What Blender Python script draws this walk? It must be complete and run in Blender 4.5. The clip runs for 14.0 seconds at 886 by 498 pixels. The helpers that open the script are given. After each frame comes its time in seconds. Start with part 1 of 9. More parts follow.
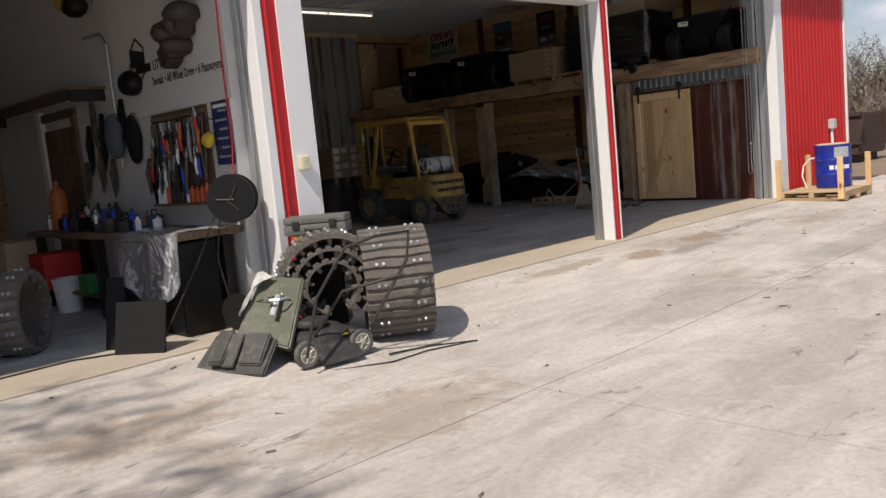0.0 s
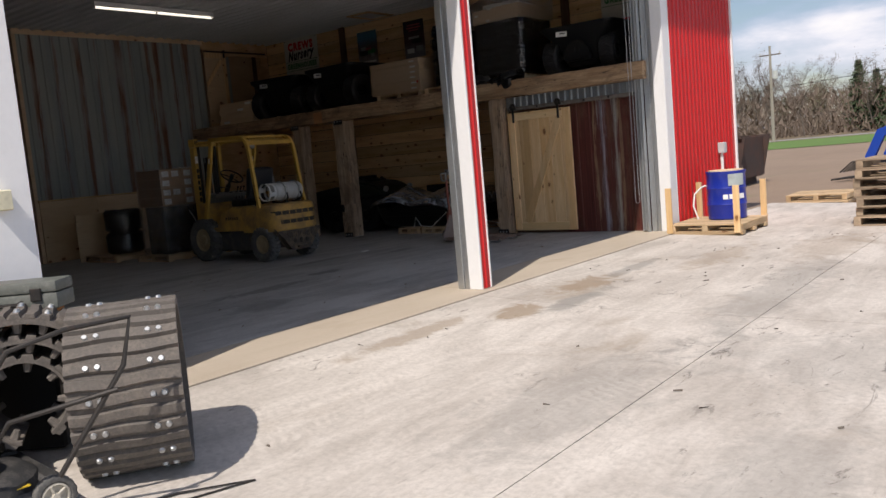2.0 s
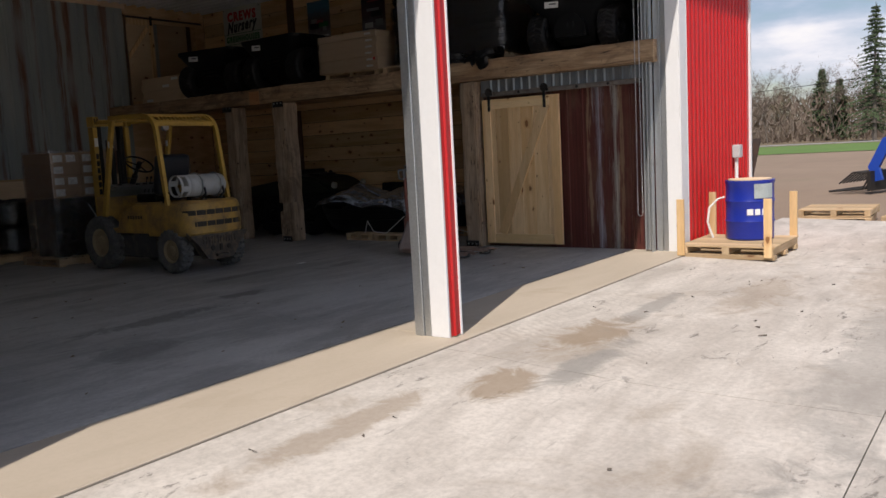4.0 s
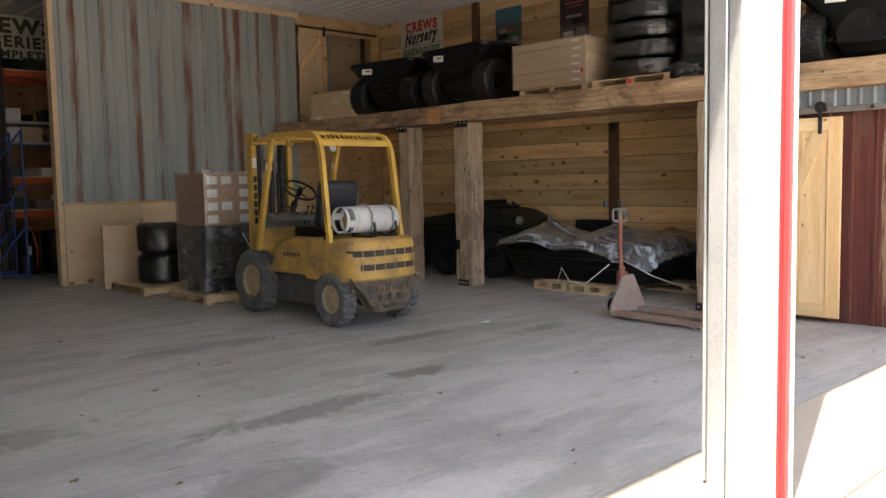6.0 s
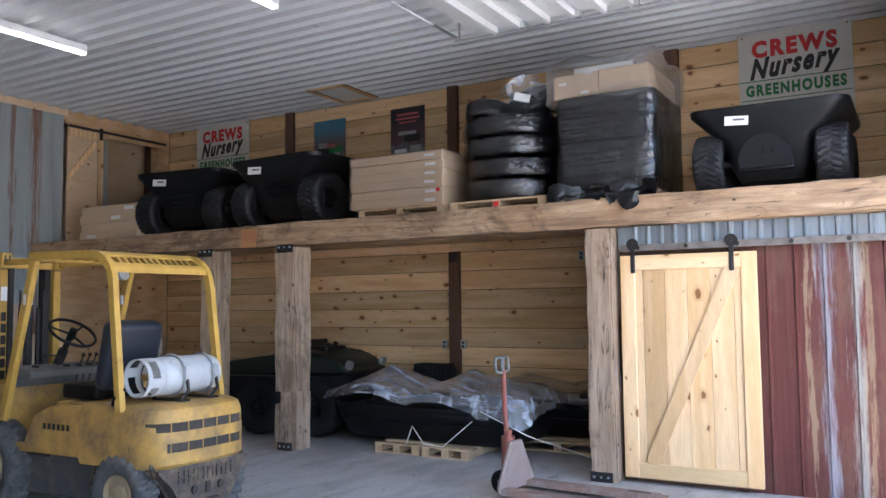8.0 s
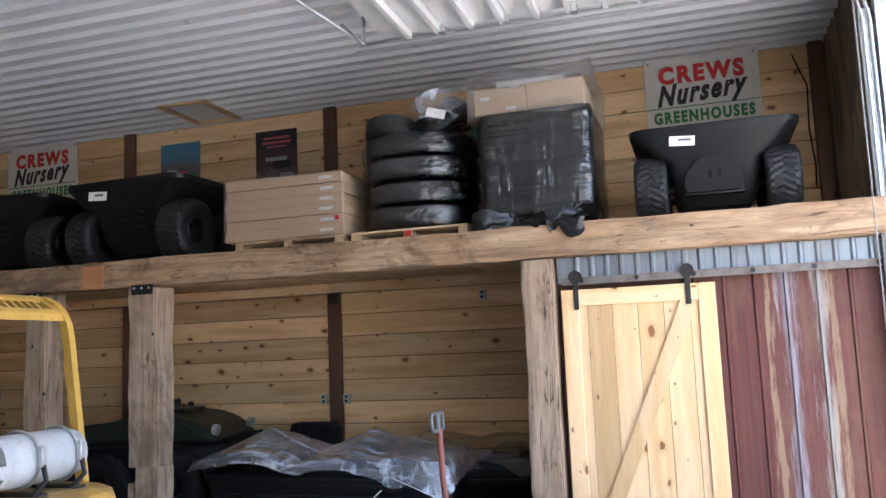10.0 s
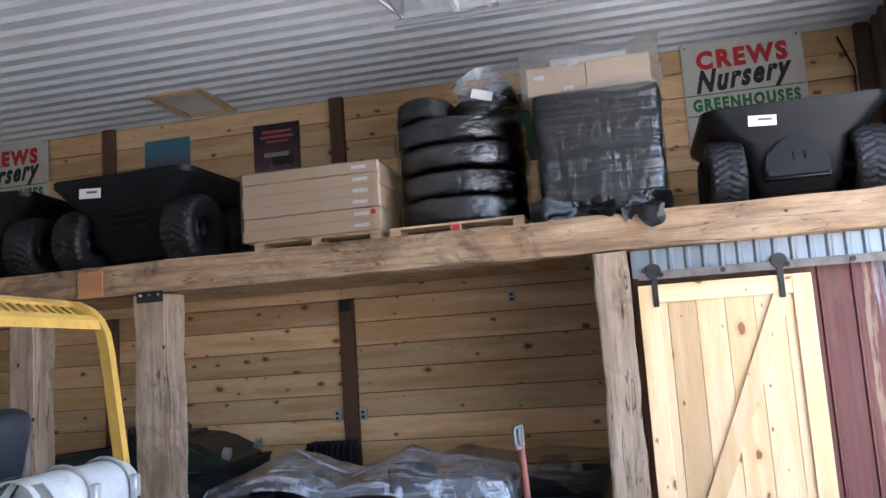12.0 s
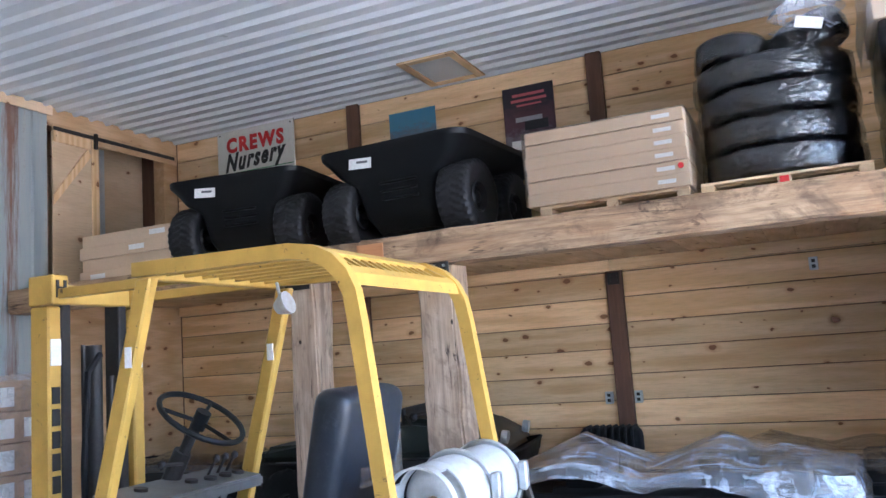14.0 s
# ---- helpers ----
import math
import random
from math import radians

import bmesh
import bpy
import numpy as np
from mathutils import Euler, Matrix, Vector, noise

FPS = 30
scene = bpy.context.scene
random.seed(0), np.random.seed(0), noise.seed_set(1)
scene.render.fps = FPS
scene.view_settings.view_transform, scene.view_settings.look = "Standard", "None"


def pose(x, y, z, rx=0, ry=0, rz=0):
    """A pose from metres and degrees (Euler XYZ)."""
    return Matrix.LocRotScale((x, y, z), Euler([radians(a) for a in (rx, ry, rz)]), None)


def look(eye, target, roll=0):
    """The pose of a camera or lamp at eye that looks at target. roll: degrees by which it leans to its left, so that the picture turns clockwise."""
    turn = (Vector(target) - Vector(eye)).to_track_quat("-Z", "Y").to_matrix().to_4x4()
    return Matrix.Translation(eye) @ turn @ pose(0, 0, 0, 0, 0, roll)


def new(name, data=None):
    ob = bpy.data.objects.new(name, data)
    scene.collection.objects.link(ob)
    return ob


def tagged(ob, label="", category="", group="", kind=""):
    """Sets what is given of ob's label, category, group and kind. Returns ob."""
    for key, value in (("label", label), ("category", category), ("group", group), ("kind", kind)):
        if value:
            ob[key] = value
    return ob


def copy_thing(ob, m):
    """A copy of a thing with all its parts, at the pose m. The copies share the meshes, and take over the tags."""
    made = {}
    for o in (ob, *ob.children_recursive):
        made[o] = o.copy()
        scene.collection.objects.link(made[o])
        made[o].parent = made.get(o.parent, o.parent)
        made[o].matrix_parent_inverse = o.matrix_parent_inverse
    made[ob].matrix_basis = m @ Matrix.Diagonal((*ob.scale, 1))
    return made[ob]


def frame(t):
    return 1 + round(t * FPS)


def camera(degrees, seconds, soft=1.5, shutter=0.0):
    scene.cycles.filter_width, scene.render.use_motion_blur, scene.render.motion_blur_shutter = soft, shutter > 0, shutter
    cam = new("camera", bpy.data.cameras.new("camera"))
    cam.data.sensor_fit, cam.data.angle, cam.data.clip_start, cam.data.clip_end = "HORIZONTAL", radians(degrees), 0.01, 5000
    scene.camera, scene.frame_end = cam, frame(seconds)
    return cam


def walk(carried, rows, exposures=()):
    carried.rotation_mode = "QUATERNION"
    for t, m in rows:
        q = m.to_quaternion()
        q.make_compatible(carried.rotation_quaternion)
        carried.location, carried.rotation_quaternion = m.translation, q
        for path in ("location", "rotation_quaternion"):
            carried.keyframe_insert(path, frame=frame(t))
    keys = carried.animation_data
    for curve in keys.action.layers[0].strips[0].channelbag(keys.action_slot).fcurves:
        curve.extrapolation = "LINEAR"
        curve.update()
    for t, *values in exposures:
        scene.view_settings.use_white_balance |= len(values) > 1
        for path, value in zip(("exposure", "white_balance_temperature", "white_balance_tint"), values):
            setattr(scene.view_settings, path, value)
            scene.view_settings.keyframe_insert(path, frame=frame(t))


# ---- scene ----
cam = camera(56.6, 14.0)
METRES, EYE, TILT, LEAN, TURN = 13.4, 1.37, 0.0, 0.0, -43.4
ROWS = [
    (0.0, 0.0, 0.0, 0.0, -0.66, -6.92, 5.47),
    (0.5, 0.0113, 0.0417, -0.0, -6.16, -6.6, 5.32),
    (1.0, 0.027, 0.0827, -0.0008, -9.04, -6.2, 6.86),
    (1.5, 0.0392, 0.121, -0.0005, -7.71, -6.16, 6.28),
    (2.0, 0.0508, 0.1636, 0.0011, -8.5, -6.28, 5.08),
    (4.5, 0.0836, 0.3946, -0.0001, -11.21, -6.88, 2.99),
    (5.0, 0.0813, 0.4388, 0.0046, -7.72, -6.31, 1.79),
    (5.5, 0.0709, 0.4837, 0.0074, -3.92, -5.33, 1.06),
    (6.0, 0.06, 0.5267, 0.008, -0.26, -4.71, 1.1),
    (6.5, 0.0506, 0.5638, 0.0044, 1.23, -3.26, -0.4),
    (7.0, 0.0411, 0.6062, 0.0098, -3.0, 0.35, 0.29),
    (7.5, 0.0316, 0.6435, 0.014, -8.84, 2.85, 0.48),
    (8.0, 0.0166, 0.6832, 0.0164, -16.28, 3.99, 0.61),
    (10.5, -0.0241, 0.8116, 0.0164, -34.47, 8.34, 1.61),
    (11.0, -0.0357, 0.8308, 0.0173, -40.29, 8.93, 0.82),
    (11.5, -0.0433, 0.8502, 0.0153, -39.76, 8.26, 2.23),
    (12.0, -0.0459, 0.8751, 0.0168, -33.45, 7.69, 3.85),
    (12.5, -0.0561, 0.8951, 0.0155, -29.21, 7.56, 2.46),
    (13.0, -0.0688, 0.9155, 0.0168, -27.11, 7.46, 1.92),
    (13.5, -0.0766, 0.9361, 0.0155, -24.15, 7.32, 3.3),
    (14.0, -0.0866, 0.9559, 0.017, -21.59, 7.43, 3.94),
]
EXPOSURES = [(0.0, 0.1, 6900, 14), (0.5, -0.2, 6800, 14), (1.0, -0.2, 6800, 14), (1.5, 0.1, 6700, 14), (2.0, 0.2, 6700, 14), (4.5, 0.15, 6700, 14), (5.0, 0.35, 6700, 14), (5.5, 1.1, 6600, 12), (6.0, 2.6, 7400, 13), (6.5, 3.6, 7800, 13), (7.0, 3.7, 6700, 13), (7.5, 3.4, 5900, 12), (8.0, 3.25, 5600, 12), (10.5, 3.35, 6000, 13), (11.0, 3.3, 6500, 13), (11.5, 3.12, 6450, 13), (12.0, 3.5, 5550, 12), (12.5, 3.8, 5250, 12), (13.5, 4.1, 5050, 12), (14.0, 4.3, 5200, 12)]
walk(cam, [(t, pose(0, 0, EYE, TILT, LEAN, TURN) @ pose(METRES * x, METRES * y, METRES * z, 90 + pitch, roll, yaw)) for t, x, y, z, yaw, pitch, roll in ROWS], EXPOSURES)

# ---- world and sun ----
SUN_DIR = Vector((0.67, 0.214, -1.0)).normalized()
world = bpy.data.worlds.new("world")
scene.world = world
world.use_nodes = True
wn = world.node_tree.nodes
wl = world.node_tree.links
sky = wn.new("ShaderNodeTexSky")
sky.sky_type = "NISHITA"
sky.sun_disc = False
sky.sun_elevation = math.asin(-SUN_DIR.z)
sky.sun_rotation = math.atan2(-SUN_DIR.x, -SUN_DIR.y)
coord = wn.new("ShaderNodeTexCoord")
cloud_map = wn.new("ShaderNodeMapping")
cloud_map.inputs["Scale"].default_value = (1.6, 1.6, 5.5)
cloud_noise = wn.new("ShaderNodeTexNoise")
cloud_noise.inputs["Scale"].default_value = 2.3
cloud_noise.inputs["Detail"].default_value = 8
cloud_noise.inputs["Roughness"].default_value = 0.55
cloud_ramp = wn.new("ShaderNodeValToRGB")
cloud_ramp.color_ramp.elements[0].position = 0.47
cloud_ramp.color_ramp.elements[1].position = 0.66
cloud_shade = wn.new("ShaderNodeValToRGB")
cloud_shade.color_ramp.elements[0].position = 0.5
cloud_shade.color_ramp.elements[0].color = (0.47, 0.56, 0.8, 1)
cloud_shade.color_ramp.elements[1].position = 0.74
cloud_shade.color_ramp.elements[1].color = (1, 1, 1, 1)
cloud_gain = wn.new("ShaderNodeVectorMath")
cloud_gain.operation = "SCALE"
cloud_gain.inputs["Scale"].default_value = 10.0
cloud_mix = wn.new("ShaderNodeMixRGB")
wl.new(coord.outputs["Generated"], cloud_map.inputs["Vector"])
wl.new(cloud_map.outputs["Vector"], cloud_noise.inputs["Vector"])
wl.new(cloud_noise.outputs["Fac"], cloud_ramp.inputs["Fac"])
wl.new(cloud_ramp.outputs["Color"], cloud_mix.inputs[0])
wl.new(cloud_noise.outputs["Fac"], cloud_shade.inputs["Fac"])
wl.new(cloud_shade.outputs["Color"], cloud_gain.inputs[0])
wl.new(cloud_gain.outputs[0], cloud_mix.inputs[2])
wl.new(sky.outputs["Color"], cloud_mix.inputs[1])
wl.new(cloud_mix.outputs["Color"], wn["Background"].inputs["Color"])
wn["Background"].inputs["Strength"].default_value = 0.09

sun = new("sun", bpy.data.lights.new("sun", "SUN"))
sun.data.energy = 3.6
sun.data.angle = radians(0.5)
sun.data.color = (1.0, 0.95, 0.87)
sun.matrix_world = look((0, 0, 30), Vector((0, 0, 30)) + SUN_DIR)

# ---- building blocks ----
def part(name, bm, material, parent=None, label="", smooth=False):
    me = bpy.data.meshes.new(name)
    bmesh.ops.recalc_face_normals(bm, faces=bm.faces)
    bm.to_mesh(me)
    bm.free()
    for m in material if isinstance(material, (list, tuple)) else [material]:
        me.materials.append(m)
    if smooth:
        me.polygons.foreach_set("use_smooth", [True] * len(me.polygons))
        me.set_sharp_from_angle(angle=radians(38))
    ob = new(name, me)
    if parent is not None:
        ob.parent = parent
    if label:
        ob["label"] = label
    return ob


def thing(name, label, category, m=None, group="", kind=""):
    ob = new(name)
    ob.empty_display_size = 0.1
    ob.matrix_basis = m if m is not None else Matrix()
    return tagged(ob, label, category, group, kind)


def box(bm, x0, y0, z0, x1, y1, z1, bevel=0.0, m=None, mi=0, seg=1):
    r = bmesh.ops.create_cube(bm, size=1, matrix=Matrix.Translation(((x0 + x1) / 2, (y0 + y1) / 2, (z0 + z1) / 2)) @ Matrix.Diagonal((abs(x1 - x0), abs(y1 - y0), abs(z1 - z0), 1)))
    vs = r["verts"]
    if bevel:
        es = list({e for v in vs for e in v.link_edges})
        r = bmesh.ops.bevel(bm, geom=es, offset=bevel, segments=seg, profile=0.6, affect="EDGES")
        vs = list({v for f in r["faces"] for v in f.verts} | {v for v in vs if v.is_valid})
    if m is not None:
        bmesh.ops.transform(bm, matrix=m, verts=vs)
    if mi:
        for f in {f for v in vs for f in v.link_faces}:
            f.material_index = mi
    return vs


def new_box(*a, **k):
    bm = bmesh.new()
    box(bm, *a, **k)
    return bm


def rod(bm, p, q, r0, r1=None, seg=12, caps=True, mi=0):
    p, q = Vector(p), Vector(q)
    r1 = r0 if r1 is None else r1
    m = Matrix.Translation((p + q) / 2) @ (q - p).to_track_quat("Z", "Y").to_matrix().to_4x4()
    r = bmesh.ops.create_cone(bm, cap_ends=caps, segments=seg, radius1=r0, radius2=r1, depth=(q - p).length, matrix=m)
    if mi:
        for f in {f for v in r["verts"] for f in v.link_faces}:
            f.material_index = mi
    return r["verts"]


def tube(bm, pts, r, seg=8, closed=False, mi=0):
    pts = [Vector(p) for p in pts]
    n = len(pts)
    rings = []
    side = None
    for i, p in enumerate(pts):
        a = pts[(i - 1) % n] if closed or i else p
        b = pts[(i + 1) % n] if closed or i < n - 1 else p
        d = (b - a).normalized()
        if side is None:
            side = d.orthogonal().normalized()
        side = (side - d * side.dot(d)).normalized()
        up = d.cross(side)
        rr = r[i] if isinstance(r, (list, tuple)) else r
        rings.append([bm.verts.new(p + rr * (math.cos(t) * side + math.sin(t) * up)) for t in [2 * math.pi * k / seg for k in range(seg)]])
    for i in range(n if closed else n - 1):
        a, b = rings[i], rings[(i + 1) % n]
        for k in range(seg):
            f = bm.faces.new((a[k], a[(k + 1) % seg], b[(k + 1) % seg], b[k]))
            f.material_index = mi
    if not closed:
        bm.faces.new(rings[0][::-1]).material_index = mi
        bm.faces.new(rings[-1]).material_index = mi


def lathe(bm, profile, m=None, seg=32, mi=0, closed=False):
    """profile: (radius, height) pairs turned round z."""
    rings = []
    for r, z in profile:
        if r < 1e-6:
            rings.append([bm.verts.new((0, 0, z))])
        else:
            rings.append([bm.verts.new((r * math.cos(2 * math.pi * k / seg), r * math.sin(2 * math.pi * k / seg), z)) for k in range(seg)])
    pairs = list(zip(rings, rings[1:])) + ([(rings[-1], rings[0])] if closed else [])
    for a, b in pairs:
        for k in range(seg):
            q = [a[k % len(a)], a[(k + 1) % len(a)], b[(k + 1) % len(b)], b[k % len(b)]]
            q = list(dict.fromkeys(q))
            if len(q) > 2:
                bm.faces.new(q).material_index = mi
    vs = [v for ring in rings for v in ring]
    if m is not None:
        bmesh.ops.transform(bm, matrix=m, verts=vs)
    return vs


def prism(bm, outline, a, b, axis="y", mi=0):
    """outline: 2D points, swept from a to b along the axis."""
    def at(p, s):
        return {"x": (s, p[0], p[1]), "y": (p[0], s, p[1]), "z": (p[0], p[1], s)}[axis]
    lo = [bm.verts.new(at(p, a)) for p in outline]
    hi = [bm.verts.new(at(p, b)) for p in outline]
    n = len(outline)
    fs = [bm.faces.new(lo), bm.faces.new(hi[::-1])]
    fs += [bm.faces.new((lo[i], lo[(i + 1) % n], hi[(i + 1) % n], hi[i])) for i in range(n)]
    for f in fs:
        f.material_index = mi
    return lo + hi


def rough_up(bm, amount, scale, seed=0.0, keep=None):
    for v in bm.verts:
        if keep and keep(v.co):
            continue
        n = noise.noise_vector(v.co * scale + Vector((seed, seed * 1.7, -seed)))
        v.co += n * amount


def sheet(bm, fn, nu, nv):
    g = [[bm.verts.new(fn(i / nu, j / nv)) for j in range(nv + 1)] for i in range(nu + 1)]
    for i in range(nu):
        for j in range(nv):
            bm.faces.new((g[i][j], g[i + 1][j], g[i + 1][j + 1], g[i][j + 1]))
    return g


# ---- materials ----
class Nodes:
    def __init__(self, name):
        self.mat = bpy.data.materials.new(name)
        self.mat.use_nodes = True
        self.t = self.mat.node_tree
        self.b = self.t.nodes["Principled BSDF"]
        self.out = self.t.nodes["Material Output"]

    def n(self, kind, **inputs):
        nd = self.t.nodes.new("ShaderNode" + kind)
        for k, v in inputs.items():
            self.put(nd.inputs[k.replace("_", " ")], v)
        return nd

    def put(self, socket, v):
        if isinstance(v, bpy.types.NodeSocket):
            self.t.links.new(v, socket)
        elif isinstance(v, (tuple, list)) and len(v) == 3 and socket.type == "RGBA":
            socket.default_value = (*v, 1)
        else:
            socket.default_value = v

    def coords(self, scale=(1, 1, 1), kind="Object", shift=None, turn=(0, 0, 0)):
        c = self.n("TexCoord").outputs[kind]
        mp = self.n("Mapping", Vector=c, Scale=scale, Rotation=turn)
        if shift is not None:
            self.put(mp.inputs["Location"], shift)
        return mp.outputs["Vector"]

    def random(self, spread=37.0):
        r = self.n("ObjectInfo").outputs["Random"]
        return self.n("VectorMath", Vector=self.n("CombineXYZ", X=r, Y=r, Z=r).outputs[0]), r

    def noise(self, vec, scale, detail=6, rough=0.6, dist=0.0):
        return self.n("TexNoise", Vector=vec, Scale=scale, Detail=detail, Roughness=rough, Distortion=dist).outputs["Fac"]

    def ramp(self, fac, stops):
        r = self.n("ValToRGB", Fac=fac)
        el = r.color_ramp.elements
        while len(el) < len(stops):
            el.new(0.5)
        for e, (p, c) in zip(el, stops):
            e.position = p
            e.color = (*c, 1) if isinstance(c, (tuple, list)) else (c, c, c, 1)
        return r.outputs["Color"]

    def mix(self, fac, a, b, mode="MIX"):
        m = self.n("MixRGB", Fac=fac, Color1=a, Color2=b)
        m.blend_type = mode
        return m.outputs["Color"]

    def math(self, op, a, b=0.0, c=0.0):
        m = self.n("Math")
        m.operation = op
        for i, v in enumerate((a, b, c)):
            self.put(m.inputs[i], v)
        return m.outputs[0]

    def bump(self, height, strength=0.3, dist=0.01, normal=None):
        b = self.n("Bump", Height=height, Strength=strength, Distance=dist)
        if normal is not None:
            self.put(b.inputs["Normal"], normal)
        return b.outputs["Normal"]

    def done(self, color=None, rough=None, normal=None, metal=None, **more):
        for k, v in (("Base Color", color), ("Roughness", rough), ("Normal", normal), ("Metallic", metal)):
            if v is not None:
                self.put(self.b.inputs[k], v)
        for k, v in more.items():
            self.put(self.b.inputs[k.replace("_", " ")], v)
        return self.mat


def worn(name, color, rough=0.5, metal=0.0, dirt=(0.12, 0.1, 0.08), dirt_amount=0.25, scale=6.0, bump=0.15, fine=60.0, var=0.12, **more):
    """Paint, plastic, rubber or metal with two scales of wear."""
    k = Nodes(name)
    v = k.coords()
    big = k.noise(v, scale, 5, 0.62)
    small = k.noise(v, fine, 4, 0.7)
    light = tuple(min(1, c * (1 + var)) for c in color)
    dark = tuple(c * (1 - var) for c in color)
    col = k.mix(k.ramp(small, [(0.3, 0.0), (0.7, 1.0)]), dark, light)
    mask = k.ramp(k.mix(0.35, big, small), [(0.6 - 0.25 * dirt_amount, 0.0), (0.78 - 0.2 * dirt_amount, 1.0)])
    col = k.mix(k.math("MULTIPLY", mask, min(1.0, 0.35 + dirt_amount)), col, dirt)
    rg = k.n("MapRange", Value=big, To_Min=max(0, rough - 0.1), To_Max=min(1, rough + 0.15)).outputs[0]
    return k.done(col, rg, k.bump(small, bump, 0.004), metal, **more)


def wood(name, light, dark, along="x", knots=0.5, rough=0.65, ring=1.0, stain=None, stain_amount=0.0, grey=0.0, tint=0.12, rugged=False):
    """Sawn timber; the grain runs along one object axis, and each piece has its own cut of it."""
    k = Nodes(name)
    r = k.n("ObjectInfo").outputs["Random"]
    shift = k.n("CombineXYZ", X=k.math("MULTIPLY", r, 31.0), Y=k.math("MULTIPLY", r, 57.0), Z=k.math("MULTIPLY", r, 83.0)).outputs[0]
    stretch = {"x": (0.09, 1, 1), "y": (1, 0.09, 1), "z": (1, 1, 0.09)}[along]
    if rugged:
        stretch = tuple(0.3 if q < 1 else 1 for q in stretch)
    base = k.n("TexCoord").outputs["Object"]
    v0 = k.n("VectorMath", Vector=base)
    v0.operation = "ADD"
    k.put(v0.inputs[1], shift)
    sv = k.n("Mapping", Vector=v0.outputs[0], Scale=stretch).outputs[0]
    figure = k.noise(sv, 9 * ring, 3, 0.55, 1.2)
    grain = k.noise(sv, 70, 5, 0.7)
    xyz = k.n("SeparateXYZ", Vector=v0.outputs[0]).outputs
    run, a1, a2 = {"x": (0, 1, 2), "y": (1, 0, 2), "z": (2, 0, 1)}[along]
    bend = k.math("MULTIPLY", k.noise(v0.outputs[0], 14, 2, 0.5), 0.035)
    kv = k.n("CombineXYZ", X=k.math("ADD", k.math("MULTIPLY", xyz[run], 0.6), bend), Y=k.math("ADD", k.math("ADD", xyz[a1], xyz[a2]), bend), Z=0.0).outputs[0]
    cell = k.n("TexVoronoi", Vector=kv, Scale=5.6, Randomness=1.0)
    cell.voronoi_dimensions = "2D"
    dist = cell.outputs["Distance"]
    sep = k.n("SeparateColor", Color=cell.outputs["Color"])
    pick, grow = sep.outputs[0], sep.outputs[1]
    size = k.math("MULTIPLY", k.math("LESS_THAN", pick, knots), k.math("ADD", 0.035, k.math("MULTIPLY", k.math("MULTIPLY", grow, grow), 0.12)))
    knot = k.math("SMOOTH_MIN", 1.0, k.math("MAXIMUM", 0.0, k.math("MULTIPLY", k.math("SUBTRACT", size, dist), 38.0)), 0.1)
    rings = k.n("TexWave", Vector=sv, Scale=5.0 * ring, Distortion=6.0, Detail=2.0, Detail_Scale=1.4).outputs["Fac"]
    col = k.mix(k.ramp(k.mix(0.45, figure, rings), [(0.25, 0.0), (0.8, 1.0)]), light, dark)
    col = k.mix(k.math("MULTIPLY", k.ramp(grain, [(0.45, 0.0), (0.75, 1.0)]), 0.35), col, tuple(c * 0.55 for c in dark))
    halo = k.math("MINIMUM", 1.0, k.math("MAXIMUM", 0.0, k.math("MULTIPLY", k.math("SUBTRACT", k.math("MULTIPLY", size, 2.1), dist), 6.0)))
    col = k.mix(k.math("MULTIPLY", halo, 0.5), col, (dark[0] * 0.72, dark[1] * 0.52, dark[2] * 0.4))
    col = k.mix(k.math("MULTIPLY", knot, 0.95), col, (dark[0] * 0.34, dark[1] * 0.22, dark[2] * 0.15))
    if rugged:
        lines = k.noise(k.n("Mapping", Vector=v0.outputs[0], Scale=tuple(0.45 if q < 1 else 9 for q in stretch)).outputs[0], 3.0, 4, 0.6, 0.5)
        crack = k.ramp(k.math("ABSOLUTE", k.math("SUBTRACT", lines, 0.5)), [(0.0, 1.0), (0.018, 0.0)])
        where = k.ramp(k.noise(v0.outputs[0], 3.4, 4, 0.6), [(0.48, 0.0), (0.56, 1.0)])
        wash = k.ramp(k.noise(v0.outputs[0], 2.6, 7, 0.7, 0.8), [(0.4, 0.0), (0.62, 1.0)])
        col = k.mix(k.math("MULTIPLY", wash, 0.45), col, tuple(min(1, c * 1.12) for c in light))
        pits = k.ramp(k.noise(k.n("Mapping", Vector=v0.outputs[0], Scale=tuple(0.35 if q < 1 else 1 for q in stretch)).outputs[0], 34, 4, 0.7), [(0.6, 0.0), (0.68, 1.0)])
        col = k.mix(k.math("MULTIPLY", pits, 0.5), col, tuple(c * 0.5 for c in dark))
        col = k.mix(k.math("MULTIPLY", k.math("MULTIPLY", crack, where), 0.9), col, tuple(c * 0.2 for c in dark))
    if stain is not None:
        blot = k.ramp(k.noise(k.n("Mapping", Vector=v0.outputs[0], Scale=tuple(0.35 if s < 1 else 1 for s in stretch)).outputs[0], 3.2, 6, 0.65), [(0.62 - 0.2 * stain_amount, 0.0), (0.7 - 0.15 * stain_amount, 1.0)])
        col = k.mix(k.math("MULTIPLY", blot, 0.7), col, stain)
    hsv = k.n("HueSaturation", Color=col, Saturation=1.0 - grey, Value=k.math("ADD", 1.0 - tint, k.math("MULTIPLY", r, 2 * tint)))
    h = k.mix(0.5, grain, k.math("SUBTRACT", 1.0, knot))
    return k.done(hsv.outputs[0], rough, k.bump(h, 0.35, 0.004))


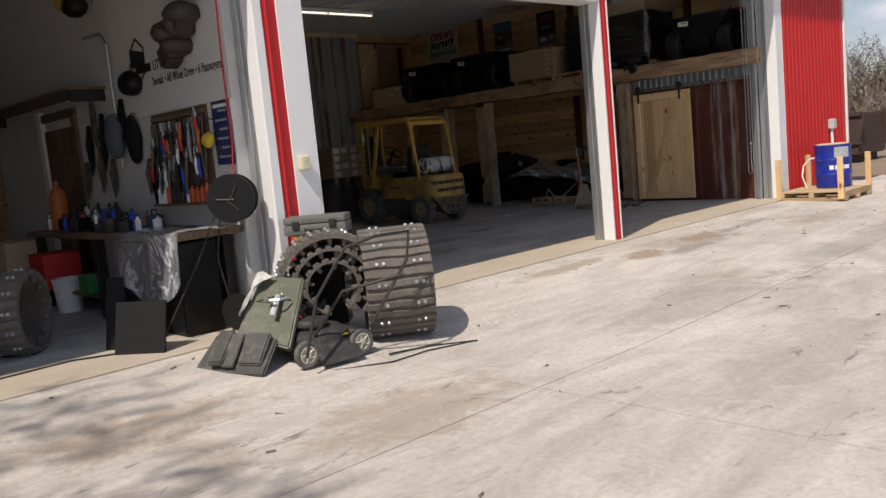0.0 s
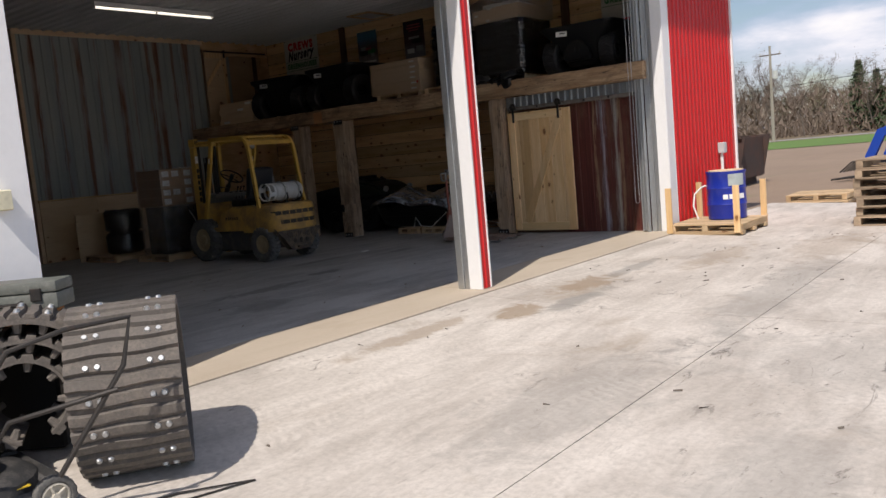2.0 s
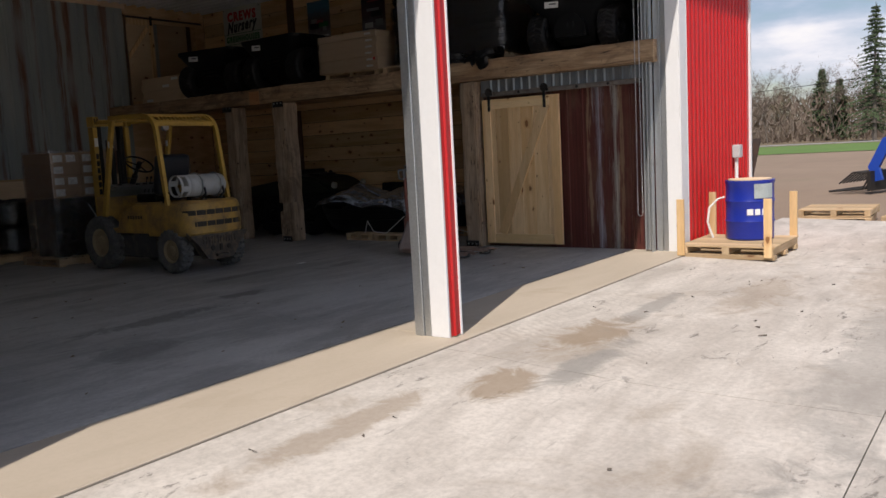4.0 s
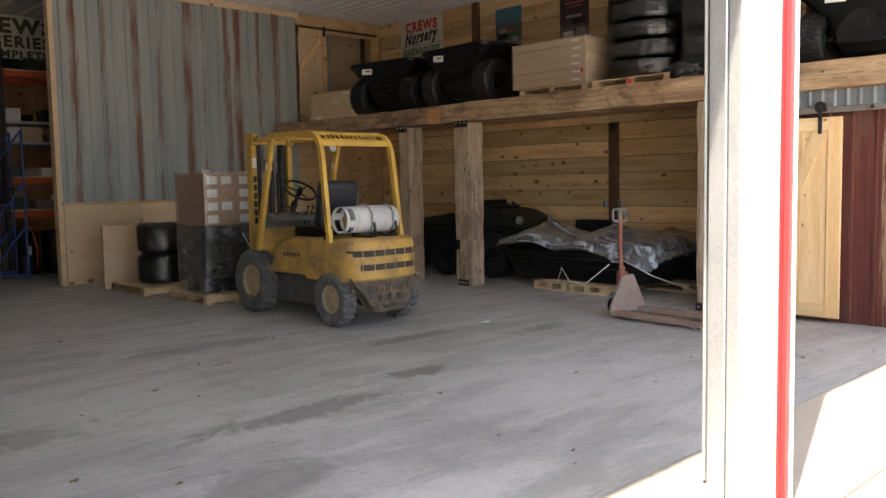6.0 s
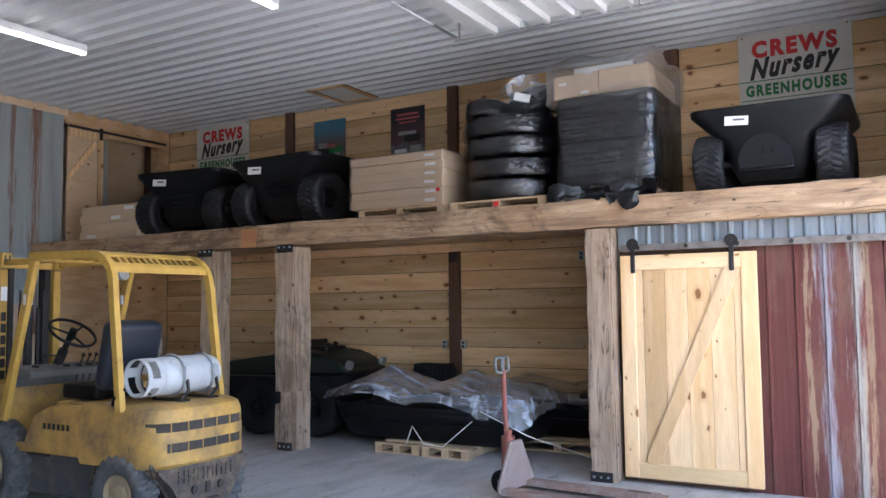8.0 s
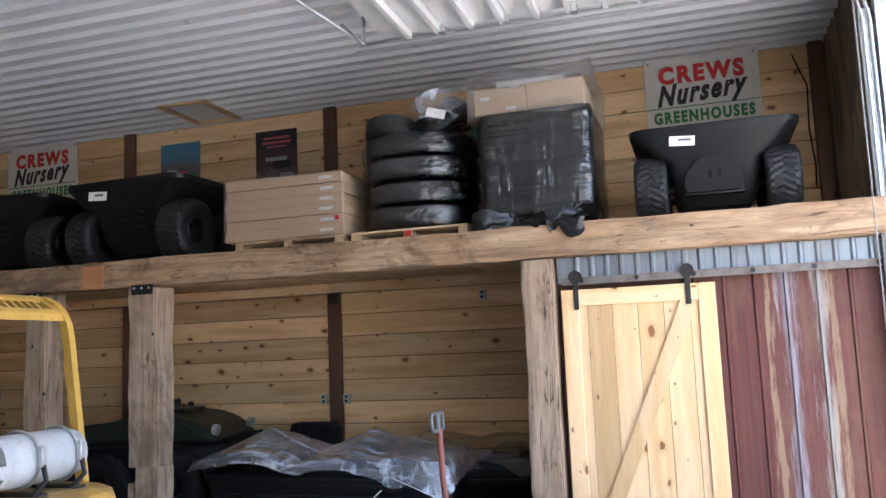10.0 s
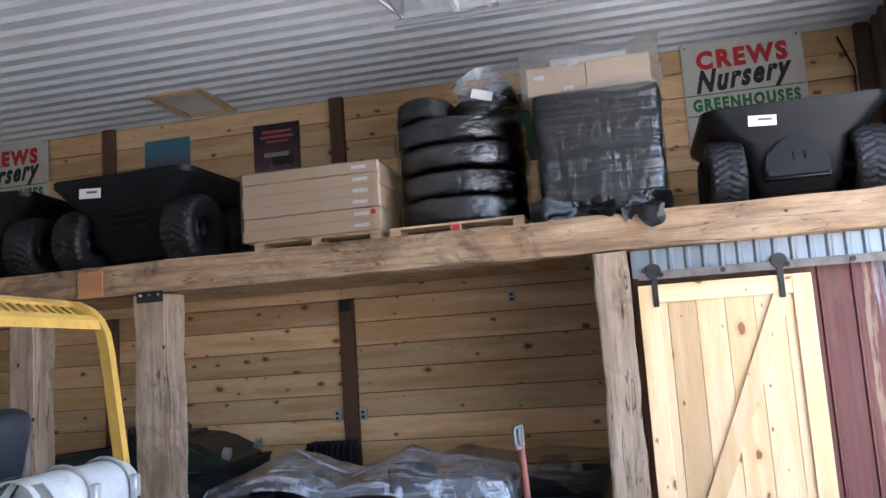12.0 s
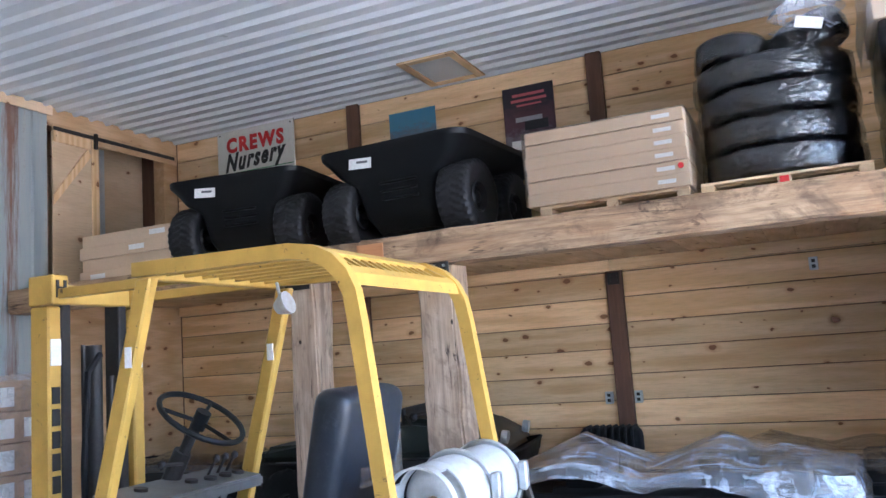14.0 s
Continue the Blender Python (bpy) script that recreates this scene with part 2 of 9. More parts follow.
def metal_sheet(name, color, rust, amount, streak=(3.5, 3.5, 0.18), rough=0.5, metal=0.3, pale=None, pale_amount=0.0, thin=26.0, pale_wide=2.6):
    """Old painted or zinc sheet with rust that runs down it."""
    k = Nodes(name)
    v = k.coords(streak)
    run = k.noise(v, 1.6, 5, 0.6, 0.4)
    fine = k.noise(k.coords((thin, thin, 0.8)), 1.0, 4, 0.7)
    spots = k.noise(k.coords(), 40, 4, 0.7)
    col = k.mix(k.ramp(fine, [(0.35, 0.0), (0.7, 1.0)]), tuple(c * 0.86 for c in color), tuple(min(1, c * 1.12) for c in color))
    if pale is not None:
        pm = k.ramp(k.noise(k.coords((pale_wide, pale_wide, 0.12), shift=(7, 3, 1)), 1.9, 5, 0.6, 0.3), [(0.62 - 0.2 * pale_amount, 0.0), (0.68 - 0.15 * pale_amount, 1.0)])
        col = k.mix(pm, col, pale)
    m = k.ramp(k.mix(0.3, run, k.mix(0.5, fine, spots)), [(0.62 - 0.24 * amount, 0.0), (0.68 - 0.2 * amount, 1.0)])
    rc = k.mix(spots, tuple(c * 0.6 for c in rust), tuple(min(1, c * 1.35) for c in rust))
    col = k.mix(k.math("MULTIPLY", m, 0.92), col, rc)
    rg = k.mix(m, (rough,) * 3, (0.85,) * 3)
    mt = k.mix(m, (metal,) * 3, (0.0,) * 3)
    return k.done(col, rg, k.bump(k.mix(0.5, spots, m), 0.2, 0.003), mt)


def concrete(name, a, b, stain, rough=0.8, marks=(0.05, 0.05, 0.05), mark_amount=0.3, scale=1.0, spills=(), hard=0.0, grain=0.5, scabs=0.0, tread=0.0):
    k = Nodes(name)
    v = k.coords(kind="Object")
    big = k.noise(v, 0.45 * scale, 7, 0.62, 0.6)
    mid = k.noise(k.coords((0.7, 2.4, 1.0)), 1.7 * scale, 6, 0.65, 0.5)
    fine = k.noise(v, 26, 6, 0.75)
    grit = k.noise(v, 160, 3, 0.7)
    col = k.mix(k.ramp(k.mix(0.5, big, mid), [(0.33 + hard, 0.0), (0.66 - hard, 1.0)]), a, b)
    col = k.mix(k.math("MULTIPLY", k.ramp(fine, [(0.42, 0.0), (0.75, 1.0)]), grain), col, tuple(c * 0.62 for c in a))
    col = k.mix(k.math("MULTIPLY", k.ramp(k.noise(k.coords(shift=(13, 4, 0)), 0.8 * scale, 6, 0.68, 0.8), [(0.57, 0.0), (0.74, 1.0)]), 0.75), col, stain)
    sc = k.n("TexNoise", Vector=k.coords((0.9, 7.0, 1.0), turn=(0, 0, 0.35), shift=(3, 8, 0)), Scale=1.3, Detail=7, Roughness=0.75, Distortion=1.5).outputs["Fac"]
    col = k.mix(k.math("MULTIPLY", k.ramp(sc, [(0.62, 0.0), (0.72, 1.0)]), mark_amount), col, marks)
    if tread:
        wave = k.n("TexWave", Vector=k.coords(turn=(0, 0, 0.5)), Scale=4.2, Distortion=6.0, Detail=4.0, Detail_Scale=2.5).outputs["Fac"]
        lane = k.ramp(k.noise(k.coords((0.35, 1.5, 1.0), turn=(0, 0, 0.6), shift=(2, 5, 0)), 1.1, 6, 0.7, 0.8), [(0.53, 0.0), (0.68, 1.0)])
        col = k.mix(k.math("MULTIPLY", k.math("MULTIPLY", k.ramp(wave, [(0.35, 0.0), (0.75, 1.0)]), lane), tread), col, tuple(min(1.0, c * 1.12) for c in b))
        lane2 = k.ramp(k.noise(k.coords((0.5, 2.2, 1.0), turn=(0, 0, -0.35), shift=(9, 1, 0)), 0.9, 6, 0.7, 1.0), [(0.54, 0.0), (0.66, 1.0)])
        col = k.mix(k.math("MULTIPLY", lane2, tread * 0.8), col, tuple(c * 0.78 for c in a))
    if scabs:
        near = k.ramp(k.noise(k.coords(shift=(5, 2, 0)), 0.55, 4, 0.6), [(0.42, 0.0), (0.58, 1.0)])
        chips = k.ramp(k.noise(k.coords((0.55, 1.6, 1.0), turn=(0, 0, 0.1)), 3.6, 8, 0.78, 0.8), [(0.585, 0.0), (0.63, 1.0)])
        col = k.mix(k.math("MULTIPLY", k.math("MULTIPLY", chips, near), scabs), col, tuple(c * 0.4 for c in a))
    ragged = k.noise(v, 2.6, 7, 0.7, 1.2)
    for x, y, rx, ry, tone, power in spills:
        d = k.n("VectorMath", Vector=k.coords((1 / rx, 1 / ry, 0), shift=(-x / rx, -y / ry, 0)))
        d.operation = "LENGTH"
        q = k.math("ADD", d.outputs["Value"], k.math("MULTIPLY", k.math("SUBTRACT", ragged, 0.5), 2.6))
        col = k.mix(k.math("MULTIPLY", k.ramp(q, [(0.55, 1.0), (1.0, 0.0)]), power), col, tone)
    return k.done(col, k.n("MapRange", Value=mid, To_Min=rough - 0.12, To_Max=rough + 0.12).outputs[0], k.bump(k.mix(0.4, fine, grit), 0.25, 0.004))


def film_wrap(name, tint=(0.8, 0.82, 0.85), cover=0.06, stretch=(1.0, 1.0, 2.2), scale=3.0, bump=0.6, shine=2.4, warp=2.2, pleat=0.0):
    """Thin clear wrap: mostly lets light through, with glossy folds and a thin milky veil."""
    k = Nodes(name)
    v = k.coords(stretch, turn=(0.35, 0.2, 0))
    folds = k.noise(v, scale, 5, 0.6, warp)
    fine = k.noise(k.coords(stretch), scale * 6, 3, 0.6, 1.0)
    h = k.mix(0.25, folds, fine)
    if pleat:
        line = k.ramp(k.math("ABSOLUTE", k.math("SUBTRACT", k.noise(v, scale * 2.2, 4, 0.6, warp * 0.6), 0.5)), [(0.0, 1.0), (0.07, 0.0)])
        h = k.mix(pleat, h, line)
    nrm = k.bump(h, bump, 0.05)
    gloss = k.n("BsdfGlossy", Color=(0.95, 0.97, 1.0), Roughness=0.1, Normal=nrm)
    haze = k.n("BsdfDiffuse", Color=tint, Normal=nrm)
    clear = k.n("BsdfTransparent", Color=(0.95, 0.955, 0.96))
    fres = k.n("Fresnel", IOR=1.45, Normal=nrm).outputs[0]
    ridge = k.math("ABSOLUTE", k.math("SUBTRACT", folds, 0.5))
    crease = k.ramp(ridge, [(0.0, min(1.0, cover * 8.0)), (0.035, cover), (0.2, cover * 0.5)])
    m1 = k.n("MixShader", Fac=crease)
    k.t.links.new(clear.outputs[0], m1.inputs[1])
    k.t.links.new(haze.outputs[0], m1.inputs[2])
    m2 = k.n("MixShader", Fac=k.math("MINIMUM", k.math("MULTIPLY", fres, shine), 0.65))
    k.t.links.new(m1.outputs[0], m2.inputs[1])
    k.t.links.new(gloss.outputs[0], m2.inputs[2])
    k.t.links.new(m2.outputs[0], k.out.inputs["Surface"])
    return k.mat


def pulled_film(name):
    """Clear dust sheet pulled tight between high points: fine pale streaks along the pull, soft veil, gloss."""
    k = Nodes(name)
    v = k.coords((7.0, 0.7, 2.0), turn=(0, 0, 0.12))
    streak = k.noise(v, 2.6, 6, 0.7, 0.35)
    cross = k.noise(k.coords((1.2, 4.5, 1.5), turn=(0, 0, -0.5)), 2.0, 5, 0.65, 0.4)
    cloud = k.noise(k.coords(), 1.6, 3, 0.5)
    nrm = k.bump(k.mix(0.4, streak, cross), 0.55, 0.04)
    gloss = k.n("BsdfGlossy", Color=(0.92, 0.96, 1.0), Roughness=0.16, Normal=nrm)
    haze = k.n("BsdfDiffuse", Color=(0.74, 0.8, 0.9), Normal=nrm)
    clear = k.n("BsdfTransparent", Color=(0.94, 0.95, 0.96))
    lines = k.math("ADD", k.math("MULTIPLY", k.ramp(streak, [(0.47, 0.0), (0.66, 1.0)]), 0.85), k.math("MULTIPLY", k.ramp(cross, [(0.54, 0.0), (0.7, 1.0)]), 0.5))
    veil = k.math("ADD", k.math("MULTIPLY", lines, k.ramp(cloud, [(0.35, 0.5), (0.6, 1.0)])), 0.12)
    m1 = k.n("MixShader", Fac=veil)
    k.t.links.new(clear.outputs[0], m1.inputs[1])
    k.t.links.new(haze.outputs[0], m1.inputs[2])
    m2 = k.n("MixShader", Fac=k.math("MINIMUM", k.math("MULTIPLY", k.n("Fresnel", IOR=1.45, Normal=nrm).outputs[0], 2.4), 0.6))
    k.t.links.new(m1.outputs[0], m2.inputs[1])
    k.t.links.new(gloss.outputs[0], m2.inputs[2])
    k.t.links.new(m2.outputs[0], k.out.inputs["Surface"])
    return k.mat


def glow(name, color, strength):
    k = Nodes(name)
    k.put(k.b.inputs["Emission Color"], color)
    k.b.inputs["Emission Strength"].default_value = strength
    return k.done(color, 0.4)


def chipped(name, color, bare):
    """Old enamel: rubbed through to dark metal in small chips and longer scrapes."""
    k = Nodes(name)
    v = k.coords()
    cloud = k.noise(v, 5, 5, 0.6)
    chips = k.ramp(k.noise(v, 22, 6, 0.75, 0.6), [(0.64, 0.0), (0.67, 1.0)])
    scrape = k.ramp(k.noise(k.coords((14, 2.2, 14)), 1.6, 5, 0.7), [(0.66, 0.0), (0.7, 1.0)])
    col = k.mix(k.ramp(cloud, [(0.35, 0.0), (0.68, 1.0)]), tuple(c * 0.84 for c in color), tuple(min(1, c * 1.1) for c in color))
    worn_away = k.math("MINIMUM", 1.0, k.math("ADD", k.math("MULTIPLY", chips, 0.85), k.math("MULTIPLY", scrape, 0.7)))
    col = k.mix(worn_away, col, bare)
    return k.done(col, k.n("MapRange", Value=cloud, To_Min=0.35, To_Max=0.55).outputs[0], k.bump(worn_away, 0.15, 0.002))


BROWN, GREYISH = (0.27, 0.2, 0.13), (0.24, 0.23, 0.21)
SPILLS = [(9.55, 5.3, 0.62, 0.28, BROWN, 0.75), (8.15, 5.25, 0.4, 0.22, BROWN, 0.75), (8.85, 5.0, 0.75, 0.16, GREYISH, 0.7), (10.6, 5.25, 0.8, 0.12, GREYISH, 0.6), (7.1, 5.55, 0.9, 0.14, BROWN, 0.5), (11.6, 4.6, 1.2, 0.3, BROWN, 0.4), (6.2, 3.6, 1.2, 0.5, GREYISH, 0.35), (3.1, 3.6, 0.9, 0.5, BROWN, 0.45), (5.2, 2.2, 1.4, 0.4, GREYISH, 0.35), (9.6, 3.4, 2.2, 0.35, GREYISH, 0.4), (12.6, 3.6, 1.4, 0.5, BROWN, 0.35), (1.9, 4.8, 0.9, 0.35, BROWN, 0.5), (7.6, 2.0, 0.8, 1.6, GREYISH, 0.3)]
SCUFF = (0.13, 0.12, 0.11)
SCUFFS = [(8.4, 9.0, 0.9, 0.18, SCUFF, 0.6), (9.6, 9.3, 0.35, 0.15, SCUFF, 0.7), (7.5, 8.1, 0.5, 0.3, SCUFF, 0.4), (10.6, 10.4, 0.7, 0.12, SCUFF, 0.5), (11.7, 9.8, 0.4, 0.2, SCUFF, 0.4), (6.6, 9.8, 1.0, 0.3, SCUFF, 0.45), (8.9, 11.5, 0.9, 0.2, SCUFF, 0.4), (7.8, 7.3, 0.8, 0.25, (0.6, 0.59, 0.57), 0.4), (9.9, 8.2, 1.2, 0.4, (0.58, 0.57, 0.55), 0.4)]
M_APRON = concrete("apron_concrete", (0.43, 0.39, 0.345), (0.63, 0.585, 0.53), (0.31, 0.255, 0.195), 0.88, (0.25, 0.22, 0.19), 0.7, hard=0.06, spills=SPILLS, scabs=0.9, tread=0.38)
M_SILL = concrete("sill_concrete", (0.43, 0.365, 0.285), (0.5, 0.43, 0.345), (0.38, 0.31, 0.23), 0.85, (0.36, 0.31, 0.24), 0.3, grain=0.15)
M_FLOOR = concrete("floor_concrete", (0.37, 0.36, 0.345), (0.53, 0.52, 0.5), (0.29, 0.255, 0.215), 0.62, (0.1, 0.1, 0.1), 0.75, hard=0.1, spills=SCUFFS, scabs=0.6, tread=0.0)
M_PINE = wood("pine_plank", (0.86, 0.61, 0.34), (0.66, 0.41, 0.185), "y", 0.55, 0.55, tint=0.22)
M_PINE_X = wood("pine_plank_x", (0.72, 0.49, 0.275), (0.57, 0.36, 0.175), "x", 0.55, 0.6, tint=0.14)
M_DOORPINE = wood("door_pine", (0.84, 0.61, 0.35), (0.7, 0.45, 0.21), "z", 0.3, 0.5, 0.8, tint=0.15)
M_DOORPINE_Y = wood("door_pine_y", (0.84, 0.63, 0.36), (0.74, 0.51, 0.25), "y", 0.3, 0.5, tint=0.1)
def hewn(name, pale, mid, dark, along):
    """Reclaimed timber: adze-hewn, weathered grey-brown in long patches, with checks, nail stains and old holes."""
    k = Nodes(name)
    r = k.n("ObjectInfo").outputs["Random"]
    shift = k.n("CombineXYZ", X=k.math("MULTIPLY", r, 31.0), Y=k.math("MULTIPLY", r, 57.0), Z=k.math("MULTIPLY", r, 83.0)).outputs[0]
    v0 = k.n("VectorMath", Vector=k.n("TexCoord").outputs["Object"])
    v0.operation = "ADD"
    k.put(v0.inputs[1], shift)
    v = v0.outputs[0]

    def run(s, across=1.0):
        return k.n("Mapping", Vector=v, Scale={"x": (s, across, across), "y": (across, s, across), "z": (across, across, s)}[along]).outputs[0]
    patch = k.noise(run(0.45), 3.0, 7, 0.66, 0.7)
    grain = k.noise(run(0.05), 62, 5, 0.7)
    streak = k.noise(run(0.07), 17, 5, 0.65, 0.3)
    col = k.mix(k.ramp(patch, [(0.36, 0.0), (0.5, 0.5), (0.64, 1.0)]), mid, pale)
    col = k.mix(k.math("MULTIPLY", k.ramp(streak, [(0.44, 0.0), (0.66, 1.0)]), 0.6), col, dark)
    col = k.mix(k.math("MULTIPLY", k.ramp(grain, [(0.45, 0.0), (0.75, 1.0)]), 0.4), col, tuple(c * 0.7 for c in dark))
    soot = k.ramp(k.noise(run(0.5), 2.1, 6, 0.7, 1.0), [(0.5, 0.0), (0.6, 1.0)])
    col = k.mix(k.math("MULTIPLY", soot, 0.62), col, tuple(c * 0.75 for c in dark))
    spots = k.ramp(k.noise(run(0.35), 11, 5, 0.7, 0.8), [(0.6, 0.0), (0.68, 1.0)])
    col = k.mix(k.math("MULTIPLY", spots, 0.7), col, tuple(c * 0.55 for c in dark))
    check = k.ramp(k.math("ABSOLUTE", k.math("SUBTRACT", k.noise(run(0.12, 2.4), 3.2, 3, 0.6, 0.4), 0.5)), [(0.0, 1.0), (0.012, 0.0)])
    check = k.math("MULTIPLY", check, k.ramp(k.noise(v, 2.2, 3, 0.5), [(0.46, 0.0), (0.56, 1.0)]))
    col = k.mix(k.math("MULTIPLY", check, 0.9), col, (0.03, 0.02, 0.015))
    holes = k.n("TexVoronoi", Vector=run(0.7), Scale=5.0)
    pick = k.math("LESS_THAN", k.n("SeparateColor", Color=holes.outputs["Color"]).outputs[0], 0.35)
    hole = k.math("MULTIPLY", pick, k.ramp(holes.outputs["Distance"], [(0.05, 1.0), (0.09, 0.0)]))
    col = k.mix(hole, col, (0.025, 0.017, 0.012))
    adze = k.noise(run(0.6), 9, 3, 0.5, 0.5)
    h = k.mix(0.4, k.mix(0.5, adze, streak), k.math("SUBTRACT", 1.0, k.math("MAXIMUM", check, hole)))
    return k.done(col, 0.85, k.bump(h, 0.6, 0.012))


M_BARNPOST = hewn("old_timber", (0.52, 0.4, 0.29), (0.4, 0.28, 0.18), (0.19, 0.13, 0.09), "z")
M_BARNBEAM = hewn("old_timber_y", (0.54, 0.38, 0.23), (0.37, 0.22, 0.115), (0.13, 0.08, 0.05), "y")
M_DARKPOST = wood("dark_post", (0.16, 0.085, 0.05), (0.1, 0.05, 0.03), "z", 0.1, 0.7)
M_PALLET = wood("pallet_wood", (0.6, 0.45, 0.28), (0.46, 0.32, 0.18), "y", 0.2, 0.8, tint=0.2)
M_PALLET_X = wood("pallet_wood_x", (0.6, 0.45, 0.28), (0.46, 0.32, 0.18), "x", 0.2, 0.8, tint=0.2)
M_PLY = wood("plywood", (0.74, 0.57, 0.38), (0.65, 0.47, 0.29), "x", 0.2, 0.6, 0.5)
M_WHITE = worn("white_trim", (0.84, 0.845, 0.85), 0.4, 0, (0.6, 0.58, 0.55), 0.06, 2, 0.008, 20.0, 0.02)
M_RED = worn("red_siding", (0.52, 0.012, 0.014), 0.38, 0, (0.36, 0.02, 0.02), 0.12, 2.5, 0.06)
M_CEIL = worn("white_liner_sheet", (0.72, 0.73, 0.74), 0.3, 0.05, (0.55, 0.55, 0.55), 0.06, 2, 0.01, 20.0, 0.02)
M_ZINC = metal_sheet("zinc_sheet", (0.3, 0.34, 0.37), (0.2, 0.09, 0.04), 0.1, metal=0.6, rough=0.45, pale=(0.25, 0.27, 0.28), pale_amount=0.4)
M_STEEL = worn("galvanised_steel", (0.55, 0.57, 0.58), 0.38, 0.85, (0.3, 0.3, 0.3), 0.2, 8, 0.08)
M_IRON = worn("dark_iron", (0.045, 0.042, 0.04), 0.55, 0.6, (0.1, 0.06, 0.04), 0.2, 12, 0.1)
M_BLACK = worn("black_plastic", (0.007, 0.0075, 0.0085), 0.42, 0, (0.016, 0.016, 0.016), 0.1, 5, 0.06, Specular_IOR_Level=0.3)
M_RUBBER = worn("black_rubber", (0.011, 0.011, 0.012), 0.7, 0, (0.028, 0.027, 0.025), 0.25, 7, 0.2, Specular_IOR_Level=0.25)
M_GREYRUBBER = worn("dusty_rubber", (0.09, 0.09, 0.088), 0.9, 0, (0.2, 0.19, 0.17), 0.5, 8, 0.3)
M_YELLOW = worn("yellow_paint", (0.53, 0.315, 0.075), 0.5, 0, (0.2, 0.13, 0.07), 0.7, 5, 0.15, 45.0, 0.2)
M_DIRTYMETAL = worn("grimy_metal", (0.075, 0.06, 0.05), 0.7, 0.1, (0.24, 0.17, 0.1), 0.55, 9, 0.4)
M_CARD = worn("cardboard", (0.64, 0.48, 0.32), 0.8, 0, (0.5, 0.36, 0.23), 0.12, 3, 0.04, 60.0, 0.05)
M_PAPER = worn("white_label", (0.82, 0.82, 0.8), 0.7, 0, (0.6, 0.6, 0.58), 0.05, 9, 0.02)
M_GREYPAINT = worn("tank_paint", (0.53, 0.545, 0.55), 0.45, 0, (0.3, 0.24, 0.17), 0.35, 8, 0.12)
M_BLUE = worn("blue_drum", (0.012, 0.03, 0.32), 0.3, 0, (0.02, 0.03, 0.12), 0.2, 5, 0.06)
M_REDPAINT = worn("faded_red_paint", (0.27, 0.075, 0.05), 0.6, 0, (0.2, 0.13, 0.1), 0.5, 8, 0.15)
M_ORANGE = worn("orange_rack_paint", (0.55, 0.1, 0.03), 0.5, 0, (0.2, 0.08, 0.05), 0.2, 6, 0.1)
M_OLIVE = worn("olive_green_plastic", (0.115, 0.125, 0.09), 0.5, 0, (0.25, 0.24, 0.2), 0.35, 6, 0.12)
M_TRACK = worn("track_rubber", (0.125, 0.112, 0.1), 0.85, 0, (0.22, 0.19, 0.16), 0.45, 9, 0.35)
M_WRAP = film_wrap("stretch_wrap", cover=0.008, stretch=(1.0, 0.5, 3.0), bump=0.3, shine=1.2, pleat=0.4)
M_WRAP_HAZY = film_wrap("hazy_wrap", (0.8, 0.81, 0.84), 0.014, (1.0, 1.0, 3.0), 3.0, 1.0)
M_WRAP_MILKY = pulled_film("pulled_clear_film")
M_WRAP_TYRE = film_wrap("tight_clear_wrap", (0.8, 0.82, 0.86), 0.003, (1.6, 1.6, 1.6), 3.4, 0.22, 0.6, 1.0)
M_SHINY = worn("black_shiny_film", (0.006, 0.006, 0.007), 0.12, 0, (0.015, 0.015, 0.015), 0.1, 9, 0.3, 16, Specular_IOR_Level=0.8)
M_BAG = worn("black_bag_film", (0.006, 0.006, 0.007), 0.3, 0, (0.012, 0.012, 0.013), 0.1, 9, 0.2, 16, Specular_IOR_Level=0.45)
M_TUBE = glow("lamp_tube", (1.0, 0.94, 0.82), 1.0)


def crinkled_black(name):
    """Black stretch film in several layers: upright folds at the corners, level strands, wet gloss."""
    k = Nodes(name)
    upright = k.noise(k.coords((5.0, 5.0, 1.1)), 1.8, 3, 0.55, 0.8)
    strands = k.noise(k.coords((1.2, 1.2, 13.0), turn=(0.06, 0.04, 0)), 2.0, 4, 0.6, 0.5)
    cross = k.noise(k.coords((3.0, 3.0, 3.0), turn=(0.5, -0.4, 0)), 2.2, 3, 0.5, 1.0)
    n1 = k.bump(k.mix(0.4, upright, cross), 1.0, 0.07)
    return k.done((0.004, 0.004, 0.005), k.ramp(cross, [(0.35, 0.1), (0.7, 0.22)]), k.bump(strands, 0.5, 0.012, n1), Specular_IOR_Level=1.0)


M_FILM = crinkled_black("black_stretch_film")
M_HUB = worn("dusty_hub", (0.36, 0.28, 0.17), 0.7, 0, (0.2, 0.16, 0.1), 0.4, 12, 0.2)
M_WRAP_STACK = film_wrap("stack_wrap", (0.75, 0.78, 0.84), 0.03, (1.6, 1.6, 1.8), 3.0, 0.4, 2.2, 1.2)
M_GUARD = chipped("guard_yellow_paint", (0.58, 0.355, 0.07), (0.07, 0.05, 0.035))
M_WEATHERED = worn("weathered_rail", (0.2, 0.18, 0.16), 0.7, 0.2, (0.1, 0.065, 0.05), 0.5, 9, 0.2)
M_DUSTYBLACK = worn("dusty_black_plastic", (0.03, 0.03, 0.03), 0.6, 0, (0.11, 0.1, 0.09), 0.45, 9, 0.15)
M_STAINED = wood("stained_board", (0.34, 0.25, 0.17), (0.17, 0.115, 0.08), "z", 0.2, 0.8, 1.6, (0.05, 0.033, 0.025), 0.7, rugged=True)
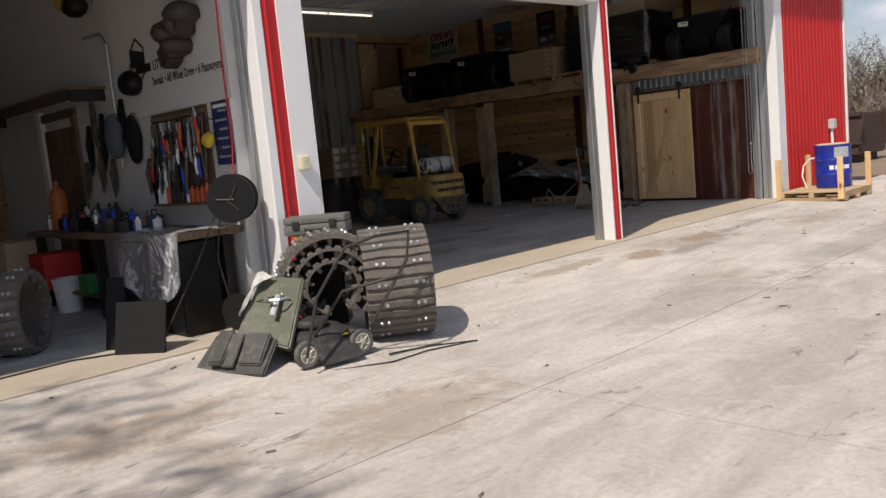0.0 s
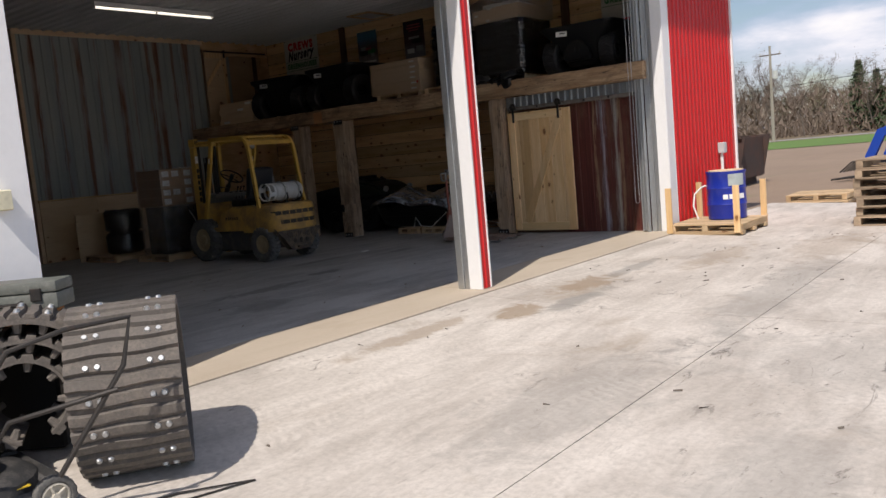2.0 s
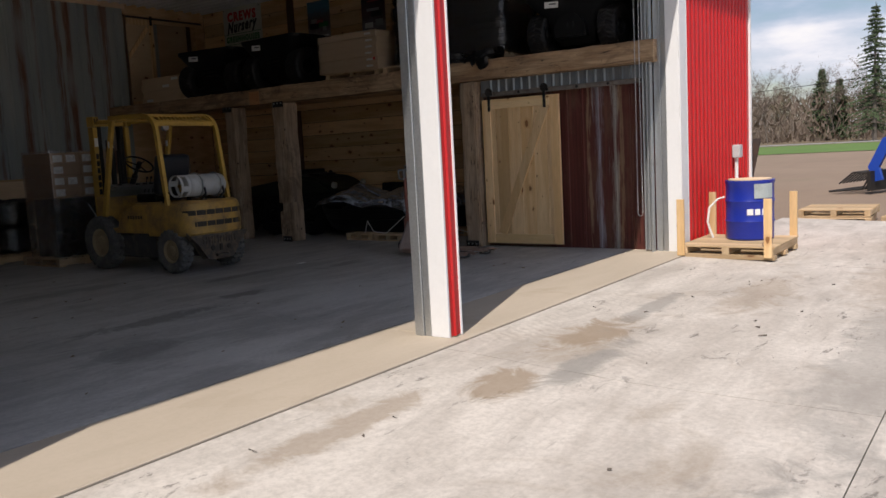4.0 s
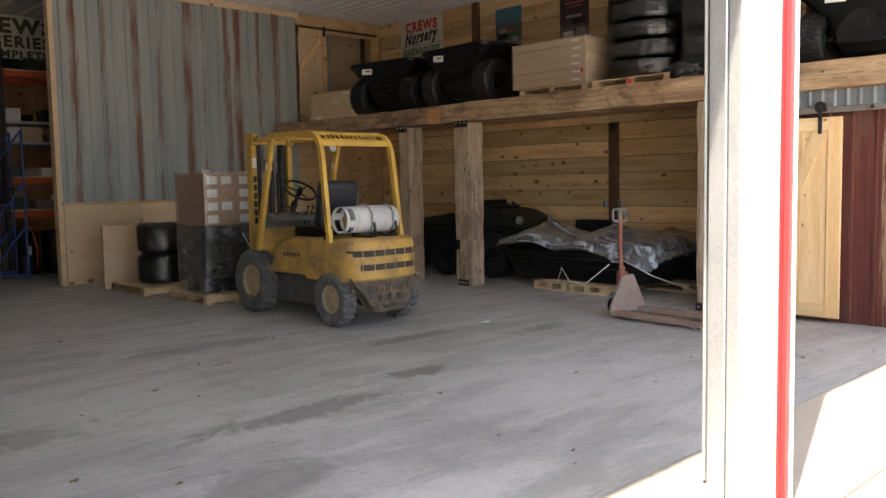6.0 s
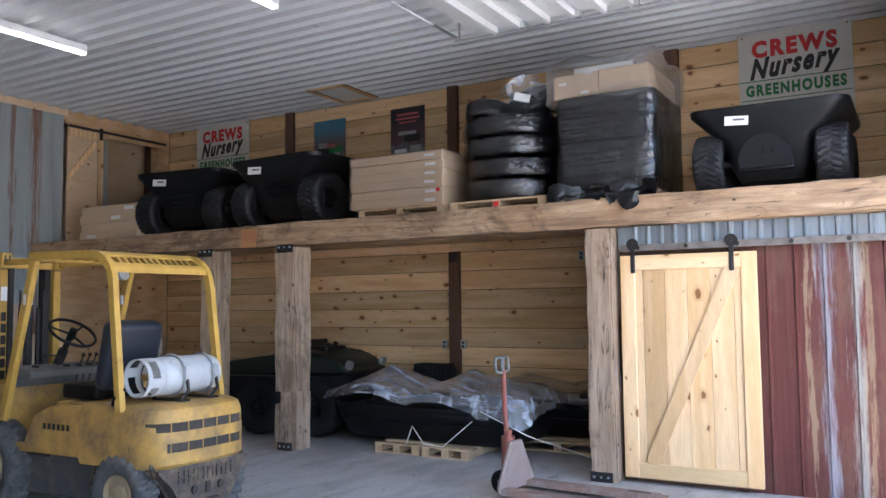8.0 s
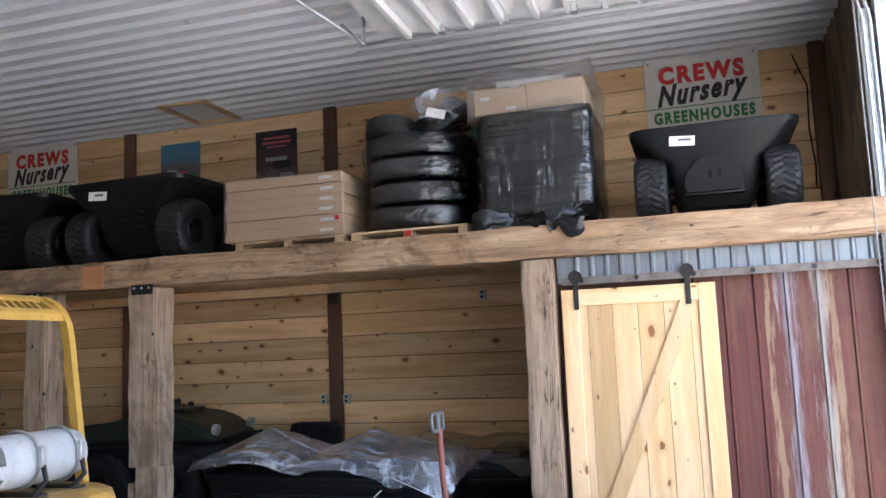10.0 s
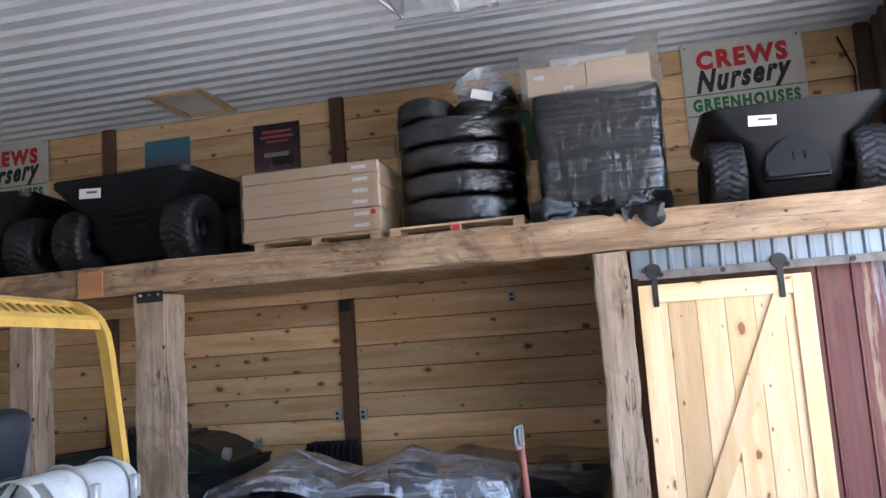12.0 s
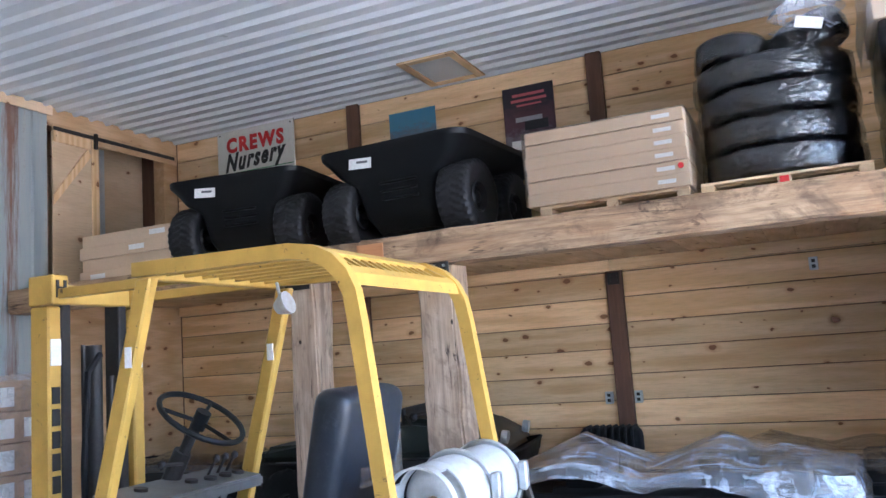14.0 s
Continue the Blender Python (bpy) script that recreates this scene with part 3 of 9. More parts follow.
M_CARTTYRE = worn("trailer_tyre_rubber", (0.014, 0.014, 0.016), 0.5, 0, (0.035, 0.034, 0.033), 0.3, 7, 0.15, Specular_IOR_Level=0.45)
M_WRAP_BLACK = film_wrap("load_wrap", (0.75, 0.79, 0.86), 0.002, (3.0, 3.0, 1.3), 2.2, 0.2, 0.5, 0.9)

def store_sheet(name):
    """Old dark-red roofing sheet; two of its sheets have lost most of their paint."""
    k = Nodes(name)
    v = k.coords()
    y = k.n("SeparateXYZ", Vector=v).outputs[1]
    fine = k.noise(k.coords((30, 30, 0.7)), 1.0, 5, 0.7)
    cloud = k.noise(k.coords((3, 3, 1.2)), 1.5, 6, 0.65)
    spots = k.noise(v, 34, 5, 0.75)
    col = k.mix(k.ramp(fine, [(0.32, 0.0), (0.7, 1.0)]), (0.07, 0.018, 0.015), (0.15, 0.042, 0.032))
    col = k.mix(k.math("MULTIPLY", k.ramp(cloud, [(0.5, 0.0), (0.66, 1.0)]), 0.55), col, (0.17, 0.1, 0.06))
    wander = k.math("MULTIPLY", k.math("SUBTRACT", k.noise(k.coords((14, 14, 1.1)), 1.4, 6, 0.75), 0.5), 0.3)
    for at, half, tone, power in ((7.33, 0.012, (0.34, 0.25, 0.15), 0.6), (7.2, 0.035, (0.3, 0.3, 0.34), 0.75), (6.97, 0.03, (0.36, 0.36, 0.33), 0.7), (6.9, 0.015, (0.34, 0.24, 0.14), 0.55)):
        d = k.math("ADD", k.math("ABSOLUTE", k.math("SUBTRACT", y, at)), wander)
        m = k.ramp(d, [(half * 0.3, 1.0), (half * 1.9, 0.0)])
        col = k.mix(k.math("MULTIPLY", m, power), col, tone)
    rust = k.ramp(k.mix(0.45, spots, k.noise(k.coords((5, 5, 0.8)), 1.6, 5, 0.7)), [(0.56, 0.0), (0.64, 1.0)])
    col = k.mix(k.math("MULTIPLY", rust, 0.7), col, (0.13, 0.062, 0.034))
    flecks = k.ramp(k.noise(v, 60, 3, 0.6), [(0.73, 0.0), (0.76, 1.0)])
    col = k.mix(k.math("MULTIPLY", flecks, 0.6), col, (0.4, 0.34, 0.3))
    return k.done(col, k.ramp(cloud, [(0.3, 0.35), (0.7, 0.7)]), k.bump(k.mix(0.5, spots, fine), 0.2, 0.003), 0.1)


M_STOREMETAL = store_sheet("old_red_roof_sheet")


def partition_sheet(name):
    """Grey-blue roofing sheet, rusted in long runs along some of its seams."""
    k = Nodes(name)
    v = k.coords()
    x = k.n("SeparateXYZ", Vector=v).outputs[0]
    fine = k.noise(k.coords((18, 18, 0.6)), 1.0, 5, 0.7)
    tone = k.noise(k.coords((2.4, 2.4, 0.25)), 1.4, 5, 0.6)
    spots = k.noise(v, 36, 5, 0.75)
    col = k.mix(k.ramp(tone, [(0.38, 0.0), (0.62, 1.0)]), (0.27, 0.315, 0.335), (0.38, 0.41, 0.4))
    col = k.mix(k.math("MULTIPLY", k.ramp(fine, [(0.5, 0.0), (0.75, 1.0)]), 0.4), col, (0.45, 0.42, 0.37))
    rust = k.mix(spots, (0.1, 0.04, 0.022), (0.27, 0.115, 0.055))
    ragged = k.math("MULTIPLY", k.math("SUBTRACT", k.noise(k.coords((11, 11, 0.8)), 1.3, 6, 0.75), 0.5), 0.34)
    length = k.noise(k.coords((1.1, 1.1, 0.5), shift=(3, 0, 2)), 1.7, 3, 0.5)
    for at, half, power in ((10.15, 0.05, 0.9), (10.62, 0.022, 0.6), (11.12, 0.06, 0.9), (11.5, 0.022, 0.6), (12.02, 0.075, 0.95), (12.3, 0.03, 0.7), (12.73, 0.045, 0.9), (12.95, 0.065, 0.95), (13.36, 0.03, 0.75), (13.72, 0.06, 0.9)):
        d = k.math("ADD", k.math("ABSOLUTE", k.math("SUBTRACT", x, at)), ragged)
        m = k.math("MULTIPLY", k.ramp(d, [(half * 0.4, 1.0), (half * 1.5, 0.0)]), k.ramp(length, [(0.3, 0.25), (0.5, 1.0)]))
        col = k.mix(k.math("MULTIPLY", m, power), col, rust)
    specks = k.ramp(k.mix(0.5, spots, fine), [(0.6, 0.0), (0.68, 1.0)])
    col = k.mix(k.math("MULTIPLY", specks, 0.5), col, (0.2, 0.1, 0.055))
    return k.done(col, k.ramp(tone, [(0.3, 0.45), (0.7, 0.7)]), k.bump(k.mix(0.5, spots, fine), 0.2, 0.003), 0.1)


M_BACKMETAL = partition_sheet("grey_blue_sheet")

# ---- the building and its yard ----
CEIL, FRONT, INNER, EAST, BACK, LOFT = 4.64, 6.1, 6.4, 16.15, 17.6, 2.57
STEP_X = 3.9


def structure(name, bm, material, label, category):
    return tagged(part(name, bm, material), label, category, kind="structure")


def ribbed(bm, a, b, z0, z1, pitch, rib, depth, fn, foot=0.35):
    """A ribbed sheet: fn(s, d, z) places it, s along the wall from a to b, d out of it."""
    prof = [(a, 0.0)]
    s = a + pitch / 2
    while s < b - rib:
        prof += [(s - rib / 2, 0.0), (s - rib / 2 * foot, depth), (s + rib / 2 * foot, depth), (s + rib / 2, 0.0)]
        s += pitch
    prof.append((b, 0.0))
    rows = [[bm.verts.new(fn(s, d, z)) for s, d in prof] for z in (z0, z1)]
    for i in range(len(prof) - 1):
        bm.faces.new((rows[0][i], rows[0][i + 1], rows[1][i + 1], rows[1][i]))


def slab_z(y, x=4.0):
    """The yard falls away from the building, more at its west end."""
    w = min(1.0, max(0.0, (11.0 - x) / 6.0))
    near, far = min(1.0, max(0.0, (5.98 - y) / 1.4)), min(1.0, max(0.0, (5.98 - y) / 5.5))
    return -0.012 - (0.13 * w + 0.03 * (1 - w)) * near - 0.06 * (1 - w) * far


# far ground: one sheet
bm = bmesh.new()
ring = [0, 8, 20, 45, 90, 180, 400, 900, 2600]
vs = {}
for i, r in enumerate(ring):
    for k in range(24):
        a = 2 * math.pi * k / 24
        vs[i, k] = bm.verts.new((10 + r * math.cos(a), 6 + r * math.sin(a), -0.2)) if i or not k else vs[0, 0]
for k in range(24):
    bm.faces.new((vs[0, 0], vs[1, k], vs[1, (k + 1) % 24]))
    for i in range(1, len(ring) - 1):
        bm.faces.new((vs[i, k], vs[i + 1, k], vs[i + 1, (k + 1) % 24], vs[i, (k + 1) % 24]))
M_SOIL = concrete("field_soil", (0.24, 0.17, 0.12), (0.3, 0.22, 0.155), (0.2, 0.17, 0.1), 0.95, (0.16, 0.13, 0.08), 0.4, 0.3)
structure("ground", bm, M_SOIL, "bare brown ploughed field soil around the yard", "ground")

# concrete yard slabs with joints
bm = bmesh.new()
xs = [-16, -11.2, -6.4, -1.2, 3.76, 8.6, 13.4, 18.2]
ys = [-14, -8.8, -5.0, -1.0, 3.24, 5.98]
for x0, x1 in zip(xs, xs[1:]):
    for y0, y1 in zip(ys, ys[1:]):
        g = 0.0035
        q = [(x0 + g, y0 + g), (x1 - g, y0 + g), (x1 - g, y1 - g), (x0 + g, y1 - g)]
        nn = 10
        g = [[bm.verts.new((q[0][0] + (q[1][0] - q[0][0]) * i / nn, q[0][1] + (q[2][1] - q[0][1]) * j / nn, 0)) for j in range(nn + 1)] for i in range(nn + 1)]
        for row in g:
            for v in row:
                v.co.z = slab_z(v.co.y, v.co.x)
        for i in range(nn):
            for j in range(nn):
                bm.faces.new((g[i][j], g[i + 1][j], g[i + 1][j + 1], g[i][j + 1]))
        rim = [g[i][0] for i in range(nn)] + [g[nn][j] for j in range(nn)] + [g[i][nn] for i in range(nn, 0, -1)] + [g[0][j] for j in range(nn, 0, -1)]
        low = [bm.verts.new((v.co.x, v.co.y, v.co.z - 0.12)) for v in rim]
        for i in range(len(rim)):
            bm.faces.new((rim[i], low[i], low[(i + 1) % len(rim)], rim[(i + 1) % len(rim)]))
structure("pavement", bm, M_APRON, "sunlit pale grey concrete yard slabs with stains and saw joints", "yard")
bm = bmesh.new()
for x0, x1 in ((-16, STEP_X - 5), (STEP_X - 5, 8.9), (8.9, 17.0)):
    box(bm, x0 + 0.004, 5.99, -0.19, x1 - 0.004, 6.78, 0.0, 0.006)
structure("door_sill", bm, M_SILL, "tan concrete sill strip under the doorways", "sill")
structure("floor", new_box(-6.0, 6.785, -0.2, EAST + 0.15, 24, 0.0), M_FLOOR, "grey dusty concrete workshop floor with scuffs and tyre marks", "floor")

# walls
# backing takes the dark post colour to paint shade into the plank gaps
bm = bmesh.new()
box(bm, EAST + 0.04, FRONT + 0.01, 0, EAST + 0.24, 24, CEIL + 0.4)
structure("wall_east", bm, M_DARKPOST, "pine plank lined outer wall", "wall")
bm = bmesh.new()
box(bm, 14.16, BACK + 0.03, 0, EAST + 0.04, BACK + 0.2, LOFT - 0.1)
box(bm, 14.16, BACK + 0.03, 4.42, EAST + 0.04, BACK + 0.2, CEIL)
box(bm, 15.95, BACK + 0.03, LOFT - 0.1, EAST + 0.04, BACK + 0.2, 4.42)
structure("wall_back", bm, M_PINE_X, "pine lined back wall with an upper opening", "wall")
structure("wall_north", new_box(-6, 23.8, 0, EAST + 0.04, 24, CEIL + 0.4), M_PINE_X, "far back wall of the workshop", "wall")
structure("wall_west", new_box(-6.2, FRONT + 0.1, 0, -6.0, 24, CEIL + 0.4), M_PINE, "far side wall of the workshop", "wall")
bm = bmesh.new()
ribbed(bm, 9.88, 14.16, 1.26, 4.6, 0.2, 0.05, 0.022, lambda s, d, z: (s, BACK - d, z))
box(bm, 9.88, BACK + 0.002, 0, 14.16, BACK + 0.12, CEIL)
structure("wall_partition", bm, M_BACKMETAL, "grey-blue corrugated metal partition streaked with rust", "wall")
structure("partition_top_trim", new_box(9.82, BACK - 0.045, 4.52, 14.2, BACK - 0.028, 4.63), M_PLY, "pale timber trim along the top of the metal partition", "trim")
structure("partition_end_trim", new_box(9.8, BACK - 0.04, 0, 9.875, BACK + 0.13, CEIL - 0.02), M_PLY, "timber edge of the metal partition", "trim")
structure("wall_bay_divider", new_box(3.72, INNER + 0.02, 0, 3.86, 13.0, CEIL), worn("white_board_wall", (0.62, 0.62, 0.6), 0.7, 0, (0.4, 0.38, 0.35), 0.2, 2), "white board wall between the workshop bays", "wall")

# ceiling: ribbed white liner
bm = bmesh.new()
prof = []
x = -6.0
while x < EAST:
    prof += [(x, 0.0), (x + 0.135, 0.0), (x + 0.165, 0.038), (x + 0.185, 0.038), (x + 0.205, 0.0)]
    x += 0.229
for y0, y1 in ((FRONT + 0.12, 13.14), (13.14, 24)):
    lo = [bm.verts.new((p, y0, CEIL - d)) for p, d in prof]
    hi = [bm.verts.new((p, y1, CEIL - d)) for p, d in prof]
    for i in range(len(prof) - 1):
        bm.faces.new((lo[i], lo[i + 1], hi[i + 1], hi[i]))
box(bm, -6, FRONT + 0.12, CEIL + 0.01, EAST + 0.04, 24, CEIL + 0.1)
structure("ceiling", bm, M_CEIL, "white ribbed metal ceiling liner", "ceiling")
structure("roof", new_box(-6.6, 5.69, CEIL + 0.26, EAST + 0.9, 24.5, CEIL + 0.42), M_WHITE, "roof with a boxed eave over the doors", "roof")

# front: piers, headers, red siding
def pier(name, x0, x1, red0, red1, z1, label, side=True):
    t = thing(name, label, "pier", kind="structure")
    part("post", new_box(x0 + 0.03, FRONT + 0.02, 0, x1 - 0.03, INNER - 0.01, z1), M_PLY, t)
    part("jamb", new_box(x0, FRONT + 0.004, 0, x0 + 0.028, INNER - 0.135, z1, 0.004), M_WHITE, t)
    part("roller_track", new_box(x0 - 0.008, INNER - 0.07, 0, x0 + 0.026, INNER + 0.012, z1 - 0.3, 0.004), M_STEEL, t, "galvanised roller track")
    part("weather_strip", new_box(x0 + 0.004, INNER - 0.132, 0, x0 + 0.028, INNER - 0.074, z1 - 0.3, 0.003), M_STEEL, t)
    part("jamb", new_box(x1 - 0.028, FRONT + 0.004, 0, x1, INNER, z1, 0.004), M_WHITE, t)
    bm = bmesh.new()
    ribbed(bm, red0, red1, 0.01, z1, 0.1, 0.03, 0.014, lambda s, d, z: (s, FRONT - 0.002 - d, z))
    part("siding_strip", bm, M_RED, t, "red ribbed metal strip")
    if red0 - x0 > 0.02:
        part("trim", new_box(x0, FRONT - 0.012, 0, red0, FRONT + 0.002, z1, 0.003), M_WHITE, t)
    if x1 - red1 > 0.01:
        part("trim", new_box(red1, FRONT - 0.012, 0, x1, FRONT + 0.002, z1, 0.003), M_WHITE, t)
    return t


pier("pier_1", 3.84, 4.34, 3.925, 4.075, CEIL + 0.25, "white and red clad pier between two doorways")
pier("pier_2", 8.82, 8.98, 8.84, 8.96, CEIL + 0.25, "slim white pier with a red front strip")
pier("pier_3", 13.76, 14.02, 13.99, 14.0, CEIL + 0.25, "white cladding at the edge of the tall doorway")
bm = bmesh.new()
ribbed(bm, 14.02, 16.7, 0.02, CEIL + 0.25, 0.152, 0.045, 0.02, lambda s, d, z: (s, FRONT - d, z))
box(bm, 14.02, FRONT + 0.002, 0, 16.7, FRONT + 0.1, CEIL + 0.25)
structure("wall_front", bm, M_RED, "red ribbed metal siding on the front wall", "wall")
structure("corner_trim", new_box(16.7, FRONT - 0.03, 0, 16.76, FRONT + 0.1, CEIL + 0.25, 0.004), M_WHITE, "white metal corner trim", "trim")
structure("wall_side", new_box(16.71, FRONT + 0.11, 0, 16.74, 24.2, CEIL + 0.25), M_RED, "red metal siding on the side wall", "wall")
structure("door_header", new_box(4.345, FRONT + 0.004, 3.0, 8.815, INNER, CEIL + 0.25, 0.004), M_WHITE, "white metal header over the wide doorway", "header")
structure("door_header_tall", new_box(8.985, FRONT + 0.004, 4.15, 13.755, FRONT + 0.12, CEIL + 0.25, 0.004), M_WHITE, "white metal header over the tall doorway", "header")
structure("bay_header", new_box(-1.2, FRONT + 0.004, 3.2, 3.855, INNER, CEIL + 0.25, 0.004), M_WHITE, "white metal header over the workbench bay", "header")
structure("wall_front_west", new_box(-6.2, FRONT, 0, -1.2, INNER, CEIL + 0.25), M_RED, "red metal front wall", "wall")

# loft
t = thing("loft_platform", "rough-sawn timber storage loft on posts", "loft", kind="structure")
def timber(name, x0, y0, z0, x1, y1, z1, mat, seed, amount=0.012, cut=0.16):
    bm = bmesh.new()
    vs = box(bm, x0, y0, z0, x1, y1, z1)
    long = max((x1 - x0, 0), (y1 - y0, 1), (z1 - z0, 2))
    es = [e for e in bm.edges if abs((e.verts[0].co - e.verts[1].co)[long[1]]) > 0.5 * long[0]]
    bmesh.ops.bevel(bm, geom=es, offset=0.016, segments=2, affect="EDGES")
    n = max(2, int(long[0] / cut))
    ax = Vector([1 if i == long[1] else 0 for i in range(3)])
    lo = (x0, y0, z0)[long[1]]
    for i in range(1, n):
        bmesh.ops.bisect_plane(bm, geom=bm.verts[:] + bm.edges[:] + bm.faces[:], plane_co=ax * (lo + long[0] * i / n), plane_no=ax)
    rough_up(bm, amount, 2.7, seed)
    rough_up(bm, amount * 0.55, 8.0, seed + 3)
    return part(name, bm, mat, t)


timber("beam", 13.62, 6.36, 2.3, 13.88, 13.42, 2.56, M_BARNBEAM, 1.0)
timber("beam", 13.64, 13.43, 2.31, 13.88, 17.55, 2.555, M_BARNBEAM, 4.0)
timber("post", 13.62, 12.62, 0.66, 13.9, 12.92, 2.29, M_BARNPOST, 7.0, 0.02)
timber("post", 13.63, 12.62, 0.0, 13.9, 12.85, 0.655, M_BARNPOST, 17.0, 0.012)
timber("post_splice", 13.66, 12.865, 0.0, 13.88, 12.955, 0.5, M_BARNPOST, 23.0, 0.008)
timber("post", 13.64, 13.88, 0.0, 13.9, 14.14, 2.29, M_BARNPOST, 9.0, 0.018)
timber("post", 13.66, 8.94, 0.0, 13.92, 9.19, 2.29, M_BARNPOST, 12.0, 0.018)
y = 6.42
while y < 17.5:
    part("deck_board", new_box(13.885, y, 2.44, EAST - 0.005, y + 0.235, 2.5), M_PINE_X, t)
    y += 0.24
structure("loft_deck", new_box(13.7, 6.42, 2.505, EAST - 0.005, 17.55, 2.56), M_PLY, "plywood deck of the storage loft", "floor")

# room under the loft
bm = bmesh.new()
ribbed(bm, 6.42, 7.95, 0.0, 2.3, 0.222, 0.034, 0.016, lambda s, d, z: (13.86 - d, s, z), 0.5)
structure("wall_store", bm, M_STOREMETAL, "rust-red old corrugated sheet wall under the loft", "wall")
bm = bmesh.new()
ribbed(bm, 6.42, 8.92, 2.09, 2.295, 0.12, 0.05, 0.02, lambda s, d, z: (13.80 - d, s, z))
structure("store_header", bm, M_ZINC, "galvanised corrugated strip above the sliding door", "trim")
structure("wall_store_core", new_box(13.87, 6.42, 0, 13.95, 8.93, 2.3), M_DARKPOST, "backing of the store wall under the loft", "wall")
structure("wall_store_side", new_box(13.93, 8.95, 0, EAST - 0.01, 9.1, 2.43), M_PINE_X, "plank side wall of the store under the loft", "wall")
structure("wall_front_inner", new_box(13.93, INNER - 0.02, 0, EAST + 0.03, INNER, CEIL), M_STAINED, "dark-stained timber boards on the inside of the front wall", "wall")

# ---- lining, doors and fixtures of the building ----
def bolts(bm, pts, r=0.012, h=0.012, axis="x"):
    for p in pts:
        d = {"x": (-h, 0, 0), "y": (0, -h, 0), "z": (0, 0, h)}[axis]
        rod(bm, p, Vector(p) + Vector(d), r, seg=8)


# dark posts and pine planks on the east wall
wall_posts = [(6.42, 6.56), (8.9, 9.06), (11.9, 12.06), (14.8, 14.96)]
for y0, y1 in wall_posts:
    structure("wall_post", new_box(EAST - 0.035, y0, 0.0, EAST + 0.035, y1, CEIL - 0.03, 0.006), M_DARKPOST, "dark brown stained post in the plank wall", "post")
bm = bmesh.new()
for y0, y1 in wall_posts[1:3]:
    box(bm, EAST - 0.043, y0 + 0.02, 2.19, EAST - 0.036, y1 - 0.02, 2.31)
    bolts(bm, [(EAST - 0.043, y0 + 0.045, 2.23), (EAST - 0.043, y1 - 0.045, 2.23), (EAST - 0.043, y0 + 0.045, 2.28), (EAST - 0.043, y1 - 0.045, 2.28)])
structure("post_bracket", bm, M_IRON, "black iron bracket under the loft", "bracket")

for y0, y1 in ((9.12, 12.0), (12.004, 17.55)):
    structure("ledger_board", new_box(EAST - 0.078, y0, 2.325, EAST - 0.037, y1, 2.436, 0.004), M_PINE, "pale pine ledger board under the loft deck", "trim")


def outlet(y, z):
    t = thing("wall_outlet", "small grey electrical outlet box on the plank wall", "outlet", pose(EAST + 0.006, y, z))
    part("box_body", new_box(-0.05, -0.035, -0.055, 0.0, 0.035, 0.055, 0.006), M_STEEL, t)
    part("cover_plate", new_box(-0.056, -0.038, -0.06, -0.0505, 0.038, 0.06, 0.002), M_STEEL, t)
    part("socket", new_box(-0.06, -0.016, 0.01, -0.0565, 0.016, 0.04), M_IRON, t)
    part("socket", new_box(-0.06, -0.016, -0.04, -0.0565, 0.016, -0.01), M_IRON, t)


outlet(12.13, 1.08)
outlet(11.84, 1.08)
outlet(10.15, 2.2)

# barn door on a rail, at the store under the loft
t = thing("sliding_barn_door", "new knotty pine sliding barn door with a diagonal brace", "door", pose(13.79, 7.71, 0.05))
W, H = 1.18, 1.98
n = 6
for i in range(n):
    part("plank", new_box(-0.012, W * i / n + 0.0015, 0.0, 0.012, W * (i + 1) / n - 0.0015, H, 0.003), M_DOORPINE, t)
for y0 in (0.0, W - 0.13):
    part("stile", new_box(-0.036, y0, 0.0, -0.0125, y0 + 0.13, H, 0.003), M_DOORPINE, t)
for z0 in (0.0, H - 0.13):
    part("rail", new_box(-0.037, 0.132, z0, -0.0125, W - 0.132, z0 + 0.13, 0.003), M_DOORPINE_Y, t)
bm = bmesh.new()
a, b = Vector((0, 0.93, 0.135)), Vector((0, 0.2, H - 0.135))
d = (b - a).normalized()
s = Vector((0, -d.z, d.y)) * 0.06
q = [a - s, a + s, b + s, b - s]
prism(bm, [(p.y, p.z) for p in q], -0.036, -0.0127, "x")
part("brace", bm, M_DOORPINE, t, "diagonal pine brace")
for y0 in (0.2, W - 0.12):
    bm = bmesh.new()
    box(bm, -0.048, y0 - 0.02, H - 0.16, -0.038, y0 + 0.02, H + 0.13, 0.002)
    rod(bm, (-0.05, y0, H + 0.1), (-0.02, y0, H + 0.1), 0.055, seg=20)
    bolts(bm, [(-0.048, y0, H - 0.12), (-0.048, y0, H - 0.05), (-0.05, y0, H + 0.1)], 0.014)
    part("hanger", bm, M_IRON, t, "black strap hanger with a roller")
t = thing("door_rail", "flat steel sliding-door rail on the store wall", "rail", pose(13.76, 6.42, 2.1), kind="structure")
part("rail_bar", new_box(-0.008, 0.0, -0.03, 0.008, 2.46, 0.03, 0.002), M_WEATHERED, t)
for i in range(6):
    part("spacer", (lambda b: (bolts(b, [(-0.008, 0.15 + i * 0.43, 0)], 0.02, 0.012), b)[1])(bmesh.new()), M_IRON, t)

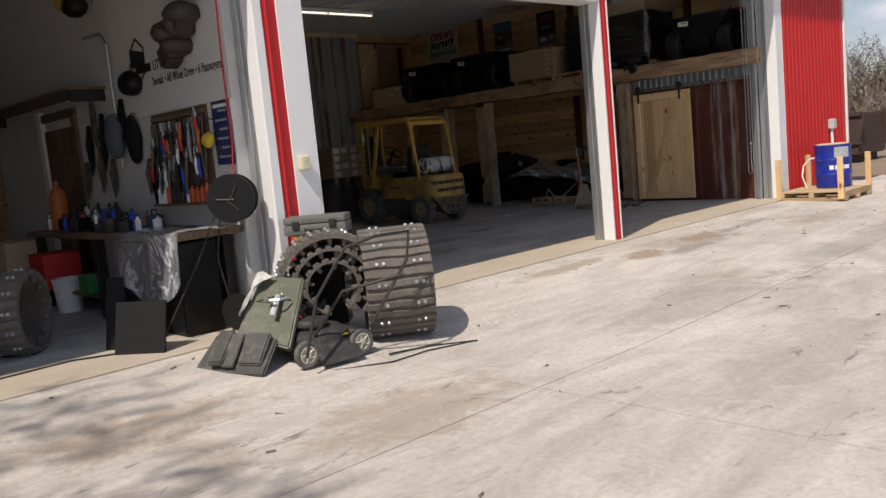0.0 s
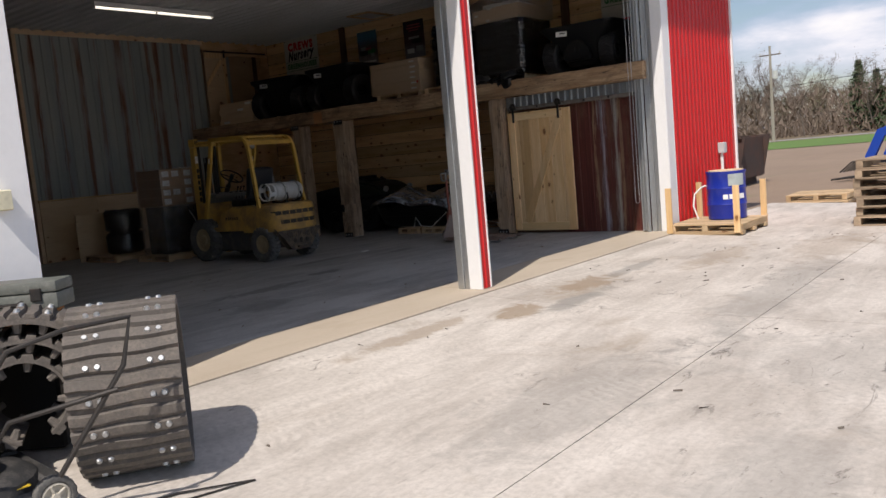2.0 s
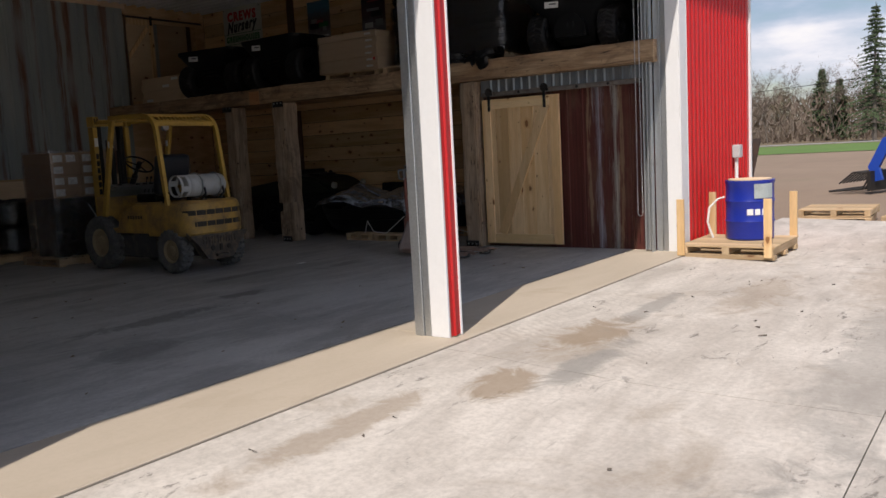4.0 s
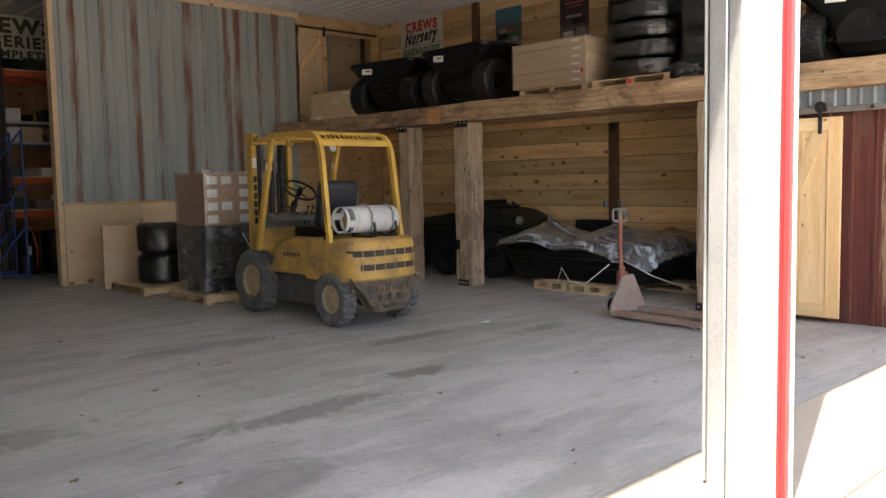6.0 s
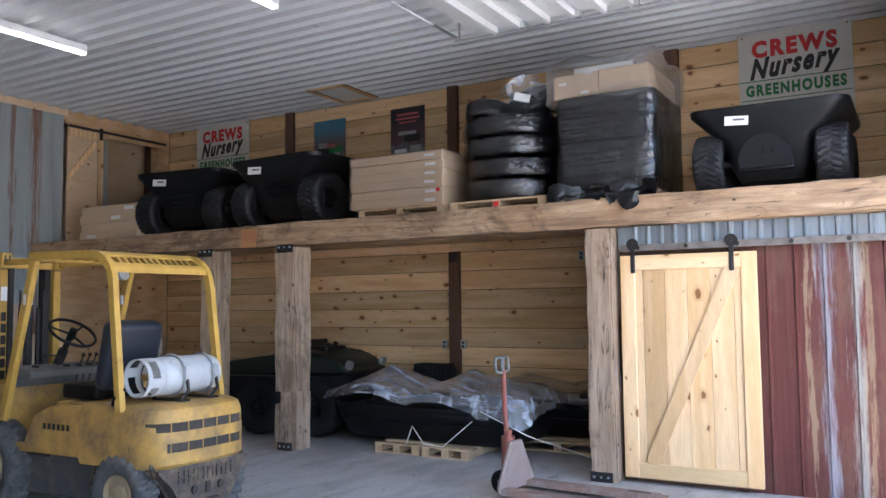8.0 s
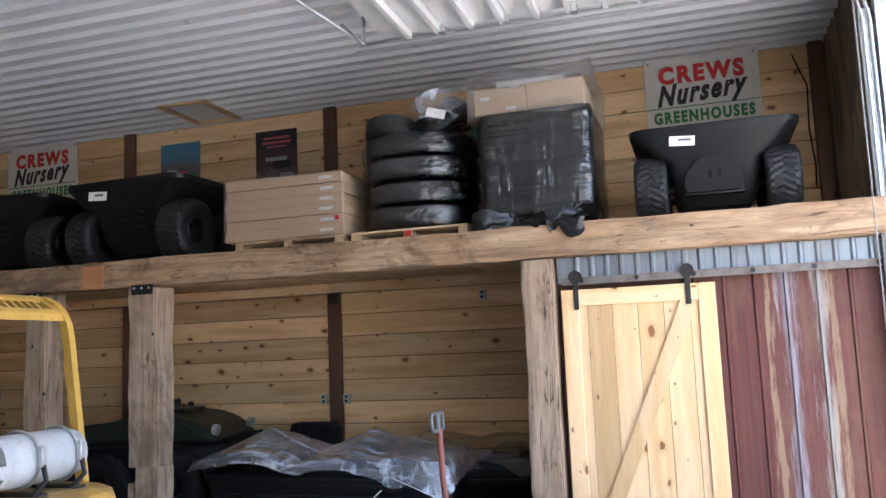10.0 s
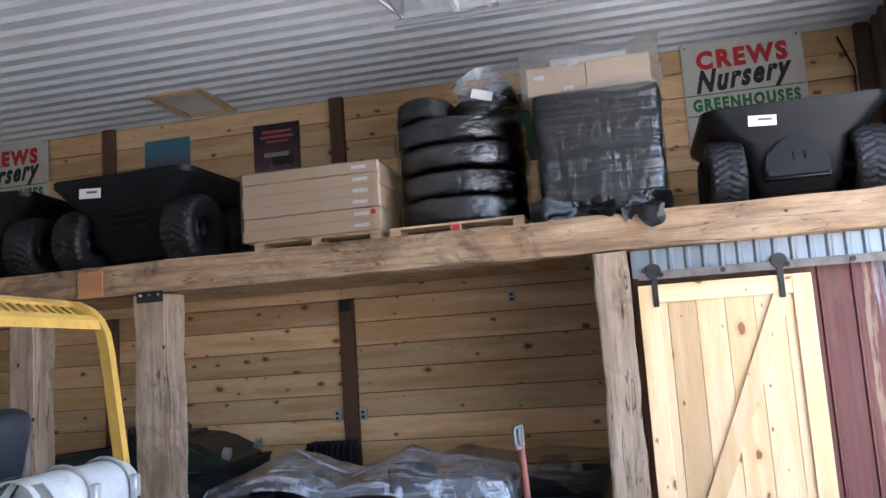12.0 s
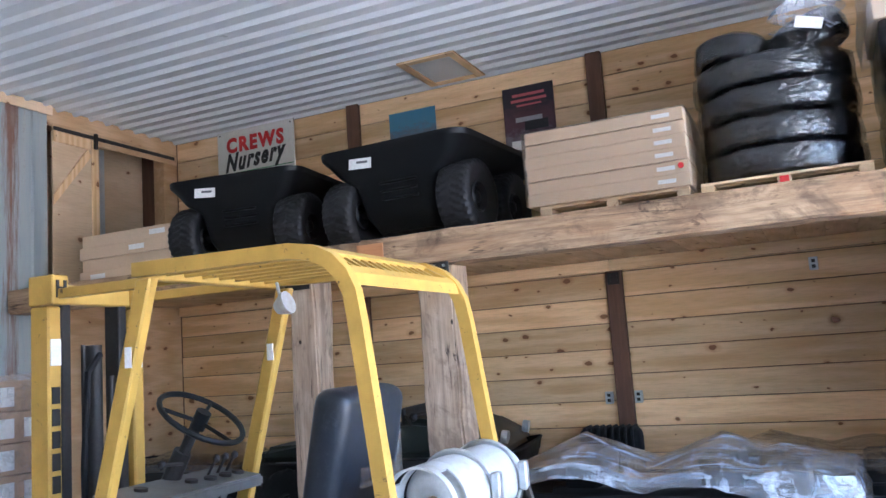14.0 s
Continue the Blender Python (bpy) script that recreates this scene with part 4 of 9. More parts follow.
# post feet and side hinges
for x, y in ((13.61, 12.62), (13.63, 13.88), (13.65, 8.94)):
    t = thing("post_base", "black steel bracket at the foot of a timber post", "bracket", pose(x, y, 0))
    part("plate", new_box(-0.008, 0.03, 0, 0.0, 0.24, 0.09, 0.002), M_IRON, t)
    for i in range(3):
        part("bolt", (lambda b: (bolts(b, [(-0.008, 0.07 + 0.065 * i, 0.045)]), b)[1])(bmesh.new()), M_STEEL, t)
for y in (12.64, 13.9):
    t = thing("beam_bracket", "black steel plate joining post and beam", "bracket", pose(13.607, y, 2.22))
    part("plate", new_box(-0.006, 0, 0, 0.0, 0.24, 0.09, 0.002), M_IRON, t)
    for i in range(3):
        part("bolt", (lambda b: (bolts(b, [(-0.006, 0.04 + 0.08 * i, 0.06)]), b)[1])(bmesh.new()), M_STEEL, t)
structure("beam_patch", new_box(13.612, 13.2, 2.3, 13.63, 13.44, 2.52, 0.003), wood("fresh_cut", (0.55, 0.28, 0.12), (0.45, 0.2, 0.08), "y"), "orange-brown patch board at the beam joint", "trim")

# plywood knee wall under the metal partition
t = thing("knee_wall", "pale plywood panels at the foot of the metal partition", "panel", kind="structure")
for x0, x1 in ((9.88, 11.09), (11.095, 12.31), (12.315, 13.53), (13.535, 14.16)):
    part("plywood_panel", new_box(x0, BACK - 0.06, 0.0, x1, BACK - 0.026, 1.22, 0.002), M_PLY, t)
part("cap", new_box(9.86, BACK - 0.085, 1.222, 14.16, BACK - 0.024, 1.258, 0.004), M_PINE_X, t)

# upper back sliding door and opening on the loft
t = thing("loft_sliding_door", "pale plywood sliding door with a diagonal brace above the loft", "door", pose(14.2, BACK - 0.02, LOFT))
part("panel", new_box(0.0, -0.02, 0.0, 0.62, 0.0, 1.78, 0.002), M_PLY, t)
for x0, x1, z0, z1 in ((0.52, 0.62, 0, 1.78), (0.0, 0.5, 1.66, 1.78), (0.0, 0.5, 0.0, 0.12)):
    part("batten", new_box(x0 + 0.001, -0.042, z0, x1 - 0.001, -0.021, z1, 0.002), M_DOORPINE, t)
bm = bmesh.new()
prism(bm, [(0.0, 0.95), (0.0, 1.06), (0.46, 1.66), (0.51, 1.58)], -0.042, -0.0215, "y")
part("brace", bm, M_DOORPINE, t)
t = thing("loft_door_rail", "black steel rail for the loft sliding door on a pine header", "rail", pose(14.2, BACK - 0.03, 4.36), kind="structure")
part("header_board", new_box(0, -0.012, -0.06, 1.92, 0.0, 0.08, 0.002), M_PINE_X, t)
part("rail_bar", new_box(0, -0.035, 0.0, 1.85, -0.02, 0.04), M_IRON, t)
part("hanger", new_box(0.53, -0.075, -0.12, 0.57, -0.045, 0.06), M_IRON, t)
structure("loft_opening_frame", new_box(14.86, BACK - 0.01, LOFT, 14.94, BACK + 0.03, 4.28), M_STEEL, "grey frame of the upper opening", "frame")
structure("loft_opening_back", new_box(14.2, BACK + 0.6, LOFT - 0.1, EAST, BACK + 0.66, CEIL), M_PLY, "old brown boards seen behind the upper opening", "wall")
structure("loft_opening_floor", new_box(14.2, BACK + 0.2, LOFT - 0.1, EAST, BACK + 0.6, LOFT), M_PLY, "floor behind the upper opening", "floor")

# ceiling hatch
t = thing("ceiling_hatch", "pine framed attic hatch in the ribbed ceiling", "hatch", pose(15.22, 13.15, CEIL - 0.03), kind="structure")
for x0, y0, x1, y1 in ((0, 0, 0.84, 0.09), (0, 0.56, 0.84, 0.65), (0, 0.092, 0.09, 0.558), (0.75, 0.092, 0.84, 0.558)):
    part("frame_board", new_box(x0, y0, -0.022, x1, y1, 0.0, 0.003), M_DOORPINE_Y if x1 - x0 < 0.2 else M_PINE_X, t)
part("hatch_panel", new_box(0.092, 0.092, -0.012, 0.748, 0.558, 0.0), M_CEIL, t)


# lamps
def tube_lamp(x0, x1, y, z):
    t = thing("tube_lamp", "long white fluorescent strip lamp, lit, under the ceiling", "lamp", pose(x0, y, z), group="strip lamps")
    L = x1 - x0
    part("housing", new_box(0, -0.05, 0.02, L, 0.05, 0.1, 0.006), M_WHITE, t)
    for i in range(2):
        bm = bmesh.new()
        rod(bm, (0.03 + i * L / 2, 0, 0.0), (L / 2 - 0.02 + i * L / 2, 0, 0.0), 0.019, seg=12)
        part("tube", bm, M_TUBE, t, "glowing tube")
    part("end_cap", new_box(-0.012, -0.052, -0.02, 0.0, 0.052, 0.102, 0.003), M_WHITE, t)
    part("end_cap", new_box(L, -0.052, -0.02, L + 0.012, 0.052, 0.102, 0.003), M_WHITE, t)


tube_lamp(9.9, 12.34, 14.65, 4.5)
tube_lamp(9.94, 12.38, 11.83, 4.5)

# tall overhead door, open under the ceiling
t = thing("overhead_door", "white sectional overhead door, rolled open below the ceiling", "door", kind="structure")
M_DOORIN = worn("door_back_white", (0.74, 0.75, 0.74), 0.4, 0.1, (0.5, 0.5, 0.48), 0.1, 3, 0.04)
y0 = 6.95
secs = 6
for i in range(secs):
    ya, yb = y0 + i * 0.56, y0 + i * 0.56 + 0.55
    part("door_section", new_box(9.0, ya, 4.34, 13.64, yb, 4.38, 0.004), M_DOORIN, t)
    bm = bmesh.new()
    prism(bm, [(ya + 0.01, 4.338), (ya + 0.03, 4.338), (ya + 0.03, 4.28), (ya + 0.055, 4.28), (ya + 0.055, 4.272), (ya + 0.01, 4.272)], 9.02, 13.62, "x")
    part("stiffener", bm, M_DOORIN, t)
    bm = bmesh.new()
    prism(bm, [(ya + 0.28, 4.338), (ya + 0.3, 4.338), (ya + 0.3, 4.28), (ya + 0.325, 4.28), (ya + 0.325, 4.272), (ya + 0.28, 4.272)], 9.02, 13.62, "x")
    part("stiffener", bm, M_DOORIN, t)
    for xx in (9.04, 13.56):
        bm = bmesh.new()
        box(bm, xx, ya - 0.03, 4.27, xx + 0.07, ya + 0.03, 4.335, 0.004)
        rod(bm, (xx + 0.03, ya, 4.3), (xx + (0.11 if xx > 10 else -0.04), ya, 4.3), 0.022, seg=12)
        part("hinge_roller", bm, M_STEEL, t, "steel hinge with roller")
# curved end section over the opening
bm = bmesh.new()
prism(bm, [(6.34, 4.08), (6.37, 4.06), (6.6, 4.28), (6.93, 4.345), (6.93, 4.385), (6.58, 4.33)], 9.0, 13.64, "x")
part("door_section", bm, M_DOORIN, t)
for xa, side in ((13.68, 1), (8.99, -1)):
    bm = bmesh.new()
    pts = [(xa, 6.47, 0.02), (xa, 6.47, 3.9), (xa, 6.5, 4.07), (xa, 6.58, 4.2), (xa, 6.72, 4.28), (xa, 6.9, 4.3), (xa, 10.55, 4.3)]
    if side < 0:
        pts = [(p[0], p[1], p[2]) for p in pts]
    for off in (0.0, 0.05):
        tube(bm, [(p[0], p[1] + (off if i < 3 else off * 0.5), p[2] - (0 if i < 4 else off)) for i, p in enumerate(pts)], 0.012, 6)
    part("track", bm, M_STEEL, t, "galvanised roller track")
    bm = bmesh.new()
    box(bm, xa - 0.03, 6.42, 0.0, xa + 0.06, 6.44, 4.1)
    part("track_angle", bm, M_STEEL, t)
    part("track_channel", new_box(xa + 0.03, 6.455, 0.02, xa + 0.05, 6.545, 4.0, 0.004), M_STEEL, t, "galvanised track plate")
bm = bmesh.new()
rod(bm, (8.9, 6.55, 4.46), (13.85, 6.55, 4.46), 0.016, seg=10)
for xx in (9.1, 13.6):
    rod(bm, (xx - 0.03, 6.55, 4.46), (xx + 0.03, 6.55, 4.46), 0.07, seg=20)
part("spring_shaft", bm, M_STEEL, t)
bm = bmesh.new()
for p, q in (((13.68, 10.5, 4.3), (13.68, 10.5, 4.62)), ((13.68, 10.5, 4.32), (13.1, 10.95, 4.62)), ((13.2, 10.52, 4.33), (13.72, 10.52, 4.33)), ((13.68, 8.4, 4.31), (13.68, 8.4, 4.62))):
    rod(bm, p, q, 0.014, seg=8)
part("hanger_strut", bm, M_STEEL, t)
# pull chain beside the jamb
t = thing("hoist_chain", "galvanised hand chain hanging beside the tall doorway", "chain", pose(13.6, 6.52, 0))
for i in range(2):
    bm = bmesh.new()
    z = 0.5
    k = 0
    while z < 4.25:
        c = Vector((0.02 * math.sin(z * 0.8) * (i * 2 - 1), 0.07 * i, z))
        a = Vector((0.008, 0, 0)) if k % 2 else Vector((0, 0.008, 0))
        tube(bm, [c + Vector((0, 0, 0.018)), c + a, c - Vector((0, 0, 0.018)), c - a], 0.0028, 4, True)
        z += 0.028
        k += 1
    part("chain_run", bm, M_STEEL, t)
part("bottom_loop", (lambda b: (tube(b, [(0, 0.07 * (0.5 - 0.5 * math.cos(a)), 0.5 - 0.05 * math.sin(a)) for a in np.linspace(0, math.pi, 8)], 0.004, 5), b)[1])(bmesh.new()), M_STEEL, t)

# ---- wheels, pallets and goods ----
def tyre(bm, r, w, lugs, lug_h, style="bar", inner=0.55):
    """A tyre round the x axis, one closed skin with its tread raised from it."""
    h, ri = w / 2, r * inner
    prof = [(ri * 0.97, 0.0, 0), (ri, -0.72, 0), (r * 0.74, -1.0, 0), (r * 0.87, -0.99, 0.25), (r * 0.94, -0.9, 0.8)]
    prof += [(r * (0.965 + 0.02 * (1 - f * f)), f, 1.0) for f in (-0.78, -0.56, -0.34, -0.14, -0.04, 0.04, 0.14, 0.34, 0.56, 0.78)]
    prof += [(r * 0.94, 0.9, 0.8), (r * 0.87, 0.99, 0.25), (r * 0.74, 1.0, 0), (ri, 0.72, 0)]
    steps = lugs * 6
    rings = []
    for i in range(steps):
        ring = []
        for rr, f, tread in prof:
            ph = i / 6 + (0.5 if f > 0 else 0.0)
            ph += (1.5 * abs(f) ** 1.4 if style == "chevron" else 0.25 * math.sin(3 * f))
            up = 1.0 if (ph % 1.0) < 0.52 else 0.0
            if abs(f) < 0.1:
                up *= 0.4
            R = rr + lug_h * 0.55 * tread * (up - 0.5)
            a = 2 * math.pi * i / steps
            ring.append(bm.verts.new((f * h, R * math.cos(a), R * math.sin(a))))
        rings.append(ring)
    n = len(prof)
    for i in range(steps):
        a, b = rings[i], rings[(i + 1) % steps]
        for j in range(n):
            bm.faces.new((a[j], a[(j + 1) % n], b[(j + 1) % n], b[j]))


def wheel(parent, m, r, w, lugs, style, mat_t, mat_r, lug_h=0.03, inner=0.55, holes=5):
    bm = bmesh.new()
    tyre(bm, r, w, lugs, lug_h, style, inner)
    ob = part("wheel", bm, mat_t, parent, smooth=True)
    ob.matrix_basis = m
    bm = bmesh.new()
    t = Matrix.Rotation(radians(90), 4, "Y")
    ri = r * inner
    for s in (-1, 1):
        lathe(bm, [(ri * 0.97, s * w * 0.36), (ri * 0.9, s * w * 0.4), (ri * 0.82, s * w * 0.22), (ri * 0.45, s * w * 0.2), (ri * 0.36, s * w * 0.33), (ri * 0.15, s * w * 0.36), (0, s * w * 0.36)], t, 28)
        for i in range(holes):
            a = 2 * math.pi * i / holes
            rod(bm, (s * w * 0.19, ri * 0.6 * math.cos(a), ri * 0.6 * math.sin(a)), (s * w * 0.26, ri * 0.6 * math.cos(a), ri * 0.6 * math.sin(a)), ri * 0.07, seg=8)
    part("rim", bm, mat_r, ob, smooth=True)
    return ob


def pallet(m, label, w=1.1, d=1.0, h=0.125, boards=7, name="pallet", category="pallet", group="", along="y"):
    """Deck boards and blocks; the length w lies along local y, d along x."""
    t = thing(name, label, category, m, group)
    for i in range(3):
        y = (w - 0.09) * i / 2
        part("runner", new_box(0, y, 0.02, d, y + 0.09, h - 0.02, 0.003), M_PALLET_X, t)
    for i in range(boards):
        x = (d - 0.1) * i / (boards - 1)
        part("deck_board", new_box(x, 0, h - 0.0195, x + 0.1, w, h, 0.002), M_PALLET, t)
    for x in (0, d / 2 - 0.05, d - 0.1):
        part("bottom_board", new_box(x, 0, 0.0, x + 0.1, w, 0.0195, 0.002), M_PALLET, t)
    return t


def label_sheet(parent, x0, y0, z0, x1, y1, z1, bars=2, axis="x"):
    ob = part("label", new_box(x0, y0, z0, x1, y1, z1), M_PAPER, parent, "white paper label")
    return ob


# ---- forklift ----
def forklift():
    t = thing("forklift", "worn yellow counterbalance forklift with a gas bottle behind the seat", "forklift", pose(10.84, 12.17, 0) @ Matrix.Diagonal((0.9, 1, 1.01, 1)))
    # counterweight: rounded block
    bm = bmesh.new()
    outline = []
    for k in range(13):
        a = -math.pi / 2 + math.pi * k / 12
        outline.append((math.copysign(abs(math.sin(a)) ** 0.45, math.sin(a)) * 0.54, -0.62 - 0.5 * abs(math.cos(a)) ** 0.55))
    outline += [(0.54, -0.3), (-0.54, -0.3)]
    rings = []
    for z, s in ((0.47, 0.97), (0.5, 1.0), (0.7, 1.0), (0.82, 0.99), (0.875, 0.965), (0.9, 0.9)):
        rings.append([bm.verts.new((x * s, -0.3 + (y + 0.3) * s, z)) for x, y in outline])
    n = len(outline)
    for a, b in zip(rings, rings[1:]):
        for i in range(n):
            bm.faces.new((a[i], a[(i + 1) % n], b[(i + 1) % n], b[i]))
    bm.faces.new(rings[0][::-1])
    bm.faces.new(rings[-1])
    cw = part("counterweight", bm, M_YELLOW, t, smooth=True)
    # dark colour painted on for the shade inside slots and tow sockets
    M_SLOT_SHADE = worn("slot_shade", (0.05, 0.042, 0.034), 0.9)
    for z in (0.585, 0.725):
        bm = bmesh.new()
        pts = [(x, y) for x, y in outline[2:11]]
        lo = [bm.verts.new((x * 0.985, y * 1.0 - 0.004, z)) for x, y in pts]
        hi = [bm.verts.new((x * 0.985, y * 1.0 - 0.004, z + 0.062)) for x, y in pts]
        lo2 = [bm.verts.new((x * 0.95, y * 0.97, z)) for x, y in pts]
        hi2 = [bm.verts.new((x * 0.95, y * 0.97, z + 0.062)) for x, y in pts]
        for i in range(len(pts) - 1):
            bm.faces.new((lo[i], lo[i + 1], hi[i + 1], hi[i]))
            bm.faces.new((hi[i], hi[i + 1], hi2[i + 1], hi2[i]))
            bm.faces.new((lo2[i], lo2[i + 1], lo[i + 1], lo[i]))
        part("vent_slot", bm, M_SLOT_SHADE, cw, "cooling slot, its shaded depth painted as a dark strip")
        for i in range(6):
            x = -0.37 + 0.148 * i
            yy = -0.62 - 0.5 * max(0, 1 - (abs(x) / 0.54) ** 4.4) ** 0.28
            part("vent_rib", new_box(x - 0.004, yy - 0.006, z - 0.002, x + 0.004, yy + 0.03, z + 0.064), M_YELLOW, cw)
    # lower ballast between the wheels, with wheel arches
    bm = bmesh.new()
    prism(bm, [(-0.27, 0.24), (-0.2, 0.17), (0.2, 0.17), (0.27, 0.24), (0.36, 0.36), (0.48, 0.46), (0.48, 0.468), (-0.48, 0.468), (-0.48, 0.46), (-0.36, 0.36)], -1.1, -0.97, "y")
    box(bm, -0.22, -0.95, 0.2, 0.22, -0.3, 0.468)
    bmesh.ops.bevel(bm, geom=[e for e in bm.edges if e.is_manifold], offset=0.012, segments=1, affect="EDGES")
    lb = part("ballast", bm, M_DIRTYMETAL, t, "grimy bare iron lower counterweight")
    for x in (-0.27, -0.17, -0.07, 0.03, 0.13, 0.23):
        bm = bmesh.new()
        box(bm, x - 0.036, -1.112, 0.36, x - 0.02, -1.1, 0.45, 0.003)
        box(bm, x + 0.02, -1.112, 0.36, x + 0.036, -1.1, 0.45, 0.003)
        box(bm, x - 0.02, -1.112, 0.39 + 0.03 * (x > 0), x + 0.02, -1.1, 0.41 + 0.03 * (x > 0), 0.003)
        part("cast_letter", bm, M_DIRTYMETAL, lb)
    part("tow_slot", new_box(-0.025, -1.118, 0.26, 0.025, -1.1, 0.34, 0.006), M_SLOT_SHADE, lb)
    for x in (-0.14, 0.14):
        part("tow_socket", (lambda b: (rod(b, (x, -1.1, 0.3), (x, -1.115, 0.3), 0.03), b)[-1])(bmesh.new()), M_SLOT_SHADE, lb)
    part("tow_ledge", new_box(-0.1, -1.15, 0.19, 0.1, -1.08, 0.225, 0.008), M_DIRTYMETAL, lb)
    # chassis and hood
    part("chassis", new_box(-0.4, -0.3, 0.17, 0.4, 0.85, 0.5, 0.02), worn("chassis_grey", (0.075, 0.075, 0.075), 0.8, 0.1, (0.2, 0.17, 0.13), 0.5, 7, 0.3), t)
    for s in (-1, 1):
        bm = bmesh.new()
        prism(bm, [(-0.3, 0.5), (0.8, 0.5), (0.8, 0.54), (0.4, 0.56), (0.3, 0.78), (0.1, 0.86), (-0.3, 0.87)], s * 0.5, s * 0.38, "x")
        bmesh.ops.bevel(bm, geom=bm.edges[:], offset=0.012, segments=2, affect="EDGES")
        sp = part("side_panel", bm, M_YELLOW, t, smooth=True)
        for i in range(6):
            part("badge_bar", new_box(s * 0.5 - 0.004, -0.14 + i * 0.056, 0.685, s * 0.5 + 0.004, -0.108 + i * 0.056, 0.73), M_IRON, sp)
        bm = bmesh.new()
        pts = [(s * 0.47, -0.72 + 0.36 * math.cos(a), 0.27 + 0.37 * math.sin(a)) for a in np.linspace(0.05, 2.7, 12)]
        tube(bm, pts, 0.018, 6)
        part("wheel_arch", bm, M_DIRTYMETAL, t)
    part("hood", new_box(-0.37, -0.3, 0.5, 0.37, 0.2, 0.88, 0.03, seg=2), M_YELLOW, t, smooth=True)
    part("floor_plate", new_box(-0.42, 0.22, 0.46, 0.42, 0.8, 0.5, 0.005), M_IRON, t)
    cowl = part("dash_cowl", new_box(-0.46, 0.72, 0.5, 0.46, 0.92, 0.98, 0.03, seg=2), M_YELLOW, t, smooth=True)
    bm = bmesh.new()
    prism(bm, [(0.4, 1.05), (0.4, 1.1), (0.66, 1.14), (0.68, 1.12), (0.68, 0.97), (0.62, 0.97), (0.6, 1.07)], -0.47, 0.37, "x")
    bmesh.ops.bevel(bm, geom=bm.edges[:], offset=0.01, segments=2, affect="EDGES")
    dash = part("dash_panel", bm, worn("dash_grey", (0.17, 0.175, 0.17), 0.45, 0.3, (0.08, 0.08, 0.08), 0.4), t)
    for i, (x, y) in enumerate(((0.3, 0.5), (0.2, 0.5), (0.09, 0.5), (-0.02, 0.52), (-0.3, 0.56))):
        part("gauge", (lambda b: (rod(b, (x, y, 1.095 + (y - 0.4) * 0.154), (x, y - 0.002, 1.112 + (y - 0.4) * 0.154), 0.03, seg=16), b)[1])(bmesh.new()), M_IRON, dash)
    # wheels
    for x in (-0.46, 0.46):
        wheel(t, pose(x, -0.72, 0.285), 0.275, 0.2, 22, "bar", M_GREYRUBBER, M_HUB, 0.04)
        wheel(t, pose(x, 0.8, 0.365), 0.355, 0.24, 22, "bar", M_GREYRUBBER, M_HUB, 0.04)
    part("rear_axle", (lambda b: (rod(b, (-0.38, -0.72, 0.29), (0.38, -0.72, 0.29), 0.05), b)[1])(bmesh.new()), M_DIRTYMETAL, t)
    # seat
    seat = part("seat", new_box(-0.24, -0.12, 0.885, 0.24, 0.3, 1.0, 0.04, seg=3), M_BLACK, t, smooth=True)
    bm = bmesh.new()
    box(bm, -0.36, -0.34, 0.96, 0.18, -0.19, 1.48, 0.072, seg=5)
    bmesh.ops.transform(bm, matrix=Matrix.Translation((0, -0.03, 0.0)) @ Matrix.Rotation(radians(12), 4, "X") @ Matrix.Translation((-0.03, 0.19, 0.06)), verts=bm.verts)
    back = part("backrest", bm, worn("dark_vinyl", (0.02, 0.024, 0.032), 0.35, 0, (0.1, 0.1, 0.11), 0.2, 6, 0.2), t, smooth=True)
    part("clear_cover", new_box(-0.2, -0.437, 1.12, 0.17, -0.425, 1.36, 0.004), M_WRAP_HAZY, back)
    # steering
    bm = bmesh.new()
    rod(bm, (-0.04, 0.72, 0.98), (-0.01, 0.49, 1.36), 0.026)
    rod(bm, (-0.03, 0.66, 1.08), (-0.02, 0.56, 1.25), 0.042)
    col = part("steering_column", bm, M_IRON, t)
    bm = bmesh.new()
    tilt = Matrix.Translation((-0.01, 0.46, 1.39)) @ Matrix.Rotation(radians(33), 4, "X")
    tube(bm, [tilt @ Vector((0.2 * math.cos(a), 0.2 * math.sin(a), 0)) for a in np.linspace(0, 2 * math.pi, 33)[:-1]], 0.013, 8, True)
    for a in (0.5, 2.6, 4.7):
        tube(bm, [tilt @ Vector((0, 0, -0.02)), tilt @ Vector((0.2 * math.cos(a), 0.2 * math.sin(a), 0))], 0.009, 6)
    rod(bm, tilt @ Vector((0, 0, -0.05)), tilt @ Vector((0, 0, 0.03)), 0.035)
    part("steering_wheel", bm, M_BLACK, t, "black thin-rimmed steering wheel", smooth=True)
    for i, x in enumerate((0.16, 0.23, 0.3)):
        bm = bmesh.new()
        tube(bm, [(x, 0.62, 0.98), (x, 0.57, 1.12), (x - 0.02, 0.5, 1.2)], 0.007, 6)
        bmesh.ops.create_icosphere(bm, subdivisions=1, radius=0.02, matrix=Matrix.Translation((x - 0.02, 0.5, 1.2)))
        part("lever", bm, M_IRON, t)
    bm = bmesh.new()
    tube(bm, [(-0.04, 0.55, 1.2), (-0.26, 0.48, 1.22)], 0.008, 6)
    bmesh.ops.create_icosphere(bm, subdivisions=1, radius=0.02, matrix=Matrix.Translation((-0.26, 0.48, 1.22)))
    part("gear_lever", bm, M_IRON, t)
